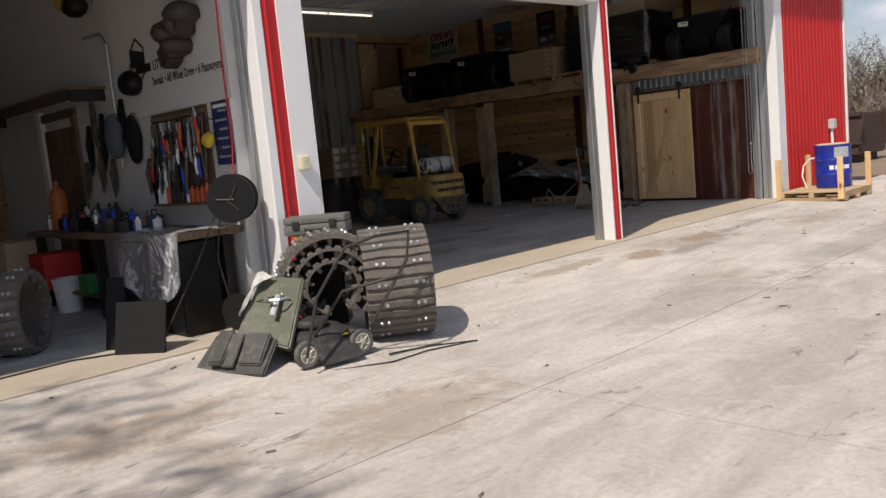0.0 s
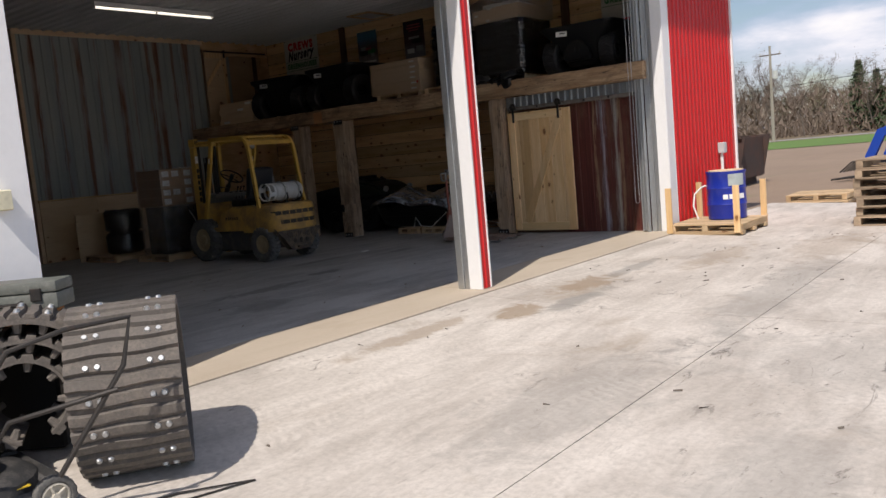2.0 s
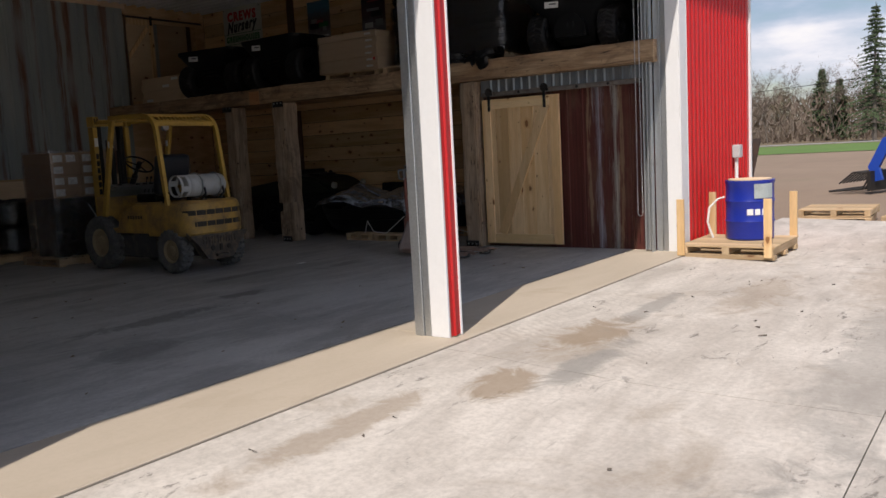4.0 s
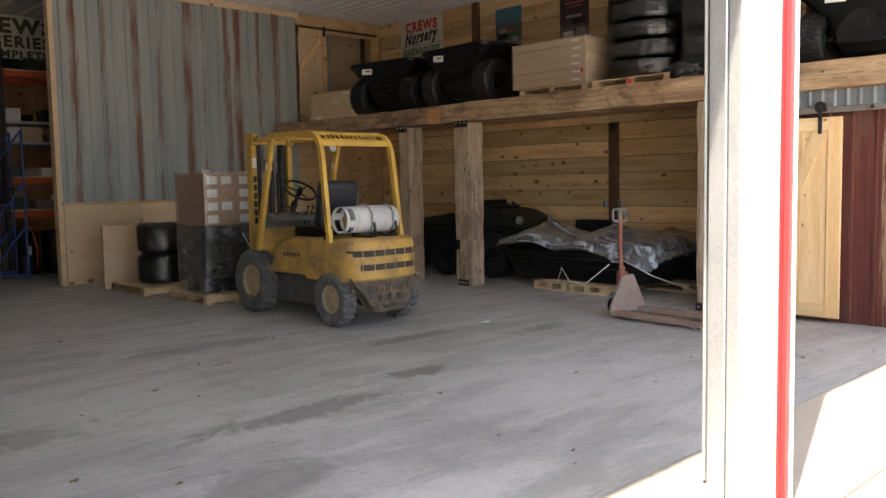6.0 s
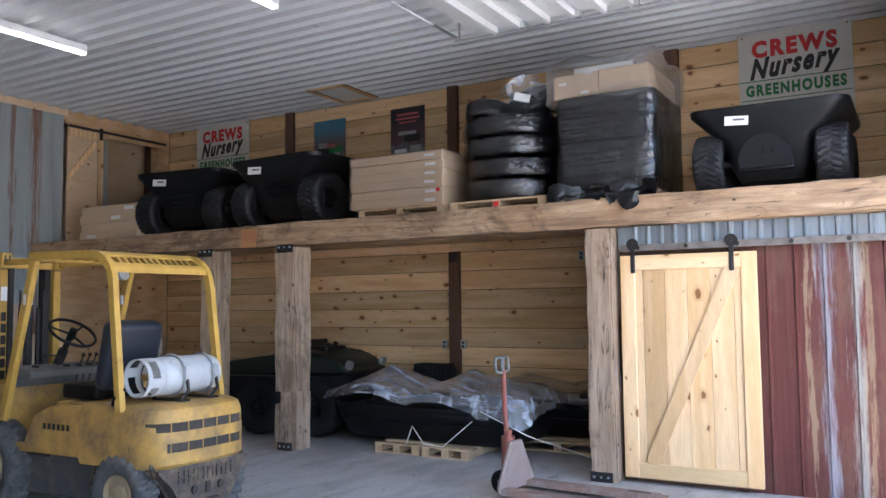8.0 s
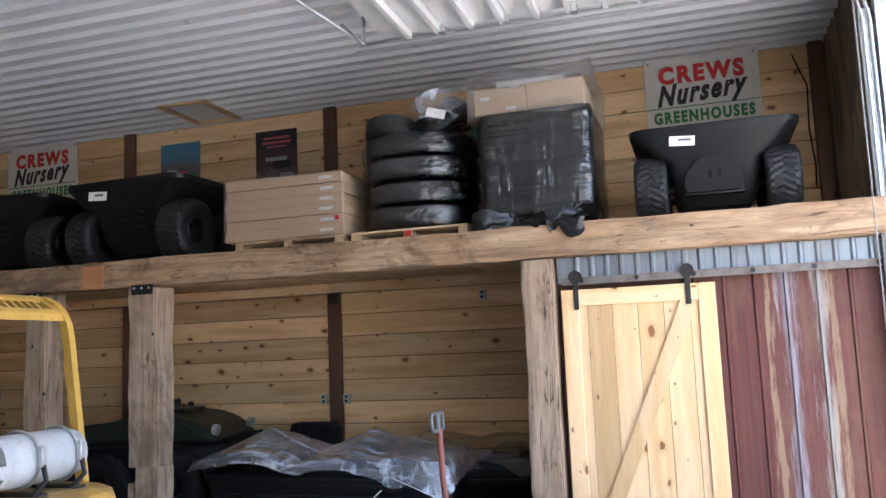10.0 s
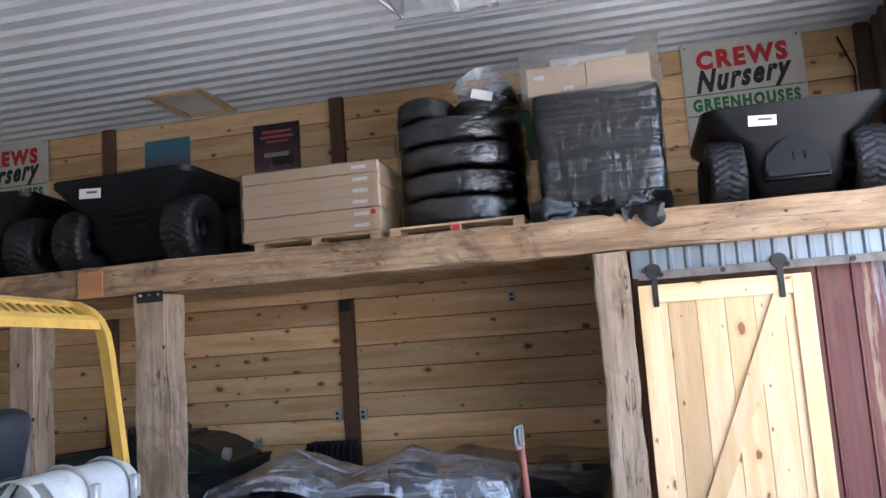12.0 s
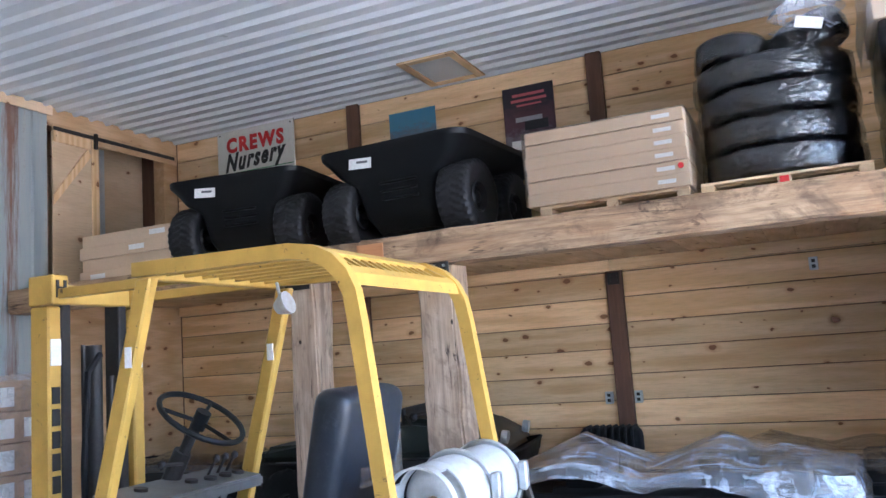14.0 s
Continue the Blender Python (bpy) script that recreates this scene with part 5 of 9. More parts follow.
    # overhead guard
    for s in (-1, 1):
        bm = bmesh.new()
        pts = [(s * 0.53, -0.74, 0.86), (s * 0.517, -0.63, 1.72), (s * 0.513, -0.612, 1.82), (s * 0.51, -0.58, 1.885), (s * 0.507, -0.53, 1.935), (s * 0.503, -0.46, 1.97), (s * 0.5, -0.36, 1.987), (s * 0.48, 0.4, 2.0)]
        rings = []
        for i, p in enumerate(pts):
            a = Vector(pts[max(0, i - 1)])
            b = Vector(pts[min(len(pts) - 1, i + 1)])
            d = (b - a).normalized()
            u = Vector((1, 0, 0))
            w = d.cross(u).normalized()
            rings.append([bm.verts.new(Vector(p) + u * su * 0.026 + w * sw * 0.028) for su, sw in ((-1, -1), (1, -1), (1, 1), (-1, 1))])
        for a, b in zip(rings, rings[1:]):
            for j in range(4):
                bm.faces.new((a[j], a[(j + 1) % 4], b[(j + 1) % 4], b[j]))
        bm.faces.new(rings[0])
        bm.faces.new(rings[-1])
        bmesh.ops.bevel(bm, geom=[e for e in bm.edges if e.is_manifold and e.calc_face_angle(0) > 0.9], offset=0.008, segments=2, affect="EDGES")
        part("guard_leg_rear", bm, M_GUARD, t, smooth=True)
        bm = bmesh.new()
        prism(bm, [(0.28, 1.96), (0.36, 1.96), (0.72, 0.72), (0.64, 0.72)], s * 0.53, s * 0.475, "x")
        bmesh.ops.bevel(bm, geom=bm.edges[:], offset=0.008, segments=1, affect="EDGES")
        fl = part("guard_leg_front", bm, M_GUARD, t)
        part("warning_sticker", new_box(s * 0.5 - 0.032, 0.385, 1.62, s * 0.5 + 0.032, 0.42, 1.7, 0.0), M_PAPER, fl)
    # slotted rear plate
    bm = bmesh.new()
    n = 13
    for i in range(n):
        x = -0.43 + 0.86 * (i + 0.5) / n
        lo, hi = (-0.575, 1.905), (-0.455, 1.972)
        for a in (x - 0.033,) if i else ():
            prism(bm, [(a - 0.011 - 0.02, lo[0]), (a + 0.011 - 0.02, lo[0]), (a + 0.011 + 0.02, hi[0]), (a - 0.011 + 0.02, hi[0])], -0.006, 0.006, "z")
    for v in bm.verts:
        v.co.z += 1.905 + (v.co.y + 0.575) * 0.56
    prism(bm, [(-0.615, 1.845), (-0.58, 1.89), (-0.565, 1.912), (-0.575, 1.918), (-0.605, 1.89)], -0.49, 0.49, "x")
    prism(bm, [(-0.465, 1.965), (-0.33, 1.992), (-0.33, 2.012), (-0.42, 2.006), (-0.47, 1.98)], -0.49, 0.49, "x")
    for sx in (-1, 1):
        prism(bm, [(-0.58, 1.895), (-0.46, 1.965), (-0.46, 1.98), (-0.585, 1.912)], sx * 0.45, sx * 0.49, "x")
    part("slotted_plate", bm, M_GUARD, t, "yellow rear guard plate with slanted slots")
    part("front_cross_bar", new_box(-0.48, 0.34, 1.96, 0.48, 0.4, 2.02, 0.006), M_GUARD, t)
    for i in range(7):
        x = -0.36 + 0.12 * i
        part("guard_bar", (lambda b: (rod(b, (x, -0.35, 1.985), (x, 0.35, 1.985), 0.009, seg=8), b)[1])(bmesh.new()), M_GUARD, t)
    # mast
    for s in (-1, 1):
        part("mast_channel", new_box(s * 0.28 + 0.025, 1.14, 0.06, s * 0.28 + 0.105, 1.26, 1.93, 0.008), M_GUARD, t)
        part("inner_channel", new_box(s * 0.19 + 0.035, 1.16, 0.08, s * 0.19 + 0.095, 1.26, 1.95, 0.006), M_IRON, t)
        part("mast_cap", new_box(s * 0.28 + 0.015, 1.1, 1.935, s * 0.28 + 0.115, 1.26, 2.07, 0.006), M_GUARD, t)
        bm = bmesh.new()
        tube(bm, [(s * 0.12 + 0.06, 1.12, 0.4), (s * 0.12 + 0.06, 1.12, 1.75)], 0.012, 6)
        part("lift_chain", bm, M_IRON, t)
    for i in range(6):
        part("badge_bar", new_box(-0.238, 1.133, 1.0 + i * 0.098, -0.192, 1.1395, 1.075 + i * 0.098), M_IRON, t)
    part("badge", new_box(-0.245, 1.092, 1.965, -0.23, 1.0995, 2.045), M_IRON, t)
    part("badge", new_box(-0.2, 1.092, 1.965, -0.185, 1.0995, 2.045), M_IRON, t)
    part("badge", new_box(-0.2295, 1.092, 1.995, -0.2005, 1.0995, 2.015), M_IRON, t)
    part("data_plate", new_box(-0.245, 1.133, 1.66, -0.185, 1.1395, 1.78), M_PAPER, t)
    part("mast_cross_bar", new_box(-0.16, 1.14, 1.94, 0.29, 1.22, 2.03, 0.006), M_GUARD, t)
    part("mast_tie", new_box(-0.24, 0.4, 1.96, -0.19, 1.098, 2.005, 0.004), M_GUARD, t)
    part("mast_tie", new_box(0.32, 0.4, 1.96, 0.37, 1.098, 2.005, 0.004), M_GUARD, t)
    part("lift_cylinder", (lambda b: (rod(b, (0.06, 1.17, 0.15), (0.06, 1.17, 1.75), 0.04, seg=16), rod(b, (0.14, 1.14, 0.3), (0.14, 1.14, 1.6), 0.02), b)[-1])(bmesh.new()), M_IRON, t, smooth=True)
    bm = bmesh.new()
    tube(bm, [(-0.12, 1.05, 0.6), (-0.16, 1.02, 1.2), (-0.12, 1.03, 1.62), (-0.02, 1.05, 1.7)], 0.016, 8)
    part("hydraulic_hose", bm, M_RUBBER, t, smooth=True)
    part("carriage", new_box(-0.45, 1.21, 0.12, 0.45, 1.25, 0.55, 0.006), M_DIRTYMETAL, t)
    # work lamp under the guard
    bm = bmesh.new()
    lathe(bm, [(0, -0.03), (0.03, -0.025), (0.055, 0.03), (0.055, 0.045), (0.0, 0.04)], Matrix.Translation((0.28, 0.2, 1.86)) @ Matrix.Rotation(radians(70), 4, "X"), 20)
    rod(bm, (0.28, 0.2, 1.88), (0.28, 0.22, 1.97), 0.008)
    part("work_lamp", bm, M_GREYPAINT, t, smooth=True)
    # gas bottle
    bm = bmesh.new()
    mt = Matrix.Translation((-0.27, -0.76, 1.085)) @ Matrix.Rotation(radians(90), 4, "Y") @ Matrix.Diagonal((0.92, 0.92, 0.95, 1))
    lathe(bm, [(0, 0.0), (0.06, 0.0), (0.11, 0.015), (0.145, 0.06), (0.152, 0.11), (0.152, 0.24), (0.157, 0.25), (0.157, 0.27), (0.152, 0.28), (0.152, 0.62), (0.14, 0.68), (0.1, 0.72), (0, 0.735)], mt, 36)
    tank = part("gas_bottle", bm, M_GREYPAINT, t, "white-grey steel gas bottle", smooth=True)
    bm = bmesh.new()
    cols = 48
    grid = [[[bm.verts.new(mt @ Vector((R * math.cos(2 * math.pi * c / cols), R * math.sin(2 * math.pi * c / cols), z))) for R in (0.142, 0.15)] for z in (0.03, -0.02, -0.1, -0.14)] for c in range(cols)]
    solid = [[True, c % 12 < 4, True] for c in range(cols)]
    for c in range(cols):
        a, b = grid[c], grid[(c + 1) % cols]
        for q in range(3):
            if not solid[c][q]:
                bm.faces.new((a[q][0], b[q][0], b[q][1], a[q][1]))
                bm.faces.new((a[q + 1][0], b[q + 1][0], b[q + 1][1], a[q + 1][1]))
                continue
            bm.faces.new((a[q][0], b[q][0], b[q + 1][0], a[q + 1][0]))
            bm.faces.new((a[q][1], b[q][1], b[q + 1][1], a[q + 1][1]))
            if q == 1:
                for here, there, side in ((solid[c], solid[c - 1], a), (solid[c], solid[(c + 1) % cols], b)):
                    if not there[1]:
                        bm.faces.new((side[1][0], side[1][1], side[2][1], side[2][0]))
        bm.faces.new((a[0][0], b[0][0], b[0][1], a[0][1]))
        bm.faces.new((a[3][0], b[3][0], b[3][1], a[3][1]))
    part("collar", bm, M_GREYPAINT, tank, "pierced guard collar")
    part("valve", (lambda b: (rod(b, mt @ Vector((0, 0, 0)), mt @ Vector((0, 0, -0.07)), 0.025), rod(b, mt @ Vector((0, 0, -0.05)), mt @ Vector((0.07, 0, -0.05)), 0.012), b)[-1])(bmesh.new()), worn("brass", (0.5, 0.33, 0.12), 0.35, 0.9), tank)
    for x in (-0.05, 0.27):
        bm = bmesh.new()
        tube(bm, [(x, -0.76 + 0.151 * math.cos(a), 1.085 + 0.151 * math.sin(a)) for a in np.linspace(0, 2 * math.pi, 29)[:-1]], 0.011, 6, True)
        box(bm, x - 0.022, -0.94, 1.05, x + 0.022, -0.905, 1.16, 0.006)
        part("strap", bm, M_STEEL, tank, "steel clamp strap", smooth=True)
        bm = bmesh.new()
        tube(bm, [(x, -0.93, 1.06), (x, -0.95, 0.98), (x - 0.05, -0.9, 0.9)], 0.016, 6)
        tube(bm, [(x, -0.6, 1.06), (x, -0.59, 0.98), (x - 0.05, -0.63, 0.9)], 0.016, 6)
        box(bm, x - 0.04, -0.93, 0.89, x + 0.04, -0.63, 0.915, 0.004)
        part("cradle", bm, M_IRON, tank)
    bm = bmesh.new()
    tube(bm, [(-0.5, -0.75, 1.02), (-0.56, -0.7, 0.95), (-0.5, -0.62, 0.9), (-0.3, -0.5, 0.89)], 0.011, 6)
    part("gas_hose", bm, M_RUBBER, t, smooth=True)
    part("fuel_cap", (lambda b: (rod(b, (-0.42, -0.5, 0.87), (-0.42, -0.5, 0.905), 0.03), b)[1])(bmesh.new()), M_STEEL, t)
    return t


forklift()


# ---- pallet jack ----
def pallet_jack():
    t = thing("pallet_jack", "faded red hand pallet jack with grey worn forks", "pallet jack", pose(12.92, 9.56, 0, 0, 0, -4))
    M_FORK = worn("worn_fork", (0.24, 0.15, 0.115), 0.65, 0.1, (0.3, 0.27, 0.24), 0.6, 9, 0.25)
    for x, m in ((-0.22, M_FORK), (0.22, M_FORK)):
        bm = bmesh.new()
        prism(bm, [(-0.075, 0.035), (-0.055, 0.08), (0.055, 0.08), (0.075, 0.035), (0.065, 0.035), (0.05, 0.07), (-0.05, 0.07), (-0.065, 0.035)], 0.0, -1.15, "y")
        prism(bm, [(-0.06, 0.06), (-0.06, 0.07), (0.06, 0.07), (0.06, 0.06)], -1.15, -1.22, "y")
        bmesh.ops.translate(bm, verts=bm.verts, vec=(x, 0, 0))
        f = part("fork", bm, m, t, "steel fork, paint rubbed off")
        bm = bmesh.new()
        for y in (-0.98, -1.06):
            rod(bm, (x - 0.045, y, 0.037), (x + 0.045, y, 0.037), 0.036, seg=16)
        part("load_roller", bm, M_STEEL, f, smooth=True)
        part("slot", new_box(x - 0.028, -1.09, 0.0805, x + 0.028, -0.9, 0.0825), M_IRON, f)
    bm = bmesh.new()
    prism(bm, [(-0.29, 0.04), (0.29, 0.04), (0.29, 0.1), (0.09, 0.44), (-0.09, 0.44), (-0.29, 0.12)], 0.0, 0.035, "y")
    bmesh.ops.bevel(bm, geom=bm.edges[:], offset=0.008, segments=1, affect="EDGES")
    part("shield_plate", bm, worn("dusty_red_steel", (0.27, 0.2, 0.175), 0.7, 0.1, (0.33, 0.28, 0.25), 0.6, 7, 0.2), t, "dusty faded triangular plate")
    bm = bmesh.new()
    rod(bm, (0, 0.09, 0.2), (0, 0.09, 0.47), 0.06, seg=18)
    rod(bm, (0, 0.09, 0.47), (0, 0.09, 0.52), 0.035, seg=14)
    part("pump", bm, M_REDPAINT, t, smooth=True)
    for x in (-0.09, 0.09):
        bm = bmesh.new()
        lathe(bm, [(0.03, -0.03), (0.095, -0.03), (0.1, -0.02), (0.1, 0.02), (0.095, 0.03), (0.03, 0.03)], Matrix.Translation((x, 0.1, 0.1)) @ Matrix.Rotation(radians(90), 4, "Y"), 24, closed=True)
        w = part("steer_wheel", bm, M_RUBBER, t, smooth=True)
        part("hub", (lambda b: (rod(b, (x - 0.034, 0.1, 0.1), (x + 0.034, 0.1, 0.1), 0.03), b)[1])(bmesh.new()), M_STEEL, w)
    bm = bmesh.new()
    tube(bm, [(0.02, 0.1, 0.33), (0.05, 0.15, 0.7), (0.07, 0.17, 1.02)], 0.022, 10)
    part("handle_shaft", bm, M_REDPAINT, t, "red steel tube", smooth=True)
    bm = bmesh.new()
    loop = [(0.0, 0.22, 1.0), (-0.1, 0.225, 1.015), (-0.11, 0.23, 1.03), (-0.11, 0.235, 1.12), (-0.1, 0.235, 1.135), (0.1, 0.235, 1.135), (0.11, 0.235, 1.12), (0.11, 0.23, 1.03), (0.1, 0.225, 1.015), (0.0, 0.22, 1.0)]
    tube(bm, loop, 0.013, 8)
    box(bm, -0.025, 0.215, 1.0, 0.025, 0.24, 1.13, 0.006)
    bmesh.ops.translate(bm, verts=bm.verts, vec=(0.07, -0.05, 0.0))
    part("grip_loop", bm, worn("grey_grip", (0.2, 0.2, 0.2), 0.5, 0.4), t, "grey loop handle", smooth=True)


pallet_jack()


M_PRINT_INK = worn("label_ink", (0.12, 0.12, 0.13), 0.6)


# ---- off-road tubs on the loft ----
def tub_cart(m, label, arch, width=1.3, depth=1.5):
    t = thing("tub_trailer", label, "trailer", m, group="black tub trailers on the loft")
    W = width / 2
    bm = bmesh.new()
    rings = []
    # (z, front x, back x, half width)
    for z, xa, xb, w, rad in ((0.1, 0.26, depth - 0.25, 0.27, 0.08), (0.2, 0.17, depth - 0.16, 0.33, 0.08), (0.4, 0.1, depth - 0.1, 0.37, 0.09), (0.47, 0.06, depth - 0.06, 0.5, 0.1), (0.56, 0.02, depth - 0.02, W - 0.05, 0.13), (0.6, -0.01, depth + 0.01, W, 0.15), (0.635, -0.01, depth + 0.01, W + 0.005, 0.15), (0.64, 0.03, depth - 0.03, W - 0.04, 0.13), (0.45, 0.12, depth - 0.12, W - 0.2, 0.1), (0.25, 0.2, depth - 0.2, 0.3, 0.08)):
        ring = []
        for cx, cy, a0 in ((xb - rad, w - rad, 0), (xa + rad, w - rad, 90), (xa + rad, -w + rad, 180), (xb - rad, -w + rad, 270)):
            for k in range(6):
                a = radians(a0 + 18 * k)
                dip = 0.0 if z < 0.55 else 0.03 * (abs(cy) / W) - 0.02
                ring.append(bm.verts.new((cx + rad * math.cos(a), cy + rad * math.sin(a), z * 1.21 - dip)))
        rings.append(ring)
    n = len(rings[0])
    for a, b in zip(rings, rings[1:]):
        for i in range(n):
            bm.faces.new((a[i], a[(i + 1) % n], b[(i + 1) % n], b[i]))
    bm.faces.new(rings[0][::-1])
    bm.faces.new(rings[-1])
    tub = part("tub", bm, M_BLACK, t, smooth=True)
    if arch:
        bm = bmesh.new()
        dome = [(0.02 + 0.23 * math.cos(a), 0.2 + 0.34 * math.sin(a) ** 0.8) for a in np.linspace(0.0, math.pi, 19)]
        prism(bm, [(y, z) for y, z in dome], 0.075, 0.2, "x")
        bmesh.ops.bevel(bm, geom=[e for e in bm.edges if all(v.co.x < 0.08 for v in e.verts)], offset=0.022, segments=3, affect="EDGES")
        part("arch_moulding", bm, M_BLACK, tub, smooth=True)
        for y in (-0.05, 0.03):
            part("drain_boss", new_box(0.066, y, 0.33, 0.12, y + 0.022, 0.4, 0.008), M_BLACK, tub)
    else:
        for i in range(3):
            part("moulded_rib", new_box(0.075 + 0.012 * i, -0.2, 0.465 - i * 0.06, 0.11 + 0.012 * i, 0.12, 0.485 - i * 0.06, 0.008), M_BLACK, tub)
    lab = part("label", new_box(0.012, -0.1, -0.04, 0.02, 0.1, 0.04, m=pose(0, 0.24, 0.64, 4)), M_PAPER, tub, "white paper label")
    part("label_print", new_box(0.0105, -0.07, 0.0, 0.0118, 0.03, 0.018, m=pose(0, 0.24, 0.64, 4)), M_PRINT_INK, lab)
    for x in (0.3, 0.95):
        for y in (-1, 1):
            wheel(t, pose(x, y * 0.51, 0.295, 0, 0, 90), 0.285, 0.27, 30, "chevron", M_CARTTYRE, M_BLACK, 0.022, 0.42)
    part("axle", (lambda b: (rod(b, (0.3, -0.5, 0.295), (0.3, 0.5, 0.295), 0.03), b)[1])(bmesh.new()), M_IRON, t)
    part("axle", (lambda b: (rod(b, (0.95, -0.5, 0.295), (0.95, 0.5, 0.295), 0.03), b)[1])(bmesh.new()), M_IRON, t)
    return t


tub_cart(pose(13.95, 7.63, LOFT - 0.01), "black moulded plastic tub trailer with an arched front panel", True, 1.32)
tub_cart(pose(13.93, 13.3, LOFT - 0.01, 0, 0, -4) @ Matrix.Scale(1.13, 4), "black moulded plastic tub trailer with ribbed front, on the loft", False, 1.3)
tub_cart(pose(13.98, 15.0, LOFT - 0.01, 0, 0, 6) @ Matrix.Scale(1.12, 4), "black moulded plastic tub trailer at the dark end of the loft", False, 1.28)

# ---- goods on the loft ----
def text_mesh(name, words, size, material, parent, m, bold=0.0, shear=0.0, wide=1.0, depth=0.004, fit=None):
    cu = bpy.data.curves.new(name, "FONT")
    cu.body, cu.size, cu.extrude, cu.offset, cu.shear, cu.align_x, cu.align_y = words, size, depth, bold, shear, "CENTER", "CENTER"
    cu.resolution_u = 3
    cu.space_character = 1.0 + 5.0 * bold / size
    tmp = bpy.data.objects.new(name, cu)
    me = bpy.data.meshes.new_from_object(tmp)
    bpy.data.objects.remove(tmp)
    me.materials.clear()
    me.materials.append(material)
    if fit is not None:
        xs = [v.co.x for v in me.vertices]
        ys = [v.co.y for v in me.vertices]
        sx, sy = fit[0] / (max(xs) - min(xs)), fit[1] / (max(ys) - min(ys))
        me.transform(Matrix.Diagonal((sx, sy, 1, 1)) @ Matrix.Translation((-(max(xs) + min(xs)) / 2, -(max(ys) + min(ys)) / 2, 0)))
        wide = 1.0
    ob = new(name, me)
    ob.parent = parent
    ob.matrix_basis = m @ Matrix.Diagonal((wide, 1, 1, 1))
    return ob


FACE_WEST = Matrix(((0, 0, -1, 0), (-1, 0, 0, 0), (0, 1, 0, 0), (0, 0, 0, 1)))
M_INK_RED = worn("sign_red", (0.6, 0.03, 0.03), 0.6, 0, (0.4, 0.1, 0.08), 0.2, 9)
M_INK_BLACK = worn("sign_black", (0.02, 0.02, 0.022), 0.6)
M_INK_GREEN = worn("sign_green", (0.03, 0.2, 0.06), 0.6, 0, (0.1, 0.2, 0.1), 0.2, 9)
M_SIGN = worn("sign_cream", (0.68, 0.66, 0.6), 0.6, 0, (0.5, 0.46, 0.38), 0.3, 4, 0.08)


def nursery_sign(y_mid, z_top, low):
    t = thing("painted_sign", "old cream painted nursery sign with red, black and green lettering", "sign", pose(EAST - 0.008, y_mid, z_top), group="painted signs")
    part("board", new_box(-0.02, -0.585, -1.22, 0.0, 0.585, 0.0, 0.003), M_SIGN, t)
    text_mesh("lettering", "CREWS", 0.33, M_INK_RED, t, Matrix.Translation((-0.0225, 0, -0.19)) @ FACE_WEST, 0.018, 0, 1, 0.001, (0.88, 0.2))
    text_mesh("lettering", "Nursery", 0.36, M_INK_BLACK, t, Matrix.Translation((-0.0225, 0.0, -0.42)) @ FACE_WEST @ Matrix.Rotation(radians(4), 4, "Z"), 0.016, 0.45, 1, 0.001, (0.95, 0.31))
    text_mesh("lettering", "GREENHOUSES", 0.2, M_INK_GREEN, t, Matrix.Translation((-0.0225, 0, -0.655)) @ FACE_WEST, 0.011, 0, 1, 0.001, (1.03, 0.135))
    for z in (-0.55, -0.765):
        part("rule", new_box(-0.0225, -0.57, z - 0.005, -0.0205, 0.57, z + 0.005), M_INK_GREEN, t)
    if low:
        bm = bmesh.new()
        prism(bm, [(0.5, -1.06), (0.36, -0.96), (0.36, -1.02), (-0.1, -1.02), (-0.1, -1.1), (0.36, -1.1), (0.36, -1.16)], -0.0225, -0.0205, "x")
        part("arrow", bm, M_INK_RED, t)
    for y in (-0.54, 0.54):
        part("screw", (lambda b: (bolts(b, [(-0.02, y, -0.04)], 0.01, 0.005), b)[1])(bmesh.new()), M_IRON, t)


nursery_sign(7.63, 4.63, True)
nursery_sign(16.3, 4.61, False)


def poster(name, label, y0, y1, z0, z1, sky_c, mid_c, ground_c, bars):
    t = thing(name, label, "poster", pose(EAST - 0.008, y0, z0), group="wall posters")
    k = Nodes(name + "_print")
    g = k.n("SeparateXYZ", Vector=k.n("TexCoord").outputs["Generated"]).outputs[2]
    blot = k.noise(k.coords((1, 1, 2)), 7, 5, 0.7)
    f = k.math("ADD", g, k.math("MULTIPLY", k.math("SUBTRACT", blot, 0.5), 0.5))
    mat = k.done(k.ramp(f, [(0.12, ground_c), (0.4, mid_c), (0.55, mid_c), (0.8, sky_c)]), 0.35)
    part("sheet", new_box(-0.004, 0, 0, 0.0, y1 - y0, z1 - z0), mat, t)
    for (a, b, c, d, col) in bars:
        part("print_bar", new_box(-0.006, a, c, -0.0045, b, d), col, t)


M_PRINT_PINK = worn("print_pink", (0.5, 0.12, 0.13), 0.5)
M_PRINT_GREY = worn("print_grey", (0.35, 0.35, 0.36), 0.5)
poster("sky_poster", "faded blue printed poster of a vehicle on the plank wall", 13.81, 14.4, 3.62, 4.4, (0.08, 0.22, 0.32), (0.14, 0.1, 0.1), (0.3, 0.3, 0.31), [(0.18, 0.4, 0.34, 0.41, M_PRINT_PINK), (0.3, 0.54, 0.25, 0.36, M_INK_BLACK), (0.06, 0.3, 0.28, 0.37, M_INK_GREEN), (0.1, 0.2, 0.2, 0.28, M_PRINT_GREY), (0.34, 0.5, 0.36, 0.44, M_PRINT_GREY), (0.06, 0.53, 0.08, 0.12, M_PAPER)])
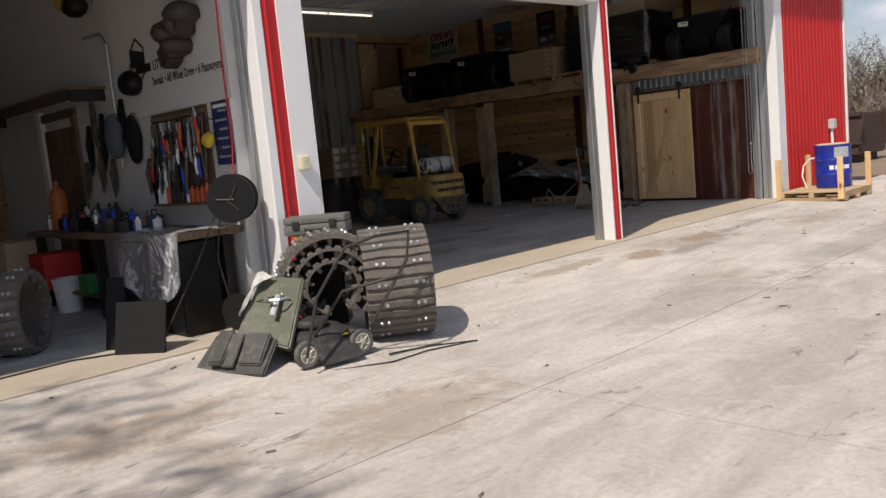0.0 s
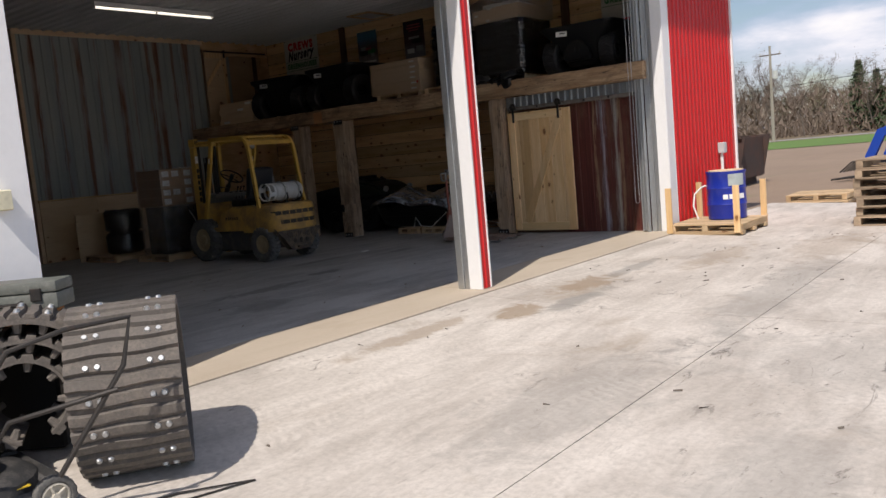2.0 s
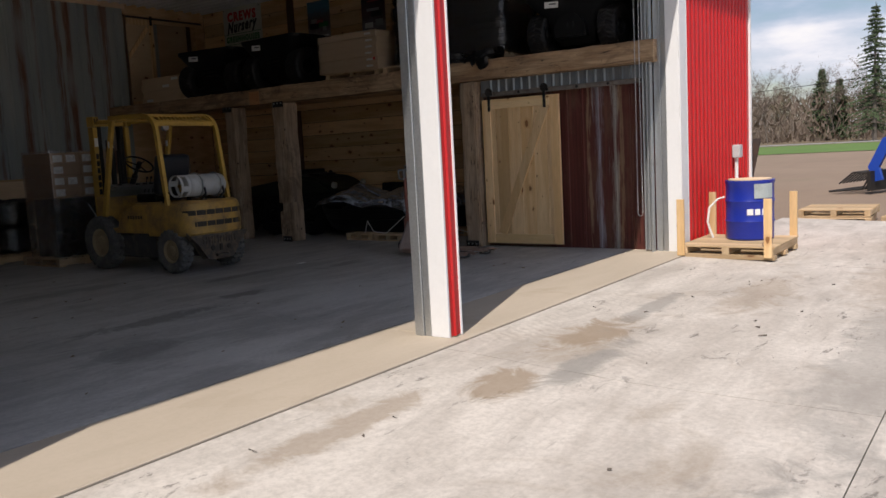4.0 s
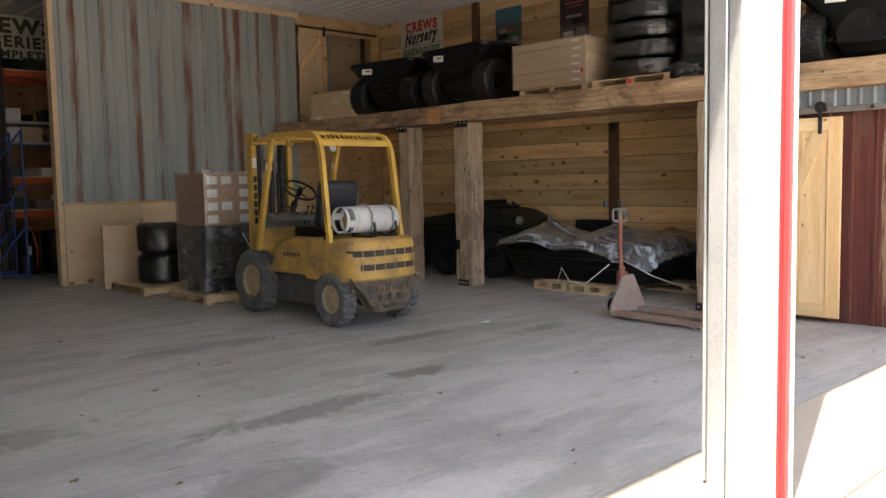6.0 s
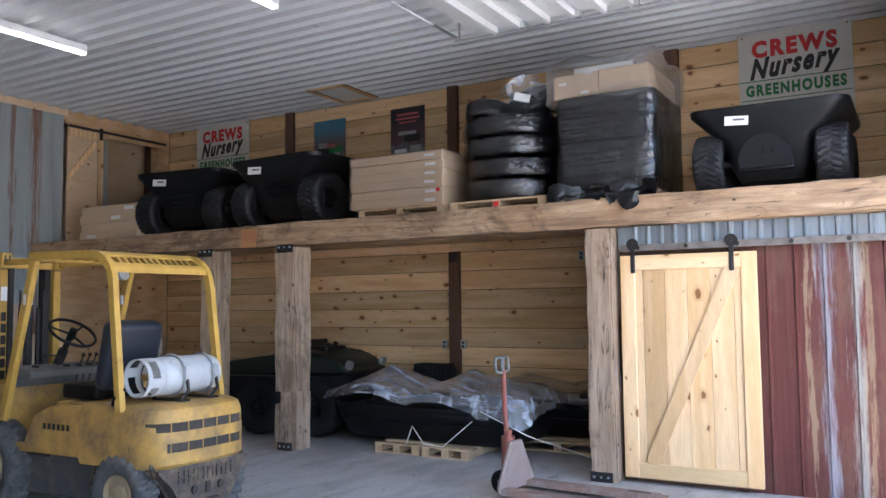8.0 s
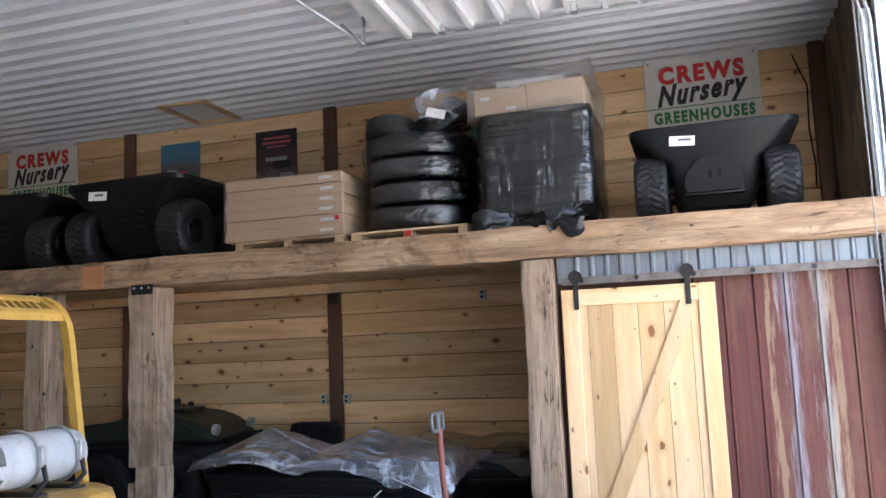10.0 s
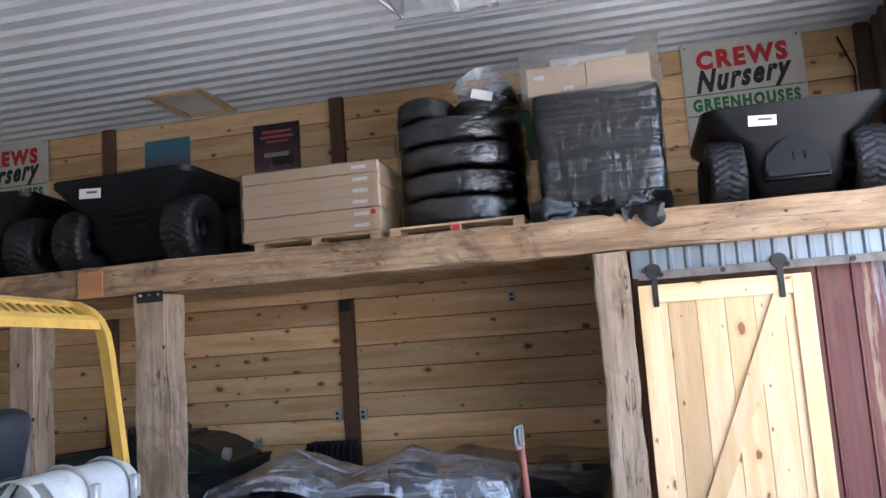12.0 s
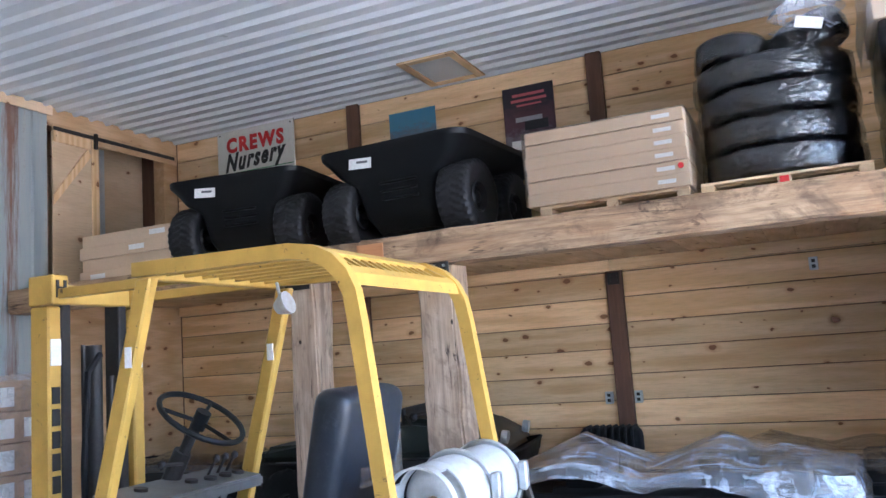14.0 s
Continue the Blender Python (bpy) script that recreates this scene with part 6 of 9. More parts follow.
poster("dark_poster", "dark printed poster with pink lettering bars on the plank wall", 12.43, 13.0, 3.62, 4.41, (0.025, 0.022, 0.03), (0.09, 0.04, 0.05), (0.25, 0.24, 0.26), [(0.1, 0.46, 0.68, 0.71, M_PRINT_PINK), (0.08, 0.48, 0.62, 0.65, M_PRINT_PINK), (0.14, 0.42, 0.57, 0.59, M_PRINT_PINK), (0.3, 0.5, 0.1, 0.2, M_PAPER), (0.08, 0.34, 0.3, 0.4, M_INK_BLACK), (0.14, 0.44, 0.4, 0.45, M_PRINT_GREY), (0.06, 0.24, 0.12, 0.24, M_PRINT_GREY)])
poster("green_poster", "dark green printed poster behind the wrapped tyres", 9.75, 10.45, 3.62, 4.36, (0.015, 0.03, 0.02), (0.02, 0.08, 0.035), (0.03, 0.04, 0.03), [])

pallet(pose(13.98, 10.88, LOFT - 0.008), "light wood pallet under flat cartons on the loft", 1.12, 1.0, 0.12, group="pallets on the loft")
t = thing("carton_stack", "stack of long flat brown cartons in clear stretch wrap", "boxes", pose(13.94, 10.86, LOFT + 0.112))
for i in range(6):
    dx = 0.012 * math.sin(i * 2.1)
    c = part("carton", new_box(dx, 0.005 * (i % 2), i * 0.097 + 0.001, 0.95 + dx, 1.22 - 0.006 * (i % 3), i * 0.097 + 0.096, 0.004), M_CARD, t)
    part("label", new_box(dx - 0.002, 0.1, i * 0.097 + 0.035, dx - 0.0005, 0.23, i * 0.097 + 0.065), M_PAPER, c)
part("red_dot", (lambda b: (rod(b, (-0.022, 0.055, 0.15), (-0.014, 0.055, 0.15), 0.022), b)[1])(bmesh.new()), M_INK_RED, t)
part("wrap", new_box(-0.015, -0.012, 0.003, 0.975, 1.235, 0.59, 0.01), M_WRAP, t, "clear stretch wrap")

pallet(pose(13.97, 9.7, LOFT - 0.008), "light wood pallet with a red-marked block under wrapped tyres", 1.1, 1.0, 0.12, group="pallets on the loft")
tagged(part("red_paint_mark", new_box(13.962, 10.22, LOFT + 0.015, 13.969, 10.28, LOFT + 0.09), M_INK_RED), "red paint mark on a pallet block", "mark")


def wrapped_tyre(m, r, w, label, tilt_wrap=True, group="wrapped tyres on the loft"):
    t = thing("tyre_bundle", label, "tyre", m, group)
    bm = bmesh.new()
    tyre(bm, r, w, 26, 0.012, "chevron", 0.45)
    tb = part("tyre", bm, M_FILM, t, smooth=True)
    tb.matrix_basis = Matrix.Rotation(radians(90), 4, "Y")
    bm = bmesh.new()
    h = w / 2
    vs = lathe(bm, [(r * 0.3, -h * 0.9), (r * 0.8, -h * 1.06), (r * 1.03, -h * 0.75), (r * 1.05, 0), (r * 1.03, h * 0.75), (r * 0.8, h * 1.06), (r * 0.3, h * 0.9)], None, 64)
    rough_up(bm, 0.028, 6.0, m.translation.z * 7)
    part("wrap", bm, M_WRAP_TYRE, t, "glossy clear wrap", smooth=True)
    return t


for i in range(4):
    wrapped_tyre(pose(14.52 + 0.02 * math.sin(i * 2), 10.26 + 0.015 * math.sin(i * 3), LOFT + 0.112 + 0.115 + i * 0.222, 0, 0, 40 * i), 0.55, 0.22, "large black tyre lying flat in a wrapped stack")
wrapped_tyre(pose(14.42, 10.52, LOFT + 1.1, 6, 10, 10), 0.27, 0.2, "small black tyre wrapped on top of the stack")
wrapped_tyre(pose(14.4, 10.0, LOFT + 1.13, -22, -8, -16), 0.28, 0.24, "small black tyre in loose wrap, tilted on the stack")
t = thing("torn_wrap_flap", "torn milky flap of stretch wrap with white labels", "plastic wrap", pose(14.12, 10.02, LOFT + 1.1))
bm = bmesh.new()
sheet(bm, lambda u, v: (0.05 * math.sin(7 * v) - 0.04 * u + 0.02 * math.sin(13 * u), -0.25 + 0.42 * v + 0.05 * math.sin(9 * u), 0.02 + 0.28 * u * (0.6 + 0.4 * math.sin(3 * v + 0.5))), 10, 12)
rough_up(bm, 0.03, 9)
part("flap", bm, M_WRAP_MILKY, t, smooth=True)
part("label", new_box(-0.08, -0.12, 0.02, -0.075, 0.06, 0.1, m=Matrix.Rotation(0.3, 4, "X")), M_PAPER, t)

pallet(pose(13.97, 8.62, LOFT - 0.008), "pallet half hidden under torn black film", 0.92, 1.0, 0.12, group="pallets on the loft")
t = thing("wrapped_load", "tall load of black items in shiny black and clear film", "wrapped load", pose(13.93, 8.6, LOFT + 0.112))
for i in range(2):
    bm = bmesh.new()
    rings = []
    for j in range(97):
        f = j / 96
        z = 0.005 + 0.462 * i + 0.458 * f
        g = 0.006 * abs(math.sin(4 * math.pi * f + 0.4 * math.sin(9 * f))) ** 0.6 + 0.008 * math.sin(math.pi * f) + (0.006 if i else 0.0)
        ring = []
        for cx, cy, a0 in ((0.9, 0.87, 0), (0.08, 0.87, 90), (0.08, 0.08, 180), (0.9, 0.08, 270)):
            for q in range(10):
                a = radians(a0 + 10 * q)
                w = noise.noise(Vector((cx * 3 + math.cos(a), cy * 3 + math.sin(a), z * 1.5)))
                rip = 0.006 * noise.noise(Vector((cx * 2 + math.cos(a), cy * 2 + math.sin(a), z * 30))) + 0.006 * w
                ring.append(bm.verts.new((cx + (0.08 + g + rip) * math.cos(a), cy + (0.08 + g + rip) * math.sin(a), z)))
        rings.append(ring)
    for ra, rb in zip(rings, rings[1:]):
        for q in range(40):
            bm.faces.new((ra[q], ra[(q + 1) % 40], rb[(q + 1) % 40], rb[q]))
    bm.faces.new(rings[0][::-1])
    bm.faces.new(rings[-1])
    rough_up(bm, 0.012, 6, i)
    part("packed_layer", bm, M_FILM, t, "black goods under tight black film", smooth=True)
part("carton", new_box(0.02, 0.03, 0.932, 0.95, 0.52, 1.17, 0.006), M_CARD, t, "brown cardboard box")
part("carton", new_box(0.03, 0.525, 0.932, 0.95, 0.99, 1.165, 0.006), M_CARD, t, "brown cardboard box")
for y, z in ((0.85, 1.06), (0.58, 1.14), (0.62, 0.95)):
    part("label", new_box(0.012, y, z, 0.018, y + 0.08, z + 0.03), M_PAPER, t)
bm = bmesh.new()
sheet(bm, lambda u, v: ((lambda a: (0.49 + 0.515 * max(-1, min(1, 1.32 * math.cos(a))), 0.475 + 0.5 * max(-1, min(1, 1.32 * math.sin(a))), 0.07 + 0.9 * v + 0.03 * math.sin(2 * a)))(2 * math.pi * u)), 80, 44)
rough_up(bm, 0.012, 7, 9)
part("clear_wrap", bm, M_WRAP_BLACK, t, "glossy clear stretch wrap", smooth=True)
part("foam_sheet", new_box(0.1, 0.2, 1.175, 0.8, 0.8, 1.24, 0.006), M_PAPER, t, "white foam board")
bm = bmesh.new()
sheet(bm, lambda u, v: ((lambda a, k: (0.49 + 0.53 * k * max(-1, min(1, 1.5 * math.cos(a))), 0.5 + 0.54 * k * max(-1, min(1, 1.5 * math.sin(a))), 0.9 + 0.4 * min(1, v * 1.35) + 0.04 * math.sin(5 * a)))(2 * math.pi * u, 1.0 if v < 0.72 else 1.0 - (v - 0.72) * 3.4)), 48, 16)
rough_up(bm, 0.02, 7)
part("clear_hood", bm, M_WRAP_HAZY, t, "loose clear plastic hood", smooth=True)
t = thing("torn_black_film", "torn black plastic film hanging over the loft beam", "plastic film", pose(13.93, 8.62, LOFT))
bm = bmesh.new()
def rag(u, v):
    fall = (0.06 + 0.06 * math.sin(5 * v + 0.6) + 0.05 * math.sin(17 * v)) * max(0.0, u - 0.55) / 0.45
    out = 0.34 * min(1.0, u / 0.55)
    return (0.0 - out - 0.03 * math.sin(11 * v) * u, 0.02 + 0.56 * v + 0.05 * u * math.sin(6 * v), 0.1 - 0.08 * min(1.0, u / 0.5) - fall)
sheet(bm, rag, 20, 30)
rough_up(bm, 0.03, 9, 3)
rough_up(bm, 0.012, 25, 8)
part("film", bm, M_BAG, t, smooth=True)
bm = bmesh.new()
sheet(bm, lambda u, v: (-0.05 + 0.05 * math.sin(12 * v), -0.05 + 1.05 * v, 0.012 + 0.14 * u + 0.03 * math.sin(9 * v) * u), 8, 40)
rough_up(bm, 0.035, 9, 5)
rough_up(bm, 0.012, 25, 5)
part("film_skirt", bm, M_BAG, t, smooth=True)

t = thing("small_carton_stack", "low stack of brown cartons with labels on the loft", "boxes", pose(13.96, 15.7, LOFT - 0.008))
for i in range(4):
    c = part("carton", new_box(0.01 * (i % 2), 0.0, i * 0.122 + 0.001, 0.6, 1.2 - 0.03 * (i % 2), i * 0.122 + 0.121, 0.004), M_CARD, t)
    if i in (0, 2, 3):
        part("label", new_box(0.01 * (i % 2) - 0.002, 0.85 - 0.26 * i, i * 0.122 + 0.04, 0.01 * (i % 2) - 0.0005, 1.05 - 0.26 * i, i * 0.122 + 0.09), M_PAPER, c)

# loose cable by the corner of the loft
t = thing("wall_cable", "black cable hanging down the plank wall by the front corner", "cable", pose(EAST - 0.02, 6.62, 3.1))
bm = bmesh.new()
tube(bm, [(0, 0.1, 1.4), (0, 0.05, 1.25), (0, -0.02, 1.05), (0, 0.0, 0.6), (0, -0.03, 0.2), (0, -0.02, 0.0)], 0.009, 6)
part("cord", bm, M_RUBBER, t, smooth=True)

# ---- under the loft ----
def hull(bm, L, W, z0, z1, flare, bow=0.3):
    """A shallow boat-like tub; length along y, width along x."""
    rings = []
    for z, s in ((z0, 0.0), (z0 + 0.04, 0.35), ((z0 + z1) / 2, 0.75), (z1 - 0.03, 0.95), (z1, 1.05), (z1 + 0.01, 1.0), (z1 - 0.1, 0.9)):
        g = flare * (s - 1)
        ring = []
        for k in range(32):
            a = 2 * math.pi * k / 32
            c, d = math.cos(a), math.sin(a)
            ring.append(bm.verts.new((math.copysign(abs(c) ** 0.4, c) * (W / 2 + g), math.copysign(abs(d) ** 0.4, d) * (L / 2 + g * 1.4), z + (0.05 * abs(d) ** 3 if z > z0 + 0.1 else 0))))
        rings.append(ring)
    for a, b in zip(rings, rings[1:]):
        for i in range(32):
            bm.faces.new((a[i], a[(i + 1) % 32], b[(i + 1) % 32], b[i]))
    bm.faces.new(rings[0][::-1])
    bm.faces.new(rings[-1])


def wrapped_hull(m, label, L, W, peaks, seed, film):
    """A boat-like black tub; a clear sheet is drawn over its seat and cowl down to the rim and tied at the ends."""
    t = thing("wrapped_vehicle", label, "vehicle body", m, group="wrapped vehicle bodies under the loft")
    bm = bmesh.new()
    hull(bm, L, W, 0.0, 0.38, 0.16)
    tub = part("lower_tub", bm, M_BLACK, t, smooth=True)
    for z in (0.2, 0.3):
        part("body_line", new_box(-W / 2 - 0.005, -L * 0.36, z, -W / 2 + 0.06, L * 0.36, z + 0.02, 0.006), M_BLACK, tub)
    bm = bmesh.new()
    box(bm, -W * 0.3, -L * 0.36, 0.3, W * 0.32, L * 0.34, 0.4, 0.05, seg=3)
    part("deck", bm, M_BLACK, t, smooth=True)
    for px, py, pz, pr in peaks:
        bm = bmesh.new()
        box(bm, -0.26, -0.15, 0, 0.26, 0.15, pz - 0.38, 0.06, seg=3)
        bmesh.ops.transform(bm, matrix=Matrix.Translation((px, py, 0.3)) @ Matrix.Rotation(radians(pr), 4, "X"), verts=bm.verts)
        seat = part("seat_block", bm, M_BLACK, t, smooth=True)
        for i in range(5):
            part("seat_rib", new_box(px - 0.22 + 0.095 * i, py - 0.12, pz - 0.085, px - 0.17 + 0.095 * i, py + 0.12, pz - 0.07, 0.006), M_DUSTYBLACK, seat)

    def top(u, v):
        x, y = (u - 0.5) * (W + 0.08), (v - 0.5) * (L + 0.2)
        end = (2 * abs(v - 0.5)) ** 7
        z = 0.42
        for px, py, pz, pr in peaks:
            d = math.hypot((x - px) * 0.8, (y - py) * 0.95)
            z = max(z, 0.42 + (pz - 0.38) * max(0.0, 1 - d / 0.85) ** 1.15)
        edge = max(abs(u - 0.5), abs(v - 0.5) * 0.985) * 2
        z += 0.05 * end
        if edge > 0.93:
            z -= (edge - 0.93) * (1.2 + 3.2 * max(0.0, min(1.0, (0.34 - v) / 0.22)) * (0.75 + 0.25 * math.sin(40 * v)))
        fold = 0.02 * (abs(math.sin(17 * u + 2.2 * math.sin(4 * v + seed))) - 0.5) + 0.016 * (abs(math.sin(13 * v + 5 * u + seed)) - 0.5)
        return (x * (1 - 0.25 * end), y, z + fold + 0.012)
    bm = bmesh.new()
    sheet(bm, top, 80, 110)
    rough_up(bm, 0.008, 6, seed)
    part("plastic_cover", bm, film, t, "crinkled clear plastic cover", smooth=True)
    return t


for i in range(2):
    pallet(pose(13.98 + 0.02 * i, 10.62 + 0.62 * i, 0), "light wood pallet under a wrapped vehicle body", 0.56, 1.3, 0.11, group="pallets under the loft")
wrapped_hull(pose(14.72, 11.34, 0.112, 0, 0, -3), "black plastic vehicle body under clear crinkled wrap, on pallets", 2.6, 1.25, [(-0.1, 0.64, 0.74, 8), (0.0, -0.42, 0.72, -4), (-0.05, -0.86, 0.64, 0)], 2.0, M_WRAP_MILKY)
t = thing("packing_strap", "loose white packing straps trailing over the pallet", "strap", pose(14.0, 10.9, 0))
bm = bmesh.new()
tube(bm, [(0.02, 0.5, 0.12), (-0.05, 0.38, 0.32), (-0.12, 0.2, 0.16), (-0.06, 0.0, 0.13), (0.1, -0.28, 0.4)], 0.006, 5)
tube(bm, [(0.05, -0.35, 0.52), (0.1, -0.9, 0.28), (0.3, -1.5, 0.08)], 0.005, 5)
part("strap_band", bm, M_PAPER, t, smooth=True)
wrapped_hull(pose(15.5, 10.3, 0.13, 0, 0, 2), "dark vehicle body in cloudy wrap at the back under the loft", 2.1, 1.1, [(0.0, 0.3, 0.6, 4), (0.1, -0.5, 0.55, 0)], 6.0, M_WRAP_HAZY)
pallet(pose(14.85, 9.4, 0), "pallet under a wrapped vehicle body at the back", 1.2, 1.1, 0.12, group="pallets under the loft")
t = thing("seat_shell", "black ribbed rubber roll standing behind the wrapped body", "rubber track", pose(15.72, 12.05, 0.0))
bm = bmesh.new()
box(bm, -0.14, -0.29, 0.0, 0.14, 0.29, 0.84, 0.11, seg=5)
part("shell", bm, M_RUBBER, t, smooth=True)
for i in range(8):
    part("rib", new_box(-0.165, -0.24 + i * 0.062, 0.25, 0.1, -0.212 + i * 0.062, 0.852, 0.01), M_RUBBER, t)


def amphibious_vehicle(m):
    t = thing("off_road_vehicle", "dark green six-wheel off-road vehicle with black tub, parked under the loft", "vehicle", m)
    bm = bmesh.new()
    hull(bm, 2.3, 1.3, 0.22, 0.62, 0.14)
    part("lower_body", bm, M_BLACK, t, smooth=True)
    bm = bmesh.new()
    prism(bm, [(-1.05, 0.62), (-1.0, 0.72), (-0.75, 0.86), (-0.3, 0.92), (0.1, 0.78), (1.0, 0.74), (1.05, 0.62)], -0.5, 0.5, "x")
    bmesh.ops.bevel(bm, geom=bm.edges[:], offset=0.05, segments=3, affect="EDGES")
    hood = part("hood", bm, worn("dark_green_plastic", (0.009, 0.014, 0.01), 0.5, 0, (0.03, 0.035, 0.03), 0.2, 6, 0.08), t, "dark green moulded hood", smooth=True)
    part("hood_vent", new_box(-0.22, -0.62, 0.885, 0.22, -0.4, 0.93, 0.012), M_BLACK, hood)
    part("wind_deflector", new_box(-0.46, -0.24, 0.86, 0.46, -0.2, 1.0, 0.015), M_BLACK, hood)
    for x in (-0.4, 0.4):
        part("headlight", (lambda b: (rod(b, (x, -0.98, 0.75), (x, -1.03, 0.74), 0.05, seg=16), b)[1])(bmesh.new()), M_STEEL, hood)
    bm = bmesh.new()
    tube(bm, [(-0.5, -0.3, 0.86), (-0.47, -0.25, 0.93), (0.47, -0.25, 0.93), (0.5, -0.3, 0.86)], 0.014, 8)
    for x in (-0.5, 0.5):
        bmesh.ops.create_icosphere(bm, subdivisions=2, radius=0.035, matrix=Matrix.Translation((x, -0.32, 0.93)))
    part("grab_bar", bm, M_IRON, t)
    for i in range(3):
        for s in (-1, 1):
            wheel(t, pose(s * 0.58, -0.72 + i * 0.7, 0.3), 0.29, 0.26, 16, "chevron", M_RUBBER, M_BLACK, 0.03, 0.4)
    return t


amphibious_vehicle(pose(15.12, 13.98, 0, 0, 0, 8) @ Matrix.Scale(1.16, 4))
t = thing("wrapped_vehicle_dark", "black vehicle under thin wrap in the far corner below the loft", "vehicle body", pose(15.1, 16.45, 0))
bm = bmesh.new()
hull(bm, 2.0, 1.3, 0.02, 0.62, 0.1)
part("lower_tub", bm, M_BLACK, t, smooth=True)
bm = bmesh.new()
sheet(bm, lambda u, v: ((u - 0.5) * 1.36, (v - 0.5) * 2.06, 0.66 + 0.3 * max(0, 1 - math.hypot((u - 0.4) * 1.8, (v - 0.35) * 2.4)) - 0.5 * max(0, max(abs(u - 0.5), abs(v - 0.5)) - 0.47) * 6), 24, 30)
rough_up(bm, 0.02, 6)
part("plastic_cover", bm, M_WRAP_HAZY, t, smooth=True)
part("tag", new_box(-0.72, -0.3, 0.45, -0.71, -0.26, 0.56), M_PAPER, t)

# ---- wrapped loads by the metal partition ----
pallet(pose(10.27, 13.92, 0), "pallet with a strapped and wrapped load beside the forklift", 1.0, 0.86, 0.12, group="pallets on the floor")
t = thing("wrapped_stack", "tall stretch-wrapped stack of black buckets and brown cartons", "wrapped load", pose(10.32, 13.98, 0.122))
for i in range(3):
    for j in range(2):
        for k in range(2):
            bm = bmesh.new()
            lathe(bm, [(0, 0.002), (0.12, 0.002), (0.132, 0.02), (0.138, 0.38), (0.146, 0.385), (0.146, 0.42), (0, 0.42)], Matrix.Translation((0.155 + 0.295 * i, 0.19 + 0.36 * j, 0.428 * k)), 20)
            part("bucket", bm, M_SHINY, t, smooth=True)
M_BROWNCARD = worn("brown_carton", (0.46, 0.31, 0.2), 0.7, 0, (0.26, 0.17, 0.11), 0.2, 3, 0.08)
for i in range(2):
    for k in range(4):
        c = part("carton", new_box(0.01 + 0.45 * i, 0.01, 0.86 + 0.162 * k, 0.455 + 0.45 * i, 0.74, 1.018 + 0.162 * k, 0.005), M_BROWNCARD, t)
        for q in range(1 + (i + k) % 2):
            part("label", new_box(0.05 + 0.45 * i + 0.2 * q, 0.006, 0.885 + 0.162 * k, 0.19 + 0.45 * i + 0.2 * q, 0.0095, 0.985 + 0.162 * k), M_PAPER, c)
bm = bmesh.new()
sheet(bm, lambda u, v: ((lambda a: (0.455 + 0.475 * max(-1, min(1, 1.38 * math.cos(a))), 0.375 + 0.395 * max(-1, min(1, 1.38 * math.sin(a))), 0.0 + 1.54 * v))(2 * math.pi * u)), 72, 34)
rough_up(bm, 0.01, 8, 4)
part("wrap", bm, M_WRAP_STACK, t, "crinkled clear stretch wrap", smooth=True)
bm = bmesh.new()
tube(bm, [(0.5, -0.03, 0.75), (0.65, -0.06, 0.45), (0.9, -0.05, 0.2), (1.0, -0.03, 0.02)], 0.005, 5)
part("cord", bm, M_PAPER, t)
pallet(pose(10.1, 15.35, 0), "pallet under wrapped tyres by the plywood wall", 1.1, 1.0, 0.12, group="pallets on the floor")
for i in range(2):
    wrapped_tyre(pose(10.6, 15.8, 0.122 + 0.215 + i * 0.42, 0, 0, 30 * i), 0.34, 0.4, "black tyre in a wrapped stack by the plywood wall", group="wrapped tyres on the floor")
t = thing("plywood_sheets", "pale plywood offcuts leaning by the wrapped tyres", "plywood", pose(10.05, 16.55, 0.0))
for i in range(3):
    part("sheet", new_box(0.02 * i, 0.03 * i, 0.0, 0.62 + 0.02 * i, 0.024 + 0.03 * i, 0.92 - 0.04 * i, 0.002), M_PLY, t)

# litter on the floor
random.seed(5)
t = thing("floor_litter", "scattered dry leaves and paper bits on the floor", "litter", kind="stuff")
bm = bmesh.new()
for i in range(70):
    x, y = random.uniform(6.0, 13.4), random.uniform(6.9, 13.0)
    a, r = random.uniform(0, 6.28), random.uniform(0.006, 0.022)
    c = Vector((x, y, 0.004))
    q = [c + Vector((r * math.cos(a + k) * (1 if i % 2 else 1.8), r * math.sin(a + k), random.uniform(0, 0.012))) for k in (0, 1.5, 3.0, 4.6)]
    bm.faces.new([bm.verts.new(p) for p in q])
part("bits", bm, worn("dry_leaf", (0.2, 0.14, 0.08), 0.9), t)
tagged(t, kind="stuff")
t = thing("paper_scrap", "white scrap of paper on the concrete floor", "paper")
part("scrap", new_box(11.55, 10.4, 0.003, 11.66, 10.46, 0.012, 0.003), M_PAPER, t)

# ---- pallet racks in the back room ----
def rack(x0, x1, y, m_label):
    t = thing("pallet_rack", m_label, "rack", group="pallet racks")
    for x in (x0, x1 - 0.08):
        for yy in (y, y + 0.95):
            part("upright", new_box(x, yy, 0, x + 0.08, yy + 0.07, 3.9, 0.004), M_IRON, t)
    for z in (1.06, 1.62, 3.4):
        for yy in (y - 0.03, y + 0.99):
            part("beam", new_box(x0 + 0.085, yy, z - 0.06, x1 - 0.085, yy + 0.05, z + 0.05, 0.004), M_ORANGE, t, "orange-red steel beam")
        part("shelf_deck", new_box(x0 + 0.09, y + 0.03, z + 0.052, x1 - 0.09, y + 0.97, z + 0.075), M_PLY, t)
    for z in (2.28, 2.62):
        part("shelf_deck", new_box(x0 + 0.085, y + 0.0, z - 0.05, x1 - 0.085, y + 0.97, z, 0.004), M_STEEL, t, "grey steel shelf")
    return t


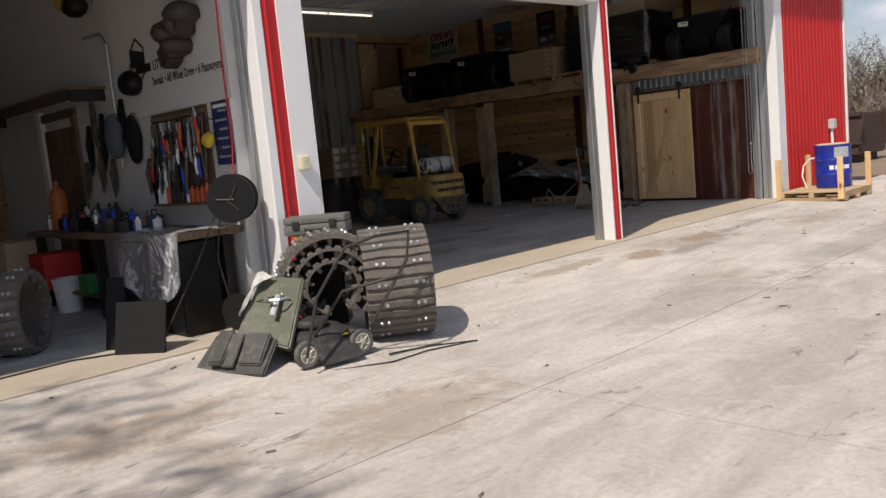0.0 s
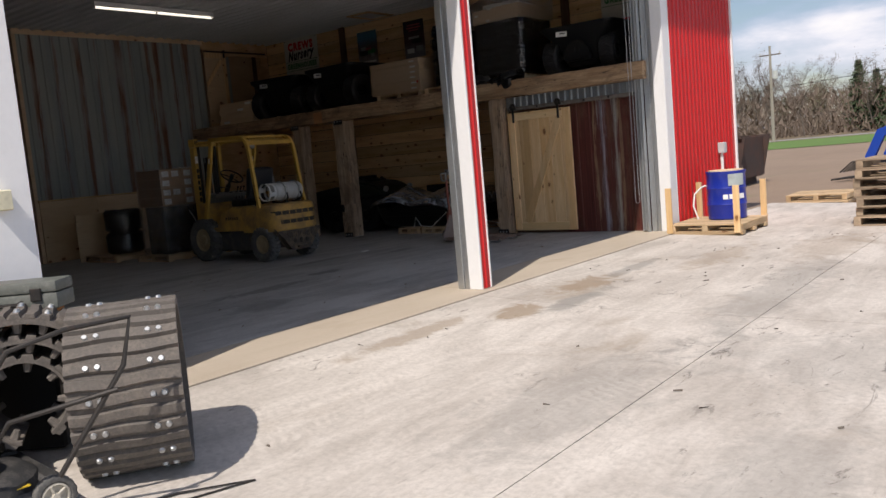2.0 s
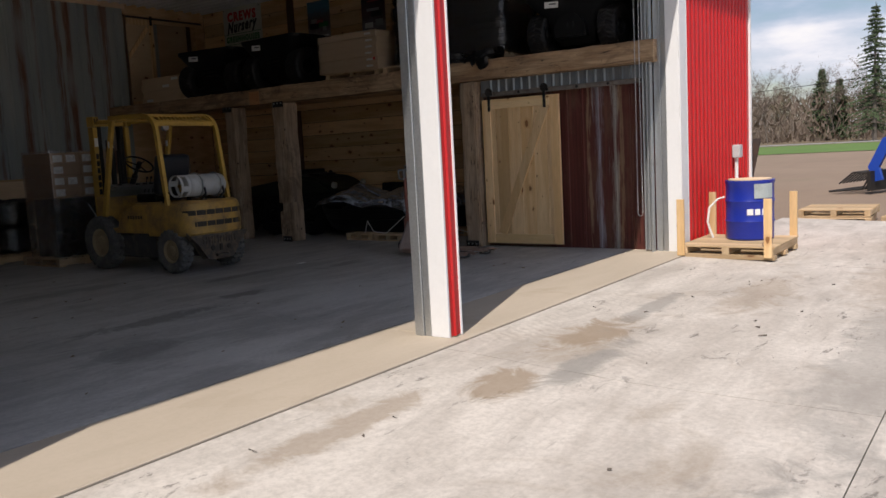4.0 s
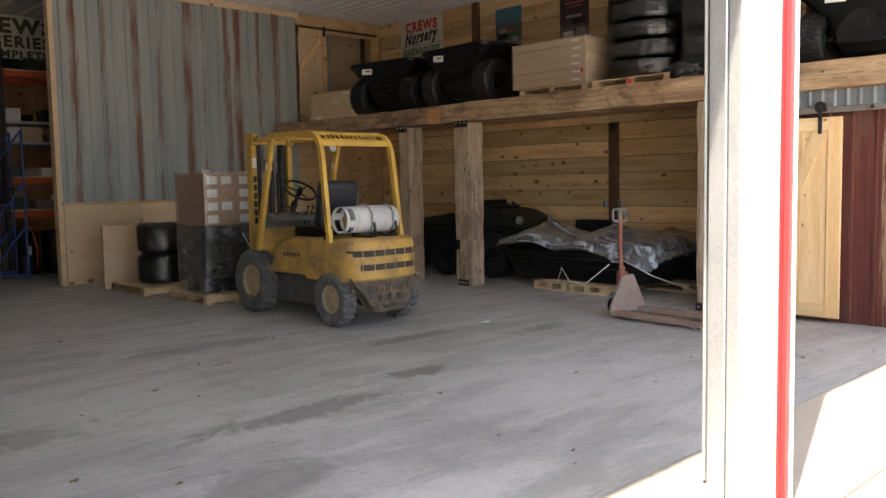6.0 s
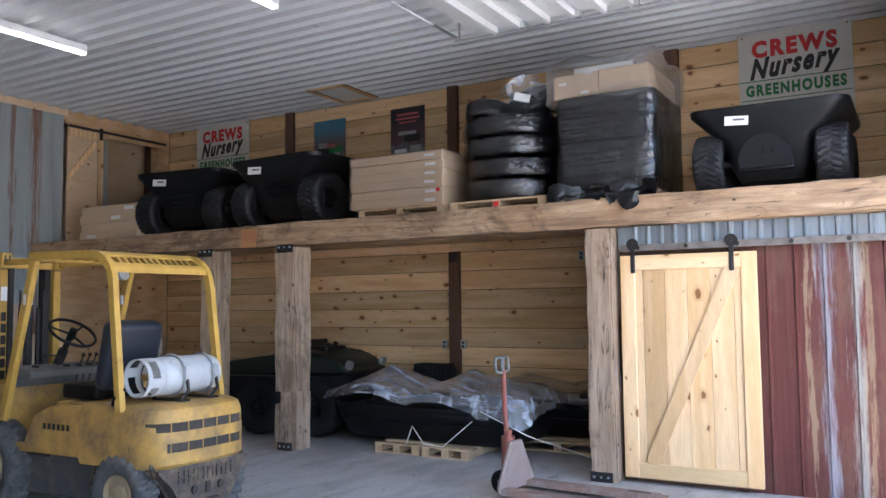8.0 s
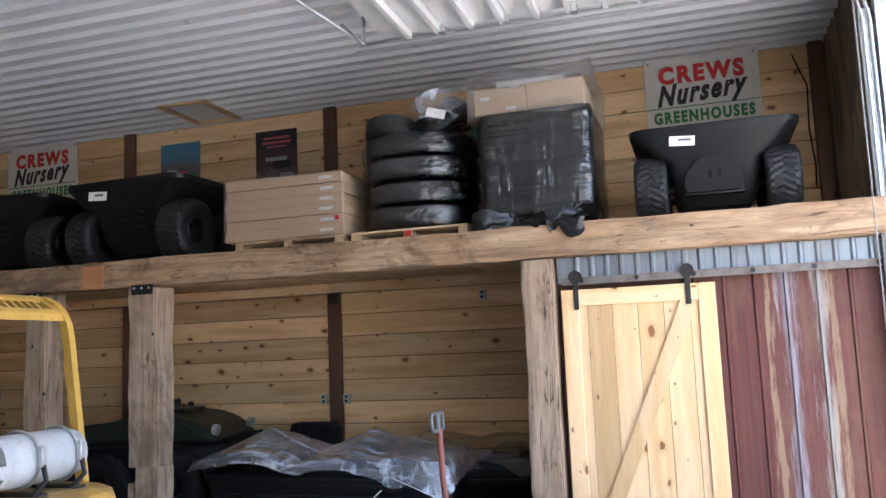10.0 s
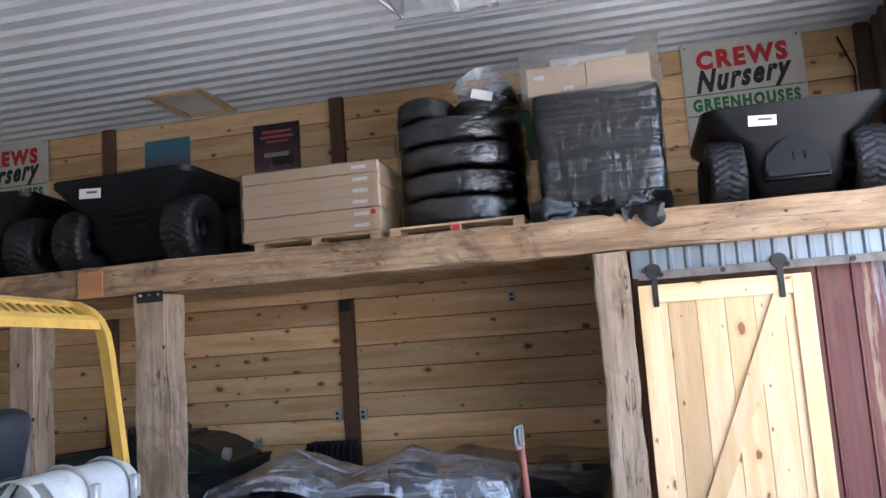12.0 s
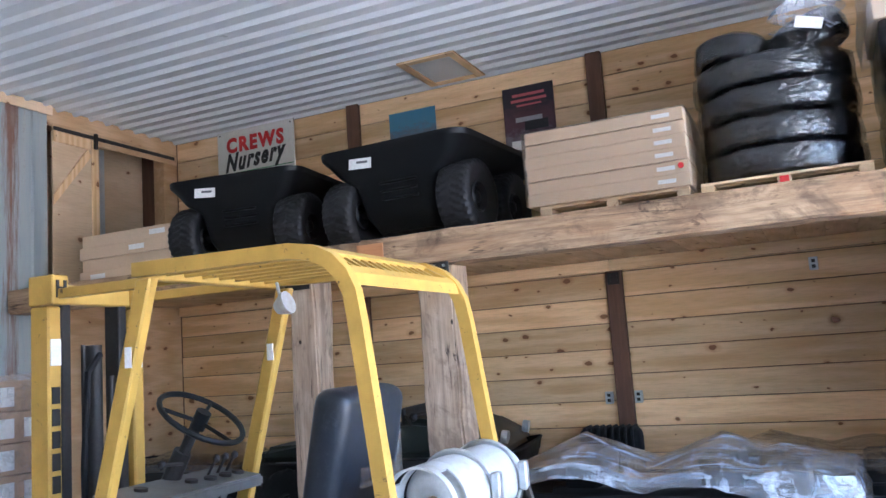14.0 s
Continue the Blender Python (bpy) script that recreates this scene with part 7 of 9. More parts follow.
rack(6.9, 9.6, 19.5, "tall steel pallet rack with orange beams, half full")
rack(9.62, 12.3, 19.5, "tall steel pallet rack with orange beams beside the ladder")
random.seed(11)
M_BIN = [worn("bin_grey", (0.25, 0.25, 0.25), 0.6), M_CARD, M_BLACK, worn("bin_green", (0.03, 0.08, 0.05), 0.5), M_PAPER, worn("bin_brown", (0.2, 0.13, 0.09), 0.7)]
for z in (1.136, 1.696, 2.281, 2.621, 3.476):
    x = 8.1
    while x < 11.9:
        w = random.uniform(0.16, 0.4)
        h = random.uniform(0.12, 0.26)
        if x < 9.45 < x + w + 0.25:
            x = 9.75
        m = random.choice(M_BIN)
        bm = bmesh.new()
        box(bm, 0, 0, 0, w, 0.4, h, 0.012)
        ob = part("storage_bin", bm, m)
        ob.matrix_basis = pose(x, 19.58 + random.uniform(0, 0.15), z)
        tagged(ob, "small storage bin of parts on a rack shelf", "bin", "bins on the racks")
        x += w + random.uniform(0.02, 0.14)
for x in (9.0, 10.0, 10.5, 11.1):
    t = thing("dark_barrel", "dark plastic drum with an orange hose under the rack", "drum", pose(x, 19.9, 0), "drums under the racks")
    bm = bmesh.new()
    lathe(bm, [(0, 0), (0.21, 0.0), (0.23, 0.03), (0.235, 0.3), (0.22, 0.33), (0.235, 0.36), (0.23, 0.72), (0.2, 0.75), (0, 0.75)], None, 24)
    part("drum", bm, M_BLACK, t, smooth=True)
    part("hose", (lambda b: (tube(b, [(0.1, -0.25, 0.1), (0.12, -0.27, 0.45), (0.05, -0.24, 0.8), (0.0, -0.1, 0.9)], 0.014, 6), b)[1])(bmesh.new()), M_ORANGE, t)
    part("tag", new_box(-0.04, -0.245, 0.35, 0.03, -0.235, 0.5), M_PAPER, t)
# rolling ladder
t = thing("rolling_ladder", "blue steel warehouse ladder on the floor of the back room", "ladder", pose(8.55, 18.6, 0))
M_LADDER = worn("ladder_blue", (0.02, 0.05, 0.22), 0.5, 0, (0.05, 0.05, 0.1), 0.2)
for y in (0.0, 0.6):
    bm = bmesh.new()
    for p, q in (((0, y, 0.05), (1.1, y, 1.6)), ((1.1, y, 1.6), (1.1, y, 0.05)), ((0, y, 0.95), (1.1, y, 2.4)), ((1.1, y, 1.6), (1.1, y, 2.4)), ((0, y, 0.05), (0, y, 0.95)), ((0.0, y, 0.12), (1.1, y, 0.12)), ((0.5, y, 0.12), (1.1, y, 0.9)), ((0.55, y, 0.82), (0.55, y, 1.67))):
        rod(bm, p, q, 0.018, seg=8)
    part("side_frame", bm, M_LADDER, t)
for i in range(6):
    part("tread", new_box(0.05 + 0.18 * i, 0.02, 0.22 + 0.25 * i, 0.22 + 0.18 * i, 0.58, 0.245 + 0.25 * i, 0.003), M_LADDER, t)
# old sign above the racks
t = thing("black_letter_sign", "old cream nurseries sign with dark lettering above the racks", "sign", pose(10.2, 20.525, 3.6))
part("board", new_box(-1.3, 0.0, 0.0, 1.3, 0.02, 0.95, 0.003), M_SIGN, t)
FACE_SOUTH = Matrix(((1, 0, 0, 0), (0, 0, -1, 0), (0, 1, 0, 0), (0, 0, 0, 1)))
M_INK_OLIVE = worn("sign_olive", (0.09, 0.085, 0.03), 0.7)
text_mesh("lettering", "CREWS", 0.36, M_INK_OLIVE, t, Matrix.Translation((-0.1, -0.003, 0.75)) @ FACE_SOUTH, 0.016, 0, 1.15, 0.001)
text_mesh("lettering", "NURSERIES", 0.27, M_INK_OLIVE, t, Matrix.Translation((-0.2, -0.003, 0.48)) @ FACE_SOUTH, 0.012, 0, 1.05, 0.001)
text_mesh("lettering", "COMPLETE", 0.19, M_INK_OLIVE, t, Matrix.Translation((0.0, -0.003, 0.26)) @ FACE_SOUTH, 0.008, 0, 1.1, 0.001)
text_mesh("lettering", "SCAPING SU", 0.19, M_INK_OLIVE, t, Matrix.Translation((0.0, -0.003, 0.09)) @ FACE_SOUTH, 0.008, 0, 1.1, 0.001)

# ---- yard: drum on its pallet, pallets, far things ----
t = thing("drum_pallet", "new pallet with four upright timber posts", "pallet", pose(13.45, 4.95, slab_z(5.5, 13.9) + 0.03))
for i in range(3):
    part("runner", new_box(0.0, 0.02 + 0.48 * i, 0.02, 1.15, 0.1 + 0.48 * i, 0.1, 0.003), M_PALLET_X, t)
for i in range(8):
    part("deck_board", new_box(0.147 * i, 0.0, 0.1005, 0.147 * i + 0.125, 1.08, 0.12, 0.002), M_PALLET, t)
for i in range(3):
    part("bottom_board", new_box(0.5 * i, 0.0, -0.03, 0.5 * i + 0.12, 1.08, 0.0195, 0.002), M_PALLET, t)
for x, y in ((-0.045, 0.02), (-0.045, 1.0), (1.151, 0.02), (1.151, 1.0)):
    part("corner_post", new_box(x, y, 0.0, x + 0.04, y + 0.085, 0.66, 0.003), M_DOORPINE, t)
t = thing("blue_drum", "blue plastic drum with a white lettering band on a pallet", "drum", pose(14.22, 5.42, slab_z(5.5, 13.9) + 0.151))
bm = bmesh.new()
lathe(bm, [(0, 0), (0.255, 0.0), (0.272, 0.02), (0.275, 0.2), (0.285, 0.225), (0.275, 0.25), (0.275, 0.44), (0.285, 0.465), (0.275, 0.49), (0.275, 0.66), (0.285, 0.68), (0.285, 0.71), (0.265, 0.71), (0.26, 0.68), (0, 0.675)], None, 40)
part("body", bm, M_BLUE, t, smooth=True)
bm = bmesh.new()
for k, w in enumerate((0.08, 0.07, 0.07, 0.1)):
    a = radians(196 + 17 * k)
    c = Vector((0.279 * math.cos(a), 0.279 * math.sin(a), 0.34))
    box(bm, -0.004, -w / 2 + 0.006, -0.035, 0.003, w / 2 - 0.006, 0.035, m=Matrix.Translation(c) @ Matrix.Rotation(a, 4, "Z"))
part("lettering_bars", bm, M_PAPER, t, "white lettering blocks")
bm = bmesh.new()
sheet(bm, lambda u, v: (0.287 * math.cos(radians(205 + 50 * u)), 0.287 * math.sin(radians(205 + 50 * u)), 0.5 + 0.17 * v), 8, 1)
part("paper_sticker", bm, worn("grey_sticker", (0.4, 0.45, 0.45), 0.5), t)
t = thing("drum_lid_board", "round plywood lid lying on the drum", "lid", pose(14.22, 5.42, slab_z(5.5, 13.9) + 0.151 + 0.7105))
part("disc", (lambda b: (rod(b, (0, 0, 0), (0, 0, 0.015), 0.25, seg=28), b)[1])(bmesh.new()), M_PLY, t)
t = thing("white_hose", "white hose looped beside the drum", "hose", pose(14.2, 5.86, slab_z(5.5, 13.9) + 0.151))
bm = bmesh.new()
tube(bm, [(0, 0, 0.0), (-0.02, 0.06, 0.2), (0.0, 0.04, 0.38), (0.05, -0.05, 0.48), (0.06, -0.13, 0.5)], 0.014, 8)
part("pipe", bm, M_PAPER, t, smooth=True)
t = thing("meter_box", "grey electrical box with white conduit on the red wall", "electrical box", pose(15.85, FRONT - 0.02, 0))
part("box_body", new_box(-0.07, -0.1, 1.06, 0.07, 0.0, 1.24, 0.008), M_GREYPAINT, t)
part("lid", new_box(-0.065, -0.108, 1.07, 0.065, -0.1005, 1.23, 0.003), M_GREYPAINT, t)
part("conduit", (lambda b: (rod(b, (0, -0.04, -0.02), (0, -0.04, 1.06), 0.025), b)[1])(bmesh.new()), M_PAPER, t)
t = thing("pier_outlet", "cream electrical box on the white pier", "electrical box", pose(4.16, FRONT - 0.013, 1.37))
part("box_body", new_box(-0.045, -0.06, -0.06, 0.045, 0.0, 0.06, 0.006), worn("cream_plastic", (0.7, 0.66, 0.48), 0.5), t)
part("flap", new_box(-0.04, -0.068, -0.055, 0.04, -0.0605, 0.055, 0.003), worn("cream_flap", (0.72, 0.68, 0.5), 0.5), t)

M_OLDPALLET = wood("weathered_pallet", (0.42, 0.32, 0.22), (0.26, 0.19, 0.13), "y", 0.2, 0.85, tint=0.25)
M_OLDPALLET_X = wood("weathered_pallet_x", (0.42, 0.32, 0.22), (0.26, 0.19, 0.13), "x", 0.2, 0.85, tint=0.25)
first = None
for i in range(7):
    m = pose(14.55 + 0.03 * math.sin(i * 2.3), 2.65 + 0.025 * math.cos(i * 1.7), slab_z(3.2, 14.6) + 0.004 + i * 0.132, 0, 0, 1.2 * math.sin(i * 3.1))
    if first is None:
        keep = (M_PALLET, M_PALLET_X)
        M_PALLET, M_PALLET_X = M_OLDPALLET, M_OLDPALLET_X
        first = pallet(m, "weathered wooden pallet in a stack at the edge of the yard", 1.1, 1.2, 0.13, 7, group="stacked pallets in the yard")
        M_PALLET, M_PALLET_X = keep
    else:
        copy_thing(first, m)
for i, (x, y, z, r) in enumerate(((18.75, 4.75, -0.19, 4), (18.8, 4.77, -0.06, 1), (18.9, 3.55, -0.19, -6))):
    pallet(pose(x, y, z, 0, 0, r), "pale pallet lying flat beyond the slab", 1.1, 1.15, 0.125, group="pallets on the soil")

t = thing("scrap_bin", "dark rusty steel scrap bin beyond the building corner", "dumpster", pose(25.6, 9.05, -0.2))
M_BINSTEEL = worn("bin_steel", (0.07, 0.05, 0.045), 0.75, 0.3, (0.14, 0.07, 0.05), 0.5, 2, 0.2)
for x in (0.0, 2.2):
    bm = bmesh.new()
    prism(bm, [(0.0, 0.25), (-0.25, 1.45), (3.6, 1.45), (3.6, 0.25)], x, x + 0.06, "x")
    part("side_plate", bm, M_BINSTEEL, t)
part("end_plate", new_box(0.07, -0.05, 0.25, 2.19, 0.0, 1.4), M_BINSTEEL, t)
part("bottom_plate", new_box(0.07, 0.01, 0.22, 2.19, 3.6, 0.28), M_BINSTEEL, t)
for z in (0.55, 1.38):
    part("rib", new_box(-0.07, -0.15, z, 0.0, 3.6, z + 0.1), M_BINSTEEL, t)
for y in (0.2, 1.4, 2.6):
    part("leg", new_box(0.0, y, 0.0, 2.2, y + 0.12, 0.22), M_BINSTEEL, t)

# tractor with front loader and grapple
t = thing("blue_tractor", "blue tractor with loader arms and a black grapple", "tractor", pose(26.4, 5.0, -0.2, 0, 0, 163) @ Matrix.Scale(0.86, 4))
M_TRACTOR = worn("tractor_blue", (0.015, 0.07, 0.42), 0.35, 0, (0.03, 0.05, 0.2), 0.15, 4)
for x in (-0.55, 0.55):
    bm = bmesh.new()
    pts = [(1.1, 0.35), (1.3, 0.75), (0.9, 1.55), (0.3, 1.75), (-0.9, 1.55), (-0.9, 1.3), (0.2, 1.5), (0.7, 1.35), (1.0, 0.75), (0.9, 0.4)]
    prism(bm, [(-p[0] + 0.4, p[1]) for p in pts], x - 0.06, x + 0.06, "x")
    part("loader_arm", bm, M_TRACTOR, t)
bm = bmesh.new()
for i in range(9):
    x = -0.8 + 0.2 * i
    tube(bm, [(x, -0.75, 0.5), (x, -0.95, 0.15), (x, -1.9, 0.08)], 0.03, 5)
    tube(bm, [(x, -0.75, 0.6), (x, -1.2, 0.62), (x, -1.6, 0.3)], 0.025, 5)
box(bm, -0.85, -0.8, 0.1, 0.85, -0.7, 0.65)
part("grapple", bm, M_IRON, t, "black steel grapple")
part("hood", new_box(-0.35, 0.1, 0.8, 0.35, 1.9, 1.4, 0.12, seg=3), M_TRACTOR, t, smooth=True)
part("fender", new_box(-0.85, 1.9, 0.9, 0.85, 2.9, 1.35, 0.15, seg=3), M_TRACTOR, t, smooth=True)
part("seat", new_box(-0.25, 2.2, 1.35, 0.25, 2.6, 1.85, 0.06, seg=2), M_BLACK, t)
for x in (-0.75, 0.75):
    wheel(t, pose(x, 0.5, 0.42), 0.42, 0.28, 16, "chevron", M_RUBBER, M_GREYPAINT, 0.04, 0.5)
    wheel(t, pose(x * 1.1, 2.4, 0.68), 0.68, 0.4, 18, "chevron", M_RUBBER, M_GREYPAINT, 0.06, 0.5)

# far strip of grass, road and woods
M_GRASS = concrete("grass", (0.09, 0.17, 0.03), (0.13, 0.22, 0.045), (0.13, 0.16, 0.05), 0.95, (0.08, 0.12, 0.03), 0.3, 0.2)
M_ROADM = concrete("pale_road", (0.3, 0.29, 0.27), (0.36, 0.34, 0.31), (0.28, 0.25, 0.22), 0.9, (0.25, 0.23, 0.2), 0.2, 0.2)


def strip(name, d0, d1, z, mat, label, cat):
    bm = bmesh.new()
    lo, hi = [], []
    for k in range(13):
        a = radians(-14 + 4 * k)
        c = Vector((math.cos(a), math.sin(a), 0))
        lo.append(bm.verts.new(Vector((4, 2, z)) + c * d0))
        hi.append(bm.verts.new(Vector((4, 2, z)) + c * d1))
    for k in range(12):
        bm.faces.new((lo[k], lo[k + 1], hi[k + 1], hi[k]))
    structure(name, bm, mat, label, cat)


strip("grass_verge", 66, 104, -0.17, M_GRASS, "bright green grass verge beyond the brown field", "grass")
strip("road", 108, 118, -0.16, M_ROADM, "pale country road past the field", "road")
strip("wood_floor", 124, 330, -0.15, concrete("leaf_litter", (0.2, 0.15, 0.09), (0.26, 0.2, 0.12), (0.16, 0.14, 0.07), 0.95, (0.12, 0.1, 0.05), 0.3, 0.2), "brown leaf-strewn ground under the far woods", "ground")

M_BARK = worn("grey_bark", (0.14, 0.12, 0.1), 0.9, 0, (0.12, 0.1, 0.08), 0.3, 2, 0.3)
M_TWIG = worn("twigs", (0.15, 0.115, 0.09), 0.9, 0, (0.2, 0.17, 0.1), 0.3, 0.3)
M_BUD = worn("spring_leaf", (0.12, 0.11, 0.05), 0.9, 0, (0.1, 0.12, 0.04), 0.3, 0.3)
M_NEEDLE = worn("needles", (0.055, 0.082, 0.035), 0.9, 0, (0.05, 0.07, 0.03), 0.3, 0.5)


def bare_tree(seed, height, leaf, twigs=1500, spread=0.3):
    rnd = random.Random(seed)
    t = thing("bare_tree", "tall leafless deciduous tree at the edge of the far woods", "tree", pose(0, 0, -0.16), group="trees of the far woods")
    bm = bmesh.new()
    tips = []

    def grow(p, d, length, r, depth):
        n = 3
        pts = [p]
        for i in range(n):
            d = (d + Vector((rnd.gauss(0, 0.12), rnd.gauss(0, 0.12), rnd.gauss(0.03, 0.06)))).normalized()
            pts.append(pts[-1] + d * length / n)
        tube(bm, pts, [r * (1 - 0.45 * i / n) for i in range(n + 1)], 5 if depth < 2 else 3)
        if depth >= 3:
            tips.append((pts[1], pts[-1]))
            return
        for i in range(rnd.randint(3, 4) if depth else 7):
            at = pts[min(n, 1 + i % n)] if depth else pts[0] + (pts[-1] - pts[0]) * rnd.uniform(0.35, 1.0)
            a = rnd.uniform(0, 6.28)
            out = Vector((math.cos(a), math.sin(a), rnd.uniform(0.5, 1.3))).normalized()
            grow(at, (d * 0.6 + out * (0.5 + spread)).normalized(), length * rnd.uniform(0.42, 0.62), r * 0.45, depth + 1)
    grow(Vector((0, 0, 0)), Vector((0, 0, 1)), height * 0.72, height * 0.012, 0)
    part("trunk", bm, M_BARK, t)
    bm = bmesh.new()
    for i in range(twigs):
        a, b = rnd.choice(tips)
        p = a.lerp(b, rnd.uniform(0.1, 1.1)) + Vector((rnd.gauss(0, 0.35), rnd.gauss(0, 0.35), rnd.gauss(0, 0.35)))
        d = Vector((rnd.gauss(0, 1), rnd.gauss(0, 1), rnd.gauss(0.6, 0.8))).normalized() * rnd.uniform(0.3, 0.8)
        s = d.orthogonal().normalized() * 0.035
        bm.faces.new([bm.verts.new(q) for q in (p - s, p + s, p + d)])
    part("crown", bm, leaf, t)
    return t


def conifer(seed, height, label):
    rnd = random.Random(seed)
    t = thing("conifer", label, "tree", pose(0, 0, -0.16))
    bm = bmesh.new()
    rod(bm, (0, 0, 0), (0, 0, height), height * 0.018, 0.02, 8)
    part("trunk", bm, M_BARK, t)
    bm = bmesh.new()
    z = height * 0.1
    while z < height * 0.99:
        R = (1 - z / height) ** 0.8 * height * 0.26 * rnd.uniform(0.75, 1.15) + 0.12
        for k in range(rnd.randint(6, 9)):
            a = rnd.uniform(0, 6.28)
            L = R * rnd.uniform(0.65, 1.1)
            d = Vector((math.cos(a), math.sin(a), -0.22))
            for j in range(7):
                f = (j + 1) / 7
                c = Vector((0, 0, z)) + d * L * f
                for q in range(3):
                    e = Vector((rnd.gauss(0, 1), rnd.gauss(0, 1), rnd.gauss(-0.25, 0.5))).normalized() * 0.55 * (1.1 - 0.5 * f)
                    s = e.orthogonal().normalized() * 0.1
                    bm.faces.new([bm.verts.new(x) for x in (c - s, c + s, c + e)])
        z += height * 0.028
    part("crown", bm, M_NEEDLE, t)
    return t


kinds = [bare_tree(3, 13, M_TWIG), bare_tree(8, 15, M_TWIG, 1700), bare_tree(15, 11, M_BUD, 1800, 0.5), bare_tree(21, 14, M_TWIG, 1300, 0.2)]
rnd = random.Random(4)
slots = []
for k in range(46):
    a = radians(3 + 22 * (k + rnd.uniform(0.1, 0.9)) / 46)
    slots.append((a, rnd.uniform(128, 175)))
for i, (a, d) in enumerate(slots):
    m = pose(4 + d * math.cos(a), 2 + d * math.sin(a), -0.16, 0, 0, rnd.uniform(0, 360)) @ Matrix.Scale(rnd.uniform(0.5, 0.78), 4)
    if i < 4:
        kinds[i].matrix_basis = m
    else:
        src = kinds[i % 4]
        c = copy_thing(src, m)
        c.matrix_basis = m
shade_tree = copy_thing(kinds[1], pose(-7.1, 0.5, -0.2, 0, 0, 40) @ Matrix.Scale(0.82, 4))
shade_tree.matrix_basis = pose(-7.1, 0.5, -0.2, 0, 0, 40) @ Matrix.Scale(0.82, 4)
tagged(shade_tree, "leafless yard tree that shades the concrete slab", "tree")
spruce = conifer(5, 17, "tall dark green spruce at the edge of the far woods")
spruce.matrix_basis = pose(4 + 118 * math.cos(radians(8.3)), 2 + 118 * math.sin(radians(8.3)), -0.16)
c2 = conifer(9, 11, "dark green pine among the bare trees")
c2.matrix_basis = pose(4 + 140 * math.cos(radians(11.2)), 2 + 140 * math.sin(radians(11.2)), -0.16)
c3 = conifer(12, 9, "low green pine among the bare trees")
c3.matrix_basis = pose(4 + 135 * math.cos(radians(10.2)), 2 + 135 * math.sin(radians(10.2)), -0.16)
t = thing("wood_thicket", "grey-brown brush filling the far woods", "woods", kind="stuff")
bm = bmesh.new()
for i in range(17000):
    a = radians(rnd.uniform(1, 27))
    d = rnd.uniform(130, 190)
    h = rnd.uniform(0, 1) ** 1.5 * 6.5
    p = Vector((4 + d * math.cos(a), 2 + d * math.sin(a), -0.15 + h))
    e = Vector((rnd.gauss(0, 0.4), rnd.gauss(0, 0.4), rnd.uniform(0.4, 1.0))) * rnd.uniform(0.8, 1.9)
    s = Vector((-math.sin(a), math.cos(a), 0)) * rnd.uniform(0.05, 0.16)
    bm.faces.new([bm.verts.new(q) for q in (p - s, p + s, p + e)])
part("brush", bm, M_TWIG, t)

# utility poles and lines
az = math.radians(16.2)
P1 = Vector((4 + 104 * math.cos(az), 2 + 104 * math.sin(az), -0.16))
def utility_pole(p, h):
    t = thing("utility_pole", "grey wooden utility pole with a transformer", "pole", Matrix.Translation(p))
    part("pole", (lambda b: (rod(b, (0, 0, 0), (0, 0, h), 0.2, 0.13, 10), b)[1])(bmesh.new()), worn("pole_wood", (0.32, 0.29, 0.25), 0.9), t)
    part("cross_arm", new_box(-0.06, -1.2, h - 1.1, 0.06, 1.2, h - 0.95), M_BARK, t)
    part("transformer", (lambda b: (rod(b, (0, -0.5, h * 0.66), (0, -0.5, h * 0.74), 0.32), b)[1])(bmesh.new()), M_GREYPAINT, t)
    for y in (-1.1, 0.0, 1.1):
        part("insulator", (lambda b: (rod(b, (0, y, h - 0.95), (0, y, h - 0.7), 0.06), b)[1])(bmesh.new()), M_GREYPAINT, t)
utility_pole(P1, 11.2)
t = thing("power_line", "thin dark overhead cable across the field", "cable")
bm = bmesh.new()
A, B = Vector((90, 60, 5.5)), Vector((70, -6, 6.6))
tube(bm, [A.lerp(B, k / 16) - Vector((0, 0, 1.2 * 4 * (k / 16) * (1 - k / 16))) for k in range(17)], 0.028, 4)
part("cable", bm, M_IRON, t)
for q in (A, B):
    part("end_pole", (lambda b: (rod(b, (q.x, q.y, -0.2), (q.x, q.y, q.z), 0.14, 0.1, 8), b)[1])(bmesh.new()), M_BARK, t)
t = thing("leaf_debris", "scattered twigs and leaves on the concrete yard", "litter", kind="stuff")
bm = bmesh.new()
rnd = random.Random(6)
for i in range(60):
    x, y = rnd.uniform(1, 15), rnd.uniform(0.5, 5.8)
    a, L = rnd.uniform(0, 6.28), rnd.uniform(0.008, 0.03)
    z = slab_z(y, x) + 0.004
    w = rnd.uniform(0.003, 0.008)
    d, s = Vector((math.cos(a), math.sin(a), 0)) * L, Vector((-math.sin(a), math.cos(a), 0)) * w
    c = Vector((x, y, z))
    bm.faces.new([bm.verts.new(q) for q in (c - d - s, c + d - s * 0.3, c + d + s * 0.4 + Vector((0, 0, 0.012)), c - d + s + Vector((0, 0, 0.006)))])
part("bits", bm, M_BARK, t)

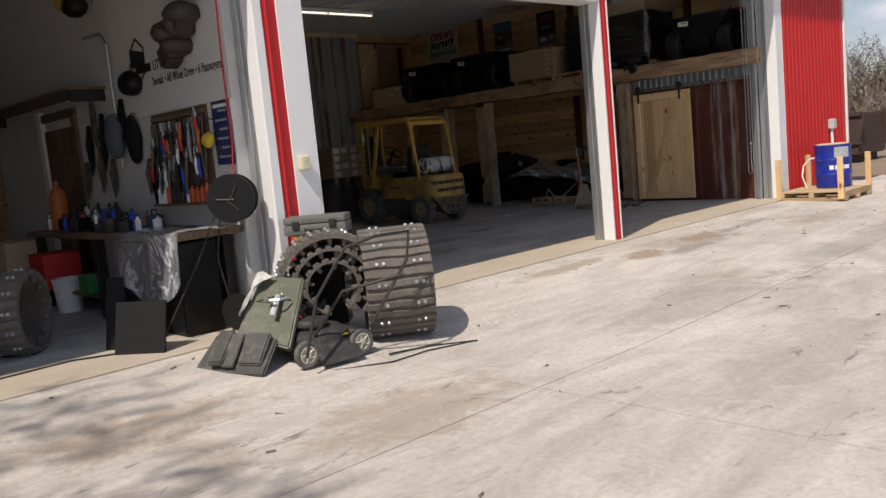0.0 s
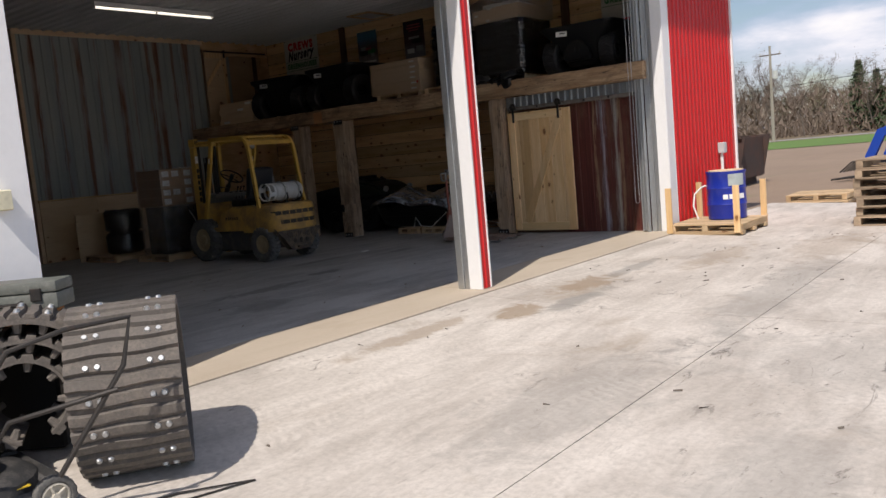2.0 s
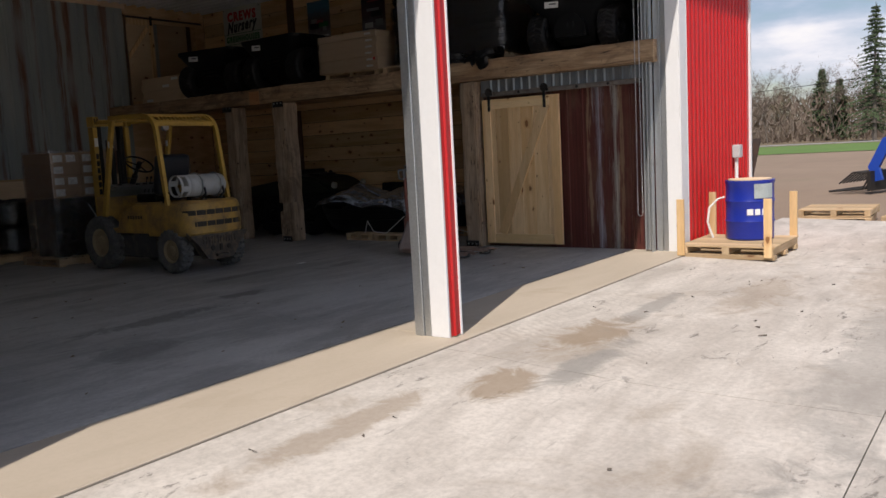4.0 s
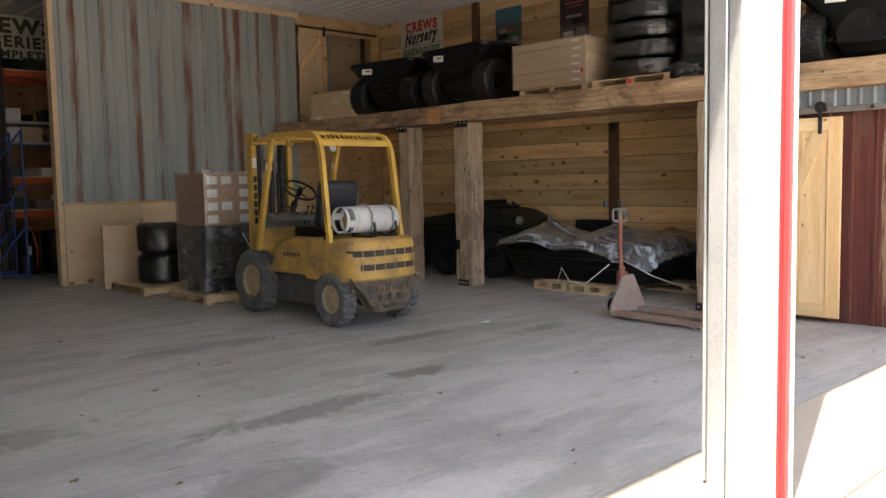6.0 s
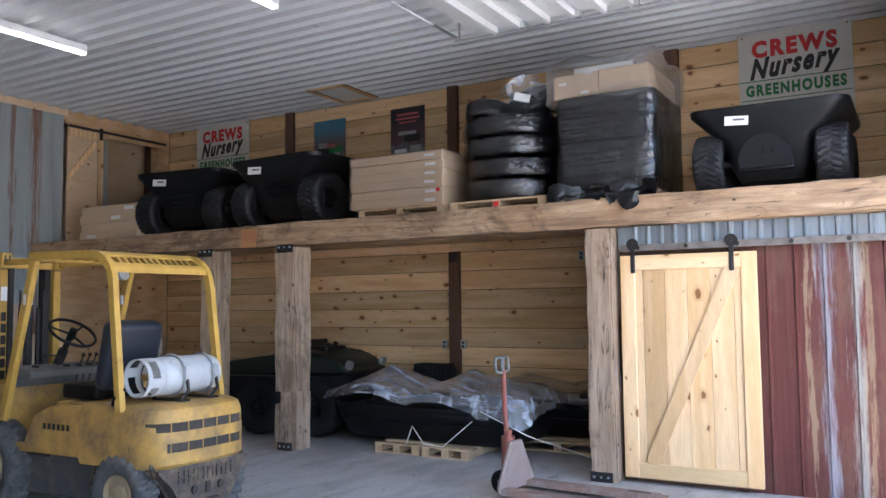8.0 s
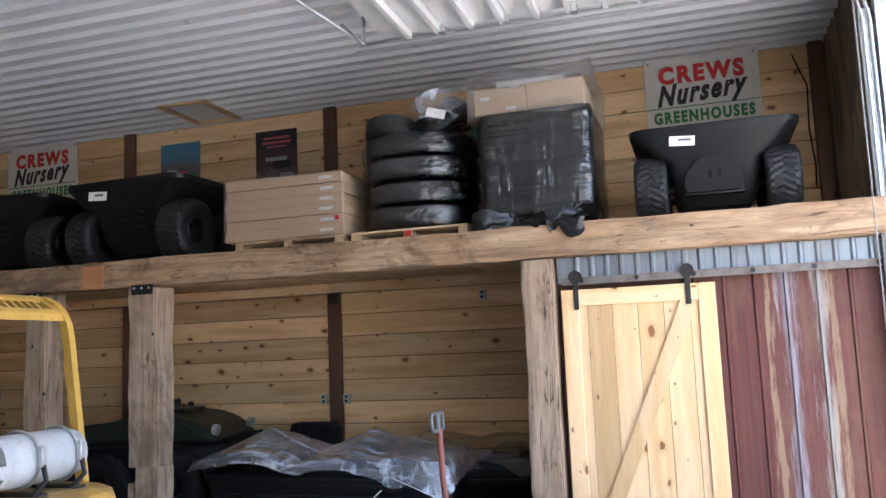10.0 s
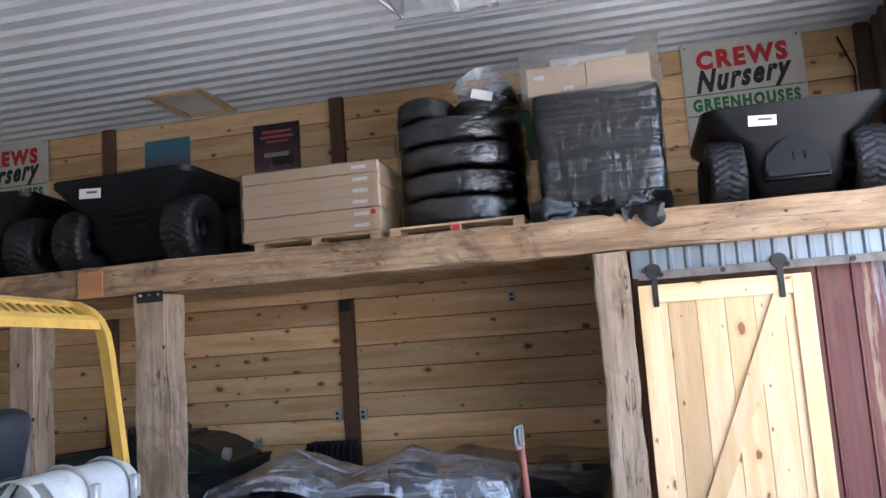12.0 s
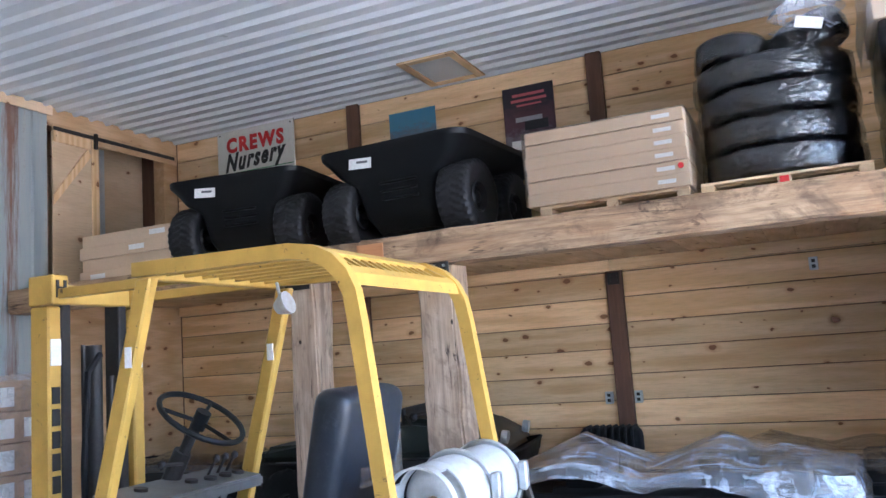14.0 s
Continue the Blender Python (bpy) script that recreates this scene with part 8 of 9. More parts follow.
# ---- rubber tracks, mower and panels in front of the pier ----
def track_belt(name, label, m, radius, width, arc0, arc1, squash=1.0, n=None, studs=True, cat="rubber track", parent=None, depth=0.03):
    """A belt bent round local x; cleats outside, guide teeth inside, bolt heads on the cleats."""
    t = thing(name, label, cat, m) if parent is None else parent
    n = n or int(radius * abs(arc1 - arc0) / 0.075)
    w = width / 2

    def at(a, r):
        return Vector((0, r * math.cos(a), r * math.sin(a) * squash))
    bm = bmesh.new()
    full = abs(arc1 - arc0) > 6.2
    rings = []
    steps = n * 2
    for i in range(steps + (0 if full else 1)):
        a = arc0 + (arc1 - arc0) * i / steps
        rings.append([bm.verts.new(at(a, r) + Vector((x, 0, 0))) for x, r in ((-w, radius - depth), (w, radius - depth), (w, radius), (-w, radius))])
    cnt = len(rings)
    for i in range(cnt if full else cnt - 1):
        a, b = rings[i], rings[(i + 1) % cnt]
        for j in range(4):
            bm.faces.new((a[j], a[(j + 1) % 4], b[(j + 1) % 4], b[j]))
    if not full:
        bm.faces.new(rings[0])
        bm.faces.new(rings[-1][::-1])
    belt = part("belt", bm, M_TRACK, t)
    da = (arc1 - arc0) / n
    for i in range(n):
        a = arc0 + da * (i + 0.5)
        # cleat: wavy bar across the belt
        bm = bmesh.new()
        k = 10
        prev = None
        for j in range(k + 1):
            x = -w + width * j / k
            wob = 0.07 * da * math.sin(9.0 * x / width + i)
            ring = [bm.verts.new(at(a + wob + s * abs(da) * f, r) + Vector((x, 0, 0))) for s, f, r in ((-1, 0.4, radius - 0.003), (-1, 0.26, radius + 0.022), (1, 0.26, radius + 0.022), (1, 0.4, radius - 0.003))]
            if prev:
                for q in range(4):
                    bm.faces.new((prev[q], prev[(q + 1) % 4], ring[(q + 1) % 4], ring[q]))
            else:
                bm.faces.new(ring[::-1])
            prev = ring
        bm.faces.new(prev)
        cl = part("cleat", bm, M_TRACK, t)
        if studs and i % 2 == 0:
            for x in (-0.62 * w, -0.42 * w, 0.48 * w, 0.68 * w):
                bm = bmesh.new()
                p = at(a, radius + 0.02) + Vector((x, 0, 0))
                q = at(a, radius + 0.034) + Vector((x, 0, 0))
                rod(bm, p, q, 0.017, 0.012, 10)
                part("bolt_head", bm, M_STEEL, cl)
        if i % 2 == 0:
            for x in (-0.8 * w, 0.8 * w):
                bm = bmesh.new()
                p = at(a, radius - depth + 0.003)
                q = at(a, radius - depth - 0.05)
                rod(bm, p + Vector((x, 0, 0)), q + Vector((x, 0, 0)), 0.026, 0.016, 6)
                part("guide_tooth", bm, M_TRACK, t)
    return t


G = slab_z(4.9)
track_belt("rubber_track", "looped worn rubber track with bolted cleats standing on edge", pose(4.28, 5.13, G + 0.455, 0, 0, -35), 0.425, 0.53, 0.0, 2 * math.pi, 1.0, 34)
t = track_belt("coiled_track", "coiled rubber track seen from its side, with inner teeth", pose(3.9, 5.5, G + 0.47, 0, 0, 60), 0.43, 0.42, radians(-40), radians(215), 1.0, 28)
track_belt("", "", None, 0.32, 0.4, radians(-60), radians(225), 1.0, 22, False, parent=t, depth=0.02)
track_belt("", "", None, 0.22, 0.38, radians(-80), radians(240), 1.0, 15, False, parent=t, depth=0.02)

# mower
MOWER = pose(3.5, 5.22, G + 0.01, 0, 0, 84)


def mower():
    t = thing("push_mower", "old black push mower with pale wheel hubs", "lawn mower", MOWER)
    bm = bmesh.new()
    lathe(bm, [(0, 0.24), (0.1, 0.24), (0.2, 0.225), (0.245, 0.19), (0.265, 0.1), (0.27, 0.075), (0.26, 0.075)], Matrix.Diagonal((1.15, 1.0, 1, 1)), 32)
    box(bm, -0.3, -0.3, 0.09, 0.3, -0.2, 0.18, 0.02)
    part("deck", bm, M_DUSTYBLACK, t, smooth=True)
    bm = bmesh.new()
    prism(bm, [(-0.42, 0.02), (-0.28, 0.15), (-0.26, 0.14), (-0.4, 0.01)], -0.17, 0.17, "y")
    part("discharge_flap", bm, M_DUSTYBLACK, t)
    part("warning_strip", new_box(-0.27, -0.14, 0.172, -0.21, 0.02, 0.176), worn("warning_yellow", (0.6, 0.42, 0.03), 0.5), t)
    bm = bmesh.new()
    lathe(bm, [(0, 0.31), (0.08, 0.31), (0.12, 0.3), (0.135, 0.28), (0.135, 0.26), (0.11, 0.25), (0.11, 0.235), (0, 0.235)], Matrix.Translation((-0.05, 0.05, 0)), 28)
    part("engine", bm, M_DUSTYBLACK, t, smooth=True)
    for x, y in ((-0.31, -0.22), (0.3, -0.22), (-0.31, 0.24), (0.3, 0.24)):
        bm = bmesh.new()
        tyre(bm, 0.1, 0.05, 18, 0.006, "bar", 0.66)
        w = part("wheel", bm, M_GREYRUBBER, t, smooth=True)
        w.matrix_basis = pose(x, y, 0.102, 0, 0, 0)
        bm = bmesh.new()
        mt = Matrix.Rotation(radians(90), 4, "Y")
        lathe(bm, [(0.066, -0.02), (0.058, -0.024), (0.05, -0.006), (0.022, -0.006), (0.018, -0.028), (0, -0.028)], mt, 20)
        for k in range(5):
            a = 2 * math.pi * k / 5
            tube(bm, [(-0.016, 0.018 * math.cos(a), 0.018 * math.sin(a)), (-0.02, 0.056 * math.cos(a), 0.056 * math.sin(a))], 0.008, 5)
        part("hub", bm, worn("pale_hub", (0.5, 0.47, 0.4), 0.6), w)
    bm = bmesh.new()
    inv = MOWER.inverted()
    tube(bm, [inv @ Vector(p) for p in ((3.12, 4.78, 0.02), (3.3, 4.85, 0.4), (3.5, 4.72, 0.74), (3.7, 4.6, 0.8), (3.98, 4.56, 0.8), (3.9, 4.52, 0.6), (3.62, 4.66, 0.16))], 0.012, 8)
    tube(bm, [inv @ Vector(p) for p in ((3.35, 5.0, 0.1), (3.5, 4.8, 0.42), (3.86, 4.52, 0.5))], 0.012, 8)
    part("handle", bm, M_IRON, t, "bent black tube handle", smooth=True)
    bm = bmesh.new()
    tube(bm, [(0.0, 0.1, 0.42), (0.1, 0.2, 0.5), (0.3, 0.3, 0.45), (0.4, 0.1, 0.3)], 0.005, 5)
    part("cable", bm, M_IRON, t)
    part("white_tag", new_box(0.16, 0.1, 0.36, 0.17, 0.16, 0.5, 0.004), M_PAPER, t)


mower()
t = thing("bent_rod", "thin black bent rod lying on the concrete", "rod", pose(3.62, 4.68, slab_z(4.6, 3.8) + 0.004))
bm = bmesh.new()
tube(bm, [(-0.3, 0.12, 0.01), (0.1, -0.1, 0.004), (0.45, -0.1, 0.004), (0.85, -0.24, 0.004), (0.55, -0.03, 0.01), (0.2, 0.06, 0.02)], 0.006, 6)
part("rod", bm, M_IRON, t)

# olive panel leaning on the coil, with a white rag
def slab_between(bm, tl, tr, br, bl, thick, bevel=0.012):
    """A thick four-cornered plate."""
    tl, tr, br, bl = (Vector(p) for p in (tl, tr, br, bl))
    nrm = (tr - tl).cross(bl - tl).normalized() * thick
    f = [bm.verts.new(p) for p in (tl, tr, br, bl)]
    k = [bm.verts.new(p + nrm) for p in (tl, tr, br, bl)]
    fs = [bm.faces.new(f), bm.faces.new(k[::-1])] + [bm.faces.new((f[i], k[i], k[(i + 1) % 4], f[(i + 1) % 4])) for i in range(4)]
    bmesh.ops.recalc_face_normals(bm, faces=fs)
    es = list({e for q in fs for e in q.edges})
    bmesh.ops.bevel(bm, geom=es, offset=bevel, segments=2, affect="EDGES")


TL, TR, BR, BL = Vector((3.4, 5.72, 0.52)), Vector((3.5, 5.28, 0.5)), Vector((3.16, 5.06, 0.05)), Vector((2.97, 5.46, 0.16))
NP = (TR - TL).cross(BL - TL).normalized()
if NP.y > 0:
    NP = -NP


def on_panel(u, v, d=0.0):
    return TL.lerp(TR, u).lerp(BL.lerp(BR, u), v) + NP * d


t = thing("olive_panel", "olive green moulded hood panel leaning on the tracks", "panel")
bm = bmesh.new()
slab_between(bm, TL, TR, BR, BL, 0.05)
part("shell", bm, M_OLIVE, t, smooth=True)
bm = bmesh.new()
slab_between(bm, on_panel(0.58, 0.35, 0.055), on_panel(0.68, 0.35, 0.055), on_panel(0.68, 0.66, 0.055), on_panel(0.58, 0.66, 0.055), 0.02, 0.004)
tube(bm, [on_panel(0.42, 0.42, 0.06), on_panel(0.48, 0.5, 0.1), on_panel(0.63, 0.53, 0.115), on_panel(0.78, 0.48, 0.1), on_panel(0.88, 0.38, 0.06)], 0.012, 6)
part("latch_handle", bm, M_STEEL, t, "metal latch handle")
t = thing("white_rag", "crumpled white rag on the olive panel", "rag")
bm = bmesh.new()
sheet(bm, lambda u, v: on_panel(0.03 + 0.09 * v * (1.2 - u) + 0.3 * max(0.0, 1 - 3 * u) * v, 0.06 + 0.72 * u, 0.06 + 0.012 * math.sin(9 * u + 5 * v)), 16, 6)
rough_up(bm, 0.016, 14)
part("cloth", bm, worn("soiled_cloth", (0.55, 0.55, 0.52), 0.9, 0, (0.3, 0.29, 0.26), 0.4, 12, 0.3), t, smooth=True)
t = thing("black_fender", "scuffed black plastic fender piece on the ground", "fender")
M_SCUFF = worn("scuffed_black", (0.06, 0.06, 0.058), 0.45, 0, (0.2, 0.19, 0.17), 0.4, 9, 0.2)
bm = bmesh.new()
slab_between(bm, (2.9, 5.62, 0.16), (3.14, 5.16, 0.12), (2.9, 5.02, G + 0.03), (2.66, 5.62, G + 0.03), 0.03)
slab_between(bm, (2.9, 5.56, 0.2), (2.96, 5.44, 0.2), (2.76, 5.34, G + 0.12), (2.7, 5.46, G + 0.12), 0.05, 0.012)
slab_between(bm, (3.0, 5.36, 0.18), (3.1, 5.18, 0.17), (2.92, 5.08, G + 0.1), (2.84, 5.26, G + 0.1), 0.05, 0.012)
slab_between(bm, (2.93, 5.46, 0.175), (2.99, 5.36, 0.17), (2.8, 5.26, G + 0.09), (2.76, 5.36, G + 0.09), 0.02, 0.006)
slab_between(bm, (2.62, 5.85, G + 0.05), (2.78, 5.5, G + 0.05), (2.66, 5.38, G + 0.02), (2.5, 5.72, G + 0.02), 0.02, 0.006)
part("shell", bm, M_SCUFF, t, smooth=True)
t = thing("yellow_rope_end", "short end of yellowed rope on the sill", "rope", pose(3.0, 5.75, slab_z(5.75, 3.0)))
part("rope", (lambda b: (tube(b, [(0, 0, 0.03), (0.06, 0.05, 0.04), (0.1, 0.02, 0.03)], 0.03, 8), b)[1])(bmesh.new()), worn("rope", (0.5, 0.4, 0.2), 0.9), t)

# crate with a tool case on it
CASE = pose(4.05, 5.8, slab_z(5.8, 4.05), 0, 0, -51)
t = thing("orange_crate", "black crate with an orange rim behind the tracks", "crate", CASE @ pose(0, 0, 0.012))
part("crate_body", new_box(-0.2, -0.09, 0, 0.2, 0.09, 0.7, 0.015), M_BLACK, t)
part("crate_rim", new_box(-0.21, -0.1, 0.702, 0.21, 0.1, 0.78, 0.015), worn("orange_plastic_top", (0.5, 0.2, 0.05), 0.6, 0, (0.3, 0.2, 0.12), 0.3), t, "orange plastic rim")
t = thing("tool_case", "grey-green hard plastic tool case with latches", "case", CASE @ pose(0, 0, 0.794))
M_CASE = worn("case_grey_plastic", (0.13, 0.14, 0.125), 0.5, 0, (0.24, 0.24, 0.22), 0.35, 8, 0.12)
part("lower_shell", new_box(-0.27, -0.11, 0.0, 0.27, 0.11, 0.09, 0.018, seg=2), M_CASE, t, smooth=True)
part("lid", new_box(-0.27, -0.11, 0.0925, 0.27, 0.11, 0.155, 0.018, seg=2), M_CASE, t, smooth=True)
for x in (-0.16, 0.16):
    part("latch", new_box(x - 0.03, -0.125, 0.05, x + 0.03, -0.11, 0.12, 0.004), M_IRON, t)
part("handle", (lambda b: (tube(b, [(-0.08, -0.115, 0.05), (-0.07, -0.145, 0.04), (0.07, -0.145, 0.04), (0.08, -0.115, 0.05)], 0.012, 6), b)[1])(bmesh.new()), M_IRON, t)

# ---- workbench bay ----
WALL_X = 3.715
M_BENCH = wood("bench_top", (0.19, 0.13, 0.085), (0.12, 0.08, 0.055), "y", 0.2, 0.8)
t = thing("workbench", "long dark timber workbench along the white wall", "workbench", pose(3.08, 6.55, 0))
part("bench_top", new_box(-0.02, -0.12, 0.82, 0.62, 3.6, 0.88, 0.006), M_BENCH, t)
for y in (0.05, 1.75, 3.45):
    for x in (0.04, 0.5):
        part("leg", new_box(x, y, 0, x + 0.09, y + 0.09, 0.82, 0.004), M_IRON, t)
part("shelf", new_box(0.06, 0.15, 0.2, 0.58, 3.45, 0.23), M_BENCH, t)
# black cabinet, made larger so its colour supplies the darkness under the bench
t = thing("bench_cabinet", "black cabinet enlarged to stand in for the shade under the workbench end", "cabinet", pose(2.95, 6.32, 0))
part("body", new_box(0.14, 0.15, 0.005, 0.49, 1.35, 0.8, 0.01), M_BLACK, t)
part("door", new_box(0.125, 0.17, 0.03, 0.139, 0.74, 0.78, 0.004), M_BLACK, t)
part("door", new_box(0.125, 0.76, 0.03, 0.139, 1.33, 0.78, 0.004), M_BLACK, t)
t = thing("plastic_sheet", "clear plastic bag sheet draped over the bench edge", "plastic sheet", pose(3.08, 6.3, 0.885))
bm = bmesh.new()
sheet(bm, lambda u, v: (0.35 - 0.4 * min(1, u * 1.9) - 0.06 * max(0.0, u - 0.53) + 0.025 * math.sin(14 * v), 0.02 + 1.35 * v, 0.012 - (0 if u < 0.53 else (u - 0.53) * 1.35 * (0.35 + 0.65 * math.sin(2.6 * v + 0.45))) + 0.012 * math.sin(10 * v + 4 * u)), 24, 36)
rough_up(bm, 0.016, 8)
part("film", bm, film_wrap("bench_film", (0.75, 0.76, 0.8), 0.34, (1, 1, 1), 2.0, 0.5), t, smooth=True)
for y, lean, h, w, nm in ((6.3, 16, 0.42, 0.34, "black rubber mat leaning on the bench"), (6.62, 14, 0.6, 0.12, "narrow dark panel leaning on the bench")):
    t = thing("leaning_panel", nm, "panel", pose(2.52, y + 0.12, 0, 0, lean, 35))
    part("board", new_box(0.0, -w, 0.0, 0.025, w * 0.3, h, 0.006), M_RUBBER, t)
t = thing("black_disc", "black round disc standing at the pier foot", "disc", pose(3.45, 6.26, 0.005))
part("disc", (lambda b: (rod(b, (0, 0, 0.16), (0.03, 0.015, 0.16), 0.155, seg=28), b)[1])(bmesh.new()), M_RUBBER, t)
t = thing("cord_reel", "black hose reel with a hanging cord beside the doorway", "reel", pose(3.58, 6.31, 1.13, 0, 0, 48))
bm = bmesh.new()
mt = Matrix.Rotation(radians(90), 4, "Y") @ Matrix.Rotation(radians(0), 4, "X")
lathe(bm, [(0, -0.09), (0.2, -0.09), (0.205, -0.075), (0.1, -0.06), (0.1, 0.05), (0.205, 0.06), (0.205, 0.075), (0, 0.08)], Matrix.Translation((-0.05, 0, 0)) @ mt, 32)
part("spool", bm, M_BLACK, t, smooth=True)
part("bracket", new_box(-0.02, -0.03, -0.06, 0.1, 0.1, 0.06, 0.006), M_IRON, t)
for k in range(3):
    part("spoke", (lambda b: (tube(b, [(-0.145, 0.03 * k - 0.03, -0.01), (-0.145, 0.12 * math.cos(k * 2.1), 0.12 * math.sin(k * 2.1))], 0.01, 5), b)[1])(bmesh.new()), M_IRON, t)
t = thing("trailing_cord", "thin dark cord trailing from the hose reel to the floor", "cord", pose(3.58, 6.31, 1.13))
bm = bmesh.new()
tube(bm, [(-0.1, 0.1, -0.15), (-0.16, 0.12, -0.5), (-0.12, 0.02, -1.0)], 0.008, 6)
tube(bm, [(-0.1, 0.15, -0.1), (-0.35, 0.1, -0.5), (-0.8, 0.05, -1.12), (-1.4, 0.35, -1.124), (-2.2, 0.3, -1.124)], 0.008, 6)
part("cord", bm, M_IRON, t, smooth=True)


def bottle(x, y, z, r, h, mat, label, cat="bottle"):
    t = thing("bottle", label, cat, pose(x, y, z), "bottles and cans on the bench")
    bm = bmesh.new()
    lathe(bm, [(0, 0), (r * 0.95, 0), (r, 0.01), (r, h * 0.68), (r * 0.4, h * 0.8), (r * 0.35, h * 0.9), (0, h * 0.9)], None, 16)
    part("body", bm, mat, t, smooth=True)
    part("cap", (lambda b: (rod(b, (0, 0, h * 0.9), (0, 0, h), r * 0.4, seg=10), b)[1])(bmesh.new()), M_INK_BLACK, t)


rnd = random.Random(31)
paints = [(M_PAPER, "white plastic bottle on the workbench"), (M_TRACTOR, "blue can on the workbench"), (M_INK_BLACK, "black bottle on the workbench"), (M_STEEL, "grey metal can on the workbench"), (M_ORANGE, "orange spray can on the workbench")]
for i in range(24):
    m, lab = rnd.choice(paints)
    bottle(3.2 + rnd.uniform(0, 0.42), 7.45 + 2.6 * i / 24, 0.882, rnd.uniform(0.025, 0.05), rnd.uniform(0.12, 0.26), m, lab)
M_TOOLBLUE = worn("tool_blue_grey", (0.03, 0.045, 0.09), 0.5, 0, (0.08, 0.08, 0.08), 0.3)
r2 = random.Random(77)
for i in range(15):
    t = thing("bench_tool", "dark hand tool or small case lying on the workbench", "tool", pose(3.16 + r2.uniform(0, 0.3), 7.5 + 0.16 * i, 0.882, 0, 0, r2.uniform(0, 90)), "clutter on the workbench")
    bm = bmesh.new()
    w, h = r2.uniform(0.05, 0.1), r2.uniform(0.06, 0.15)
    box(bm, -w, -0.05, 0.0, w, 0.05, h, 0.012, seg=2)
    part("body", bm, (M_TOOLBLUE, M_IRON, M_RUBBER, M_DIRTYMETAL)[i % 4], t, smooth=True)
    bm = bmesh.new()
    tube(bm, [(-w * 0.7, 0, h * 0.9), (-w * 0.5, 0, h + 0.05), (w * 0.5, 0, h + 0.05), (w * 0.7, 0, h * 0.9)], 0.009, 6)
    part("handle", bm, M_IRON, t, smooth=True)
for i, (y, z, L) in enumerate(((7.95, 1.6, 0.5), (8.05, 1.55, 0.35), (8.55, 2.2, 0.45), (8.95, 1.6, 0.4), (9.1, 2.1, 0.6), (9.25, 1.75, 0.5), (9.5, 2.0, 0.55), (9.7, 1.6, 0.4))):
    t = thing("hung_cable", "dark tool cable coiled on a hook of the white wall", "cable", pose(WALL_X, y, z), "cables on the bay wall")
    bm = bmesh.new()
    for q in range(3):
        tube(bm, [(-0.02 - 0.015 * q, 0.0, 0.0), (-0.03 - 0.015 * q, -0.04 - 0.01 * q, -L * 0.4), (-0.03 - 0.015 * q, 0.0, -L * (0.8 + 0.1 * q)), (-0.03 - 0.015 * q, 0.05 + 0.01 * q, -L * 0.4)], 0.011, 6, True)
    part("loops", bm, (M_RUBBER, M_DIRTYMETAL)[i % 2], t, smooth=True)
t = thing("orange_bottle", "tall orange gas cylinder on the bench", "cylinder", pose(3.32, 9.75, 0.882) @ Matrix.Scale(1.25, 4))
bm = bmesh.new()
lathe(bm, [(0, 0), (0.07, 0), (0.075, 0.02), (0.075, 0.3), (0.05, 0.36), (0.02, 0.38), (0.02, 0.44), (0, 0.44)], None, 20)
part("body", bm, worn("orange_steel", (0.5, 0.13, 0.03), 0.5), t, smooth=True)
t = thing("bench_machine", "dark blue bench tool among clutter", "tool", pose(3.3, 8.5, 0.882))
bm = bmesh.new()
box(bm, -0.1, -0.16, 0, 0.12, 0.16, 0.1, 0.02, seg=2)
rod(bm, (0, -0.14, 0.15), (0, 0.14, 0.15), 0.07, seg=18)
part("body", bm, worn("tool_blue", (0.03, 0.05, 0.13), 0.5), t, smooth=True)
for x, y, z, sx, sy, sz, mat, nm, lab, cat in ((3.15, 9.35, 0, 0.3, 0.3, 0.36, None, "bucket", "white plastic bucket with dark smears on the floor", "bucket"), (3.2, 9.8, 0.4, 0.4, 0.5, 0.4, M_INK_RED, "red_bin", "red plastic bin on the lower shelf", "bin"), (3.1, 10.35, 0.0, 0.4, 0.5, 0.4, M_TRACTOR, "blue_bin", "blue plastic bin on the floor", "bin"), (3.15, 11.0, 0.0, 0.4, 0.6, 0.75, M_CARD, "carton_pile", "brown cartons piled by the wall", "boxes"), (3.2, 8.75, 0.235, 0.2, 0.25, 0.2, M_INK_GREEN, "green_can", "green fuel can on the bench shelf", "can")):
    t = thing(nm, lab, cat, pose(x, y, z if nm != "red_bin" else 0.235))
    bm = bmesh.new()
    if nm == "bucket":
        lathe(bm, [(0, 0), (0.125, 0), (0.15, 0.34), (0.16, 0.35), (0.16, 0.37), (0.145, 0.37), (0.12, 0.05), (0, 0.05)], None, 24)
        mat = M_PAPER
    else:
        box(bm, -sx / 2, -sy / 2, 0, sx / 2, sy / 2, sz, 0.02, seg=2)
    part("body", bm, mat, t, smooth=True)
    if nm == "bucket":
        part("handle", (lambda b: (tube(b, [(0, -0.16, 0.33), (-0.13, -0.08, 0.24), (-0.13, 0.08, 0.24), (0, 0.16, 0.33)], 0.004, 5), b)[1])(bmesh.new()), M_STEEL, t)

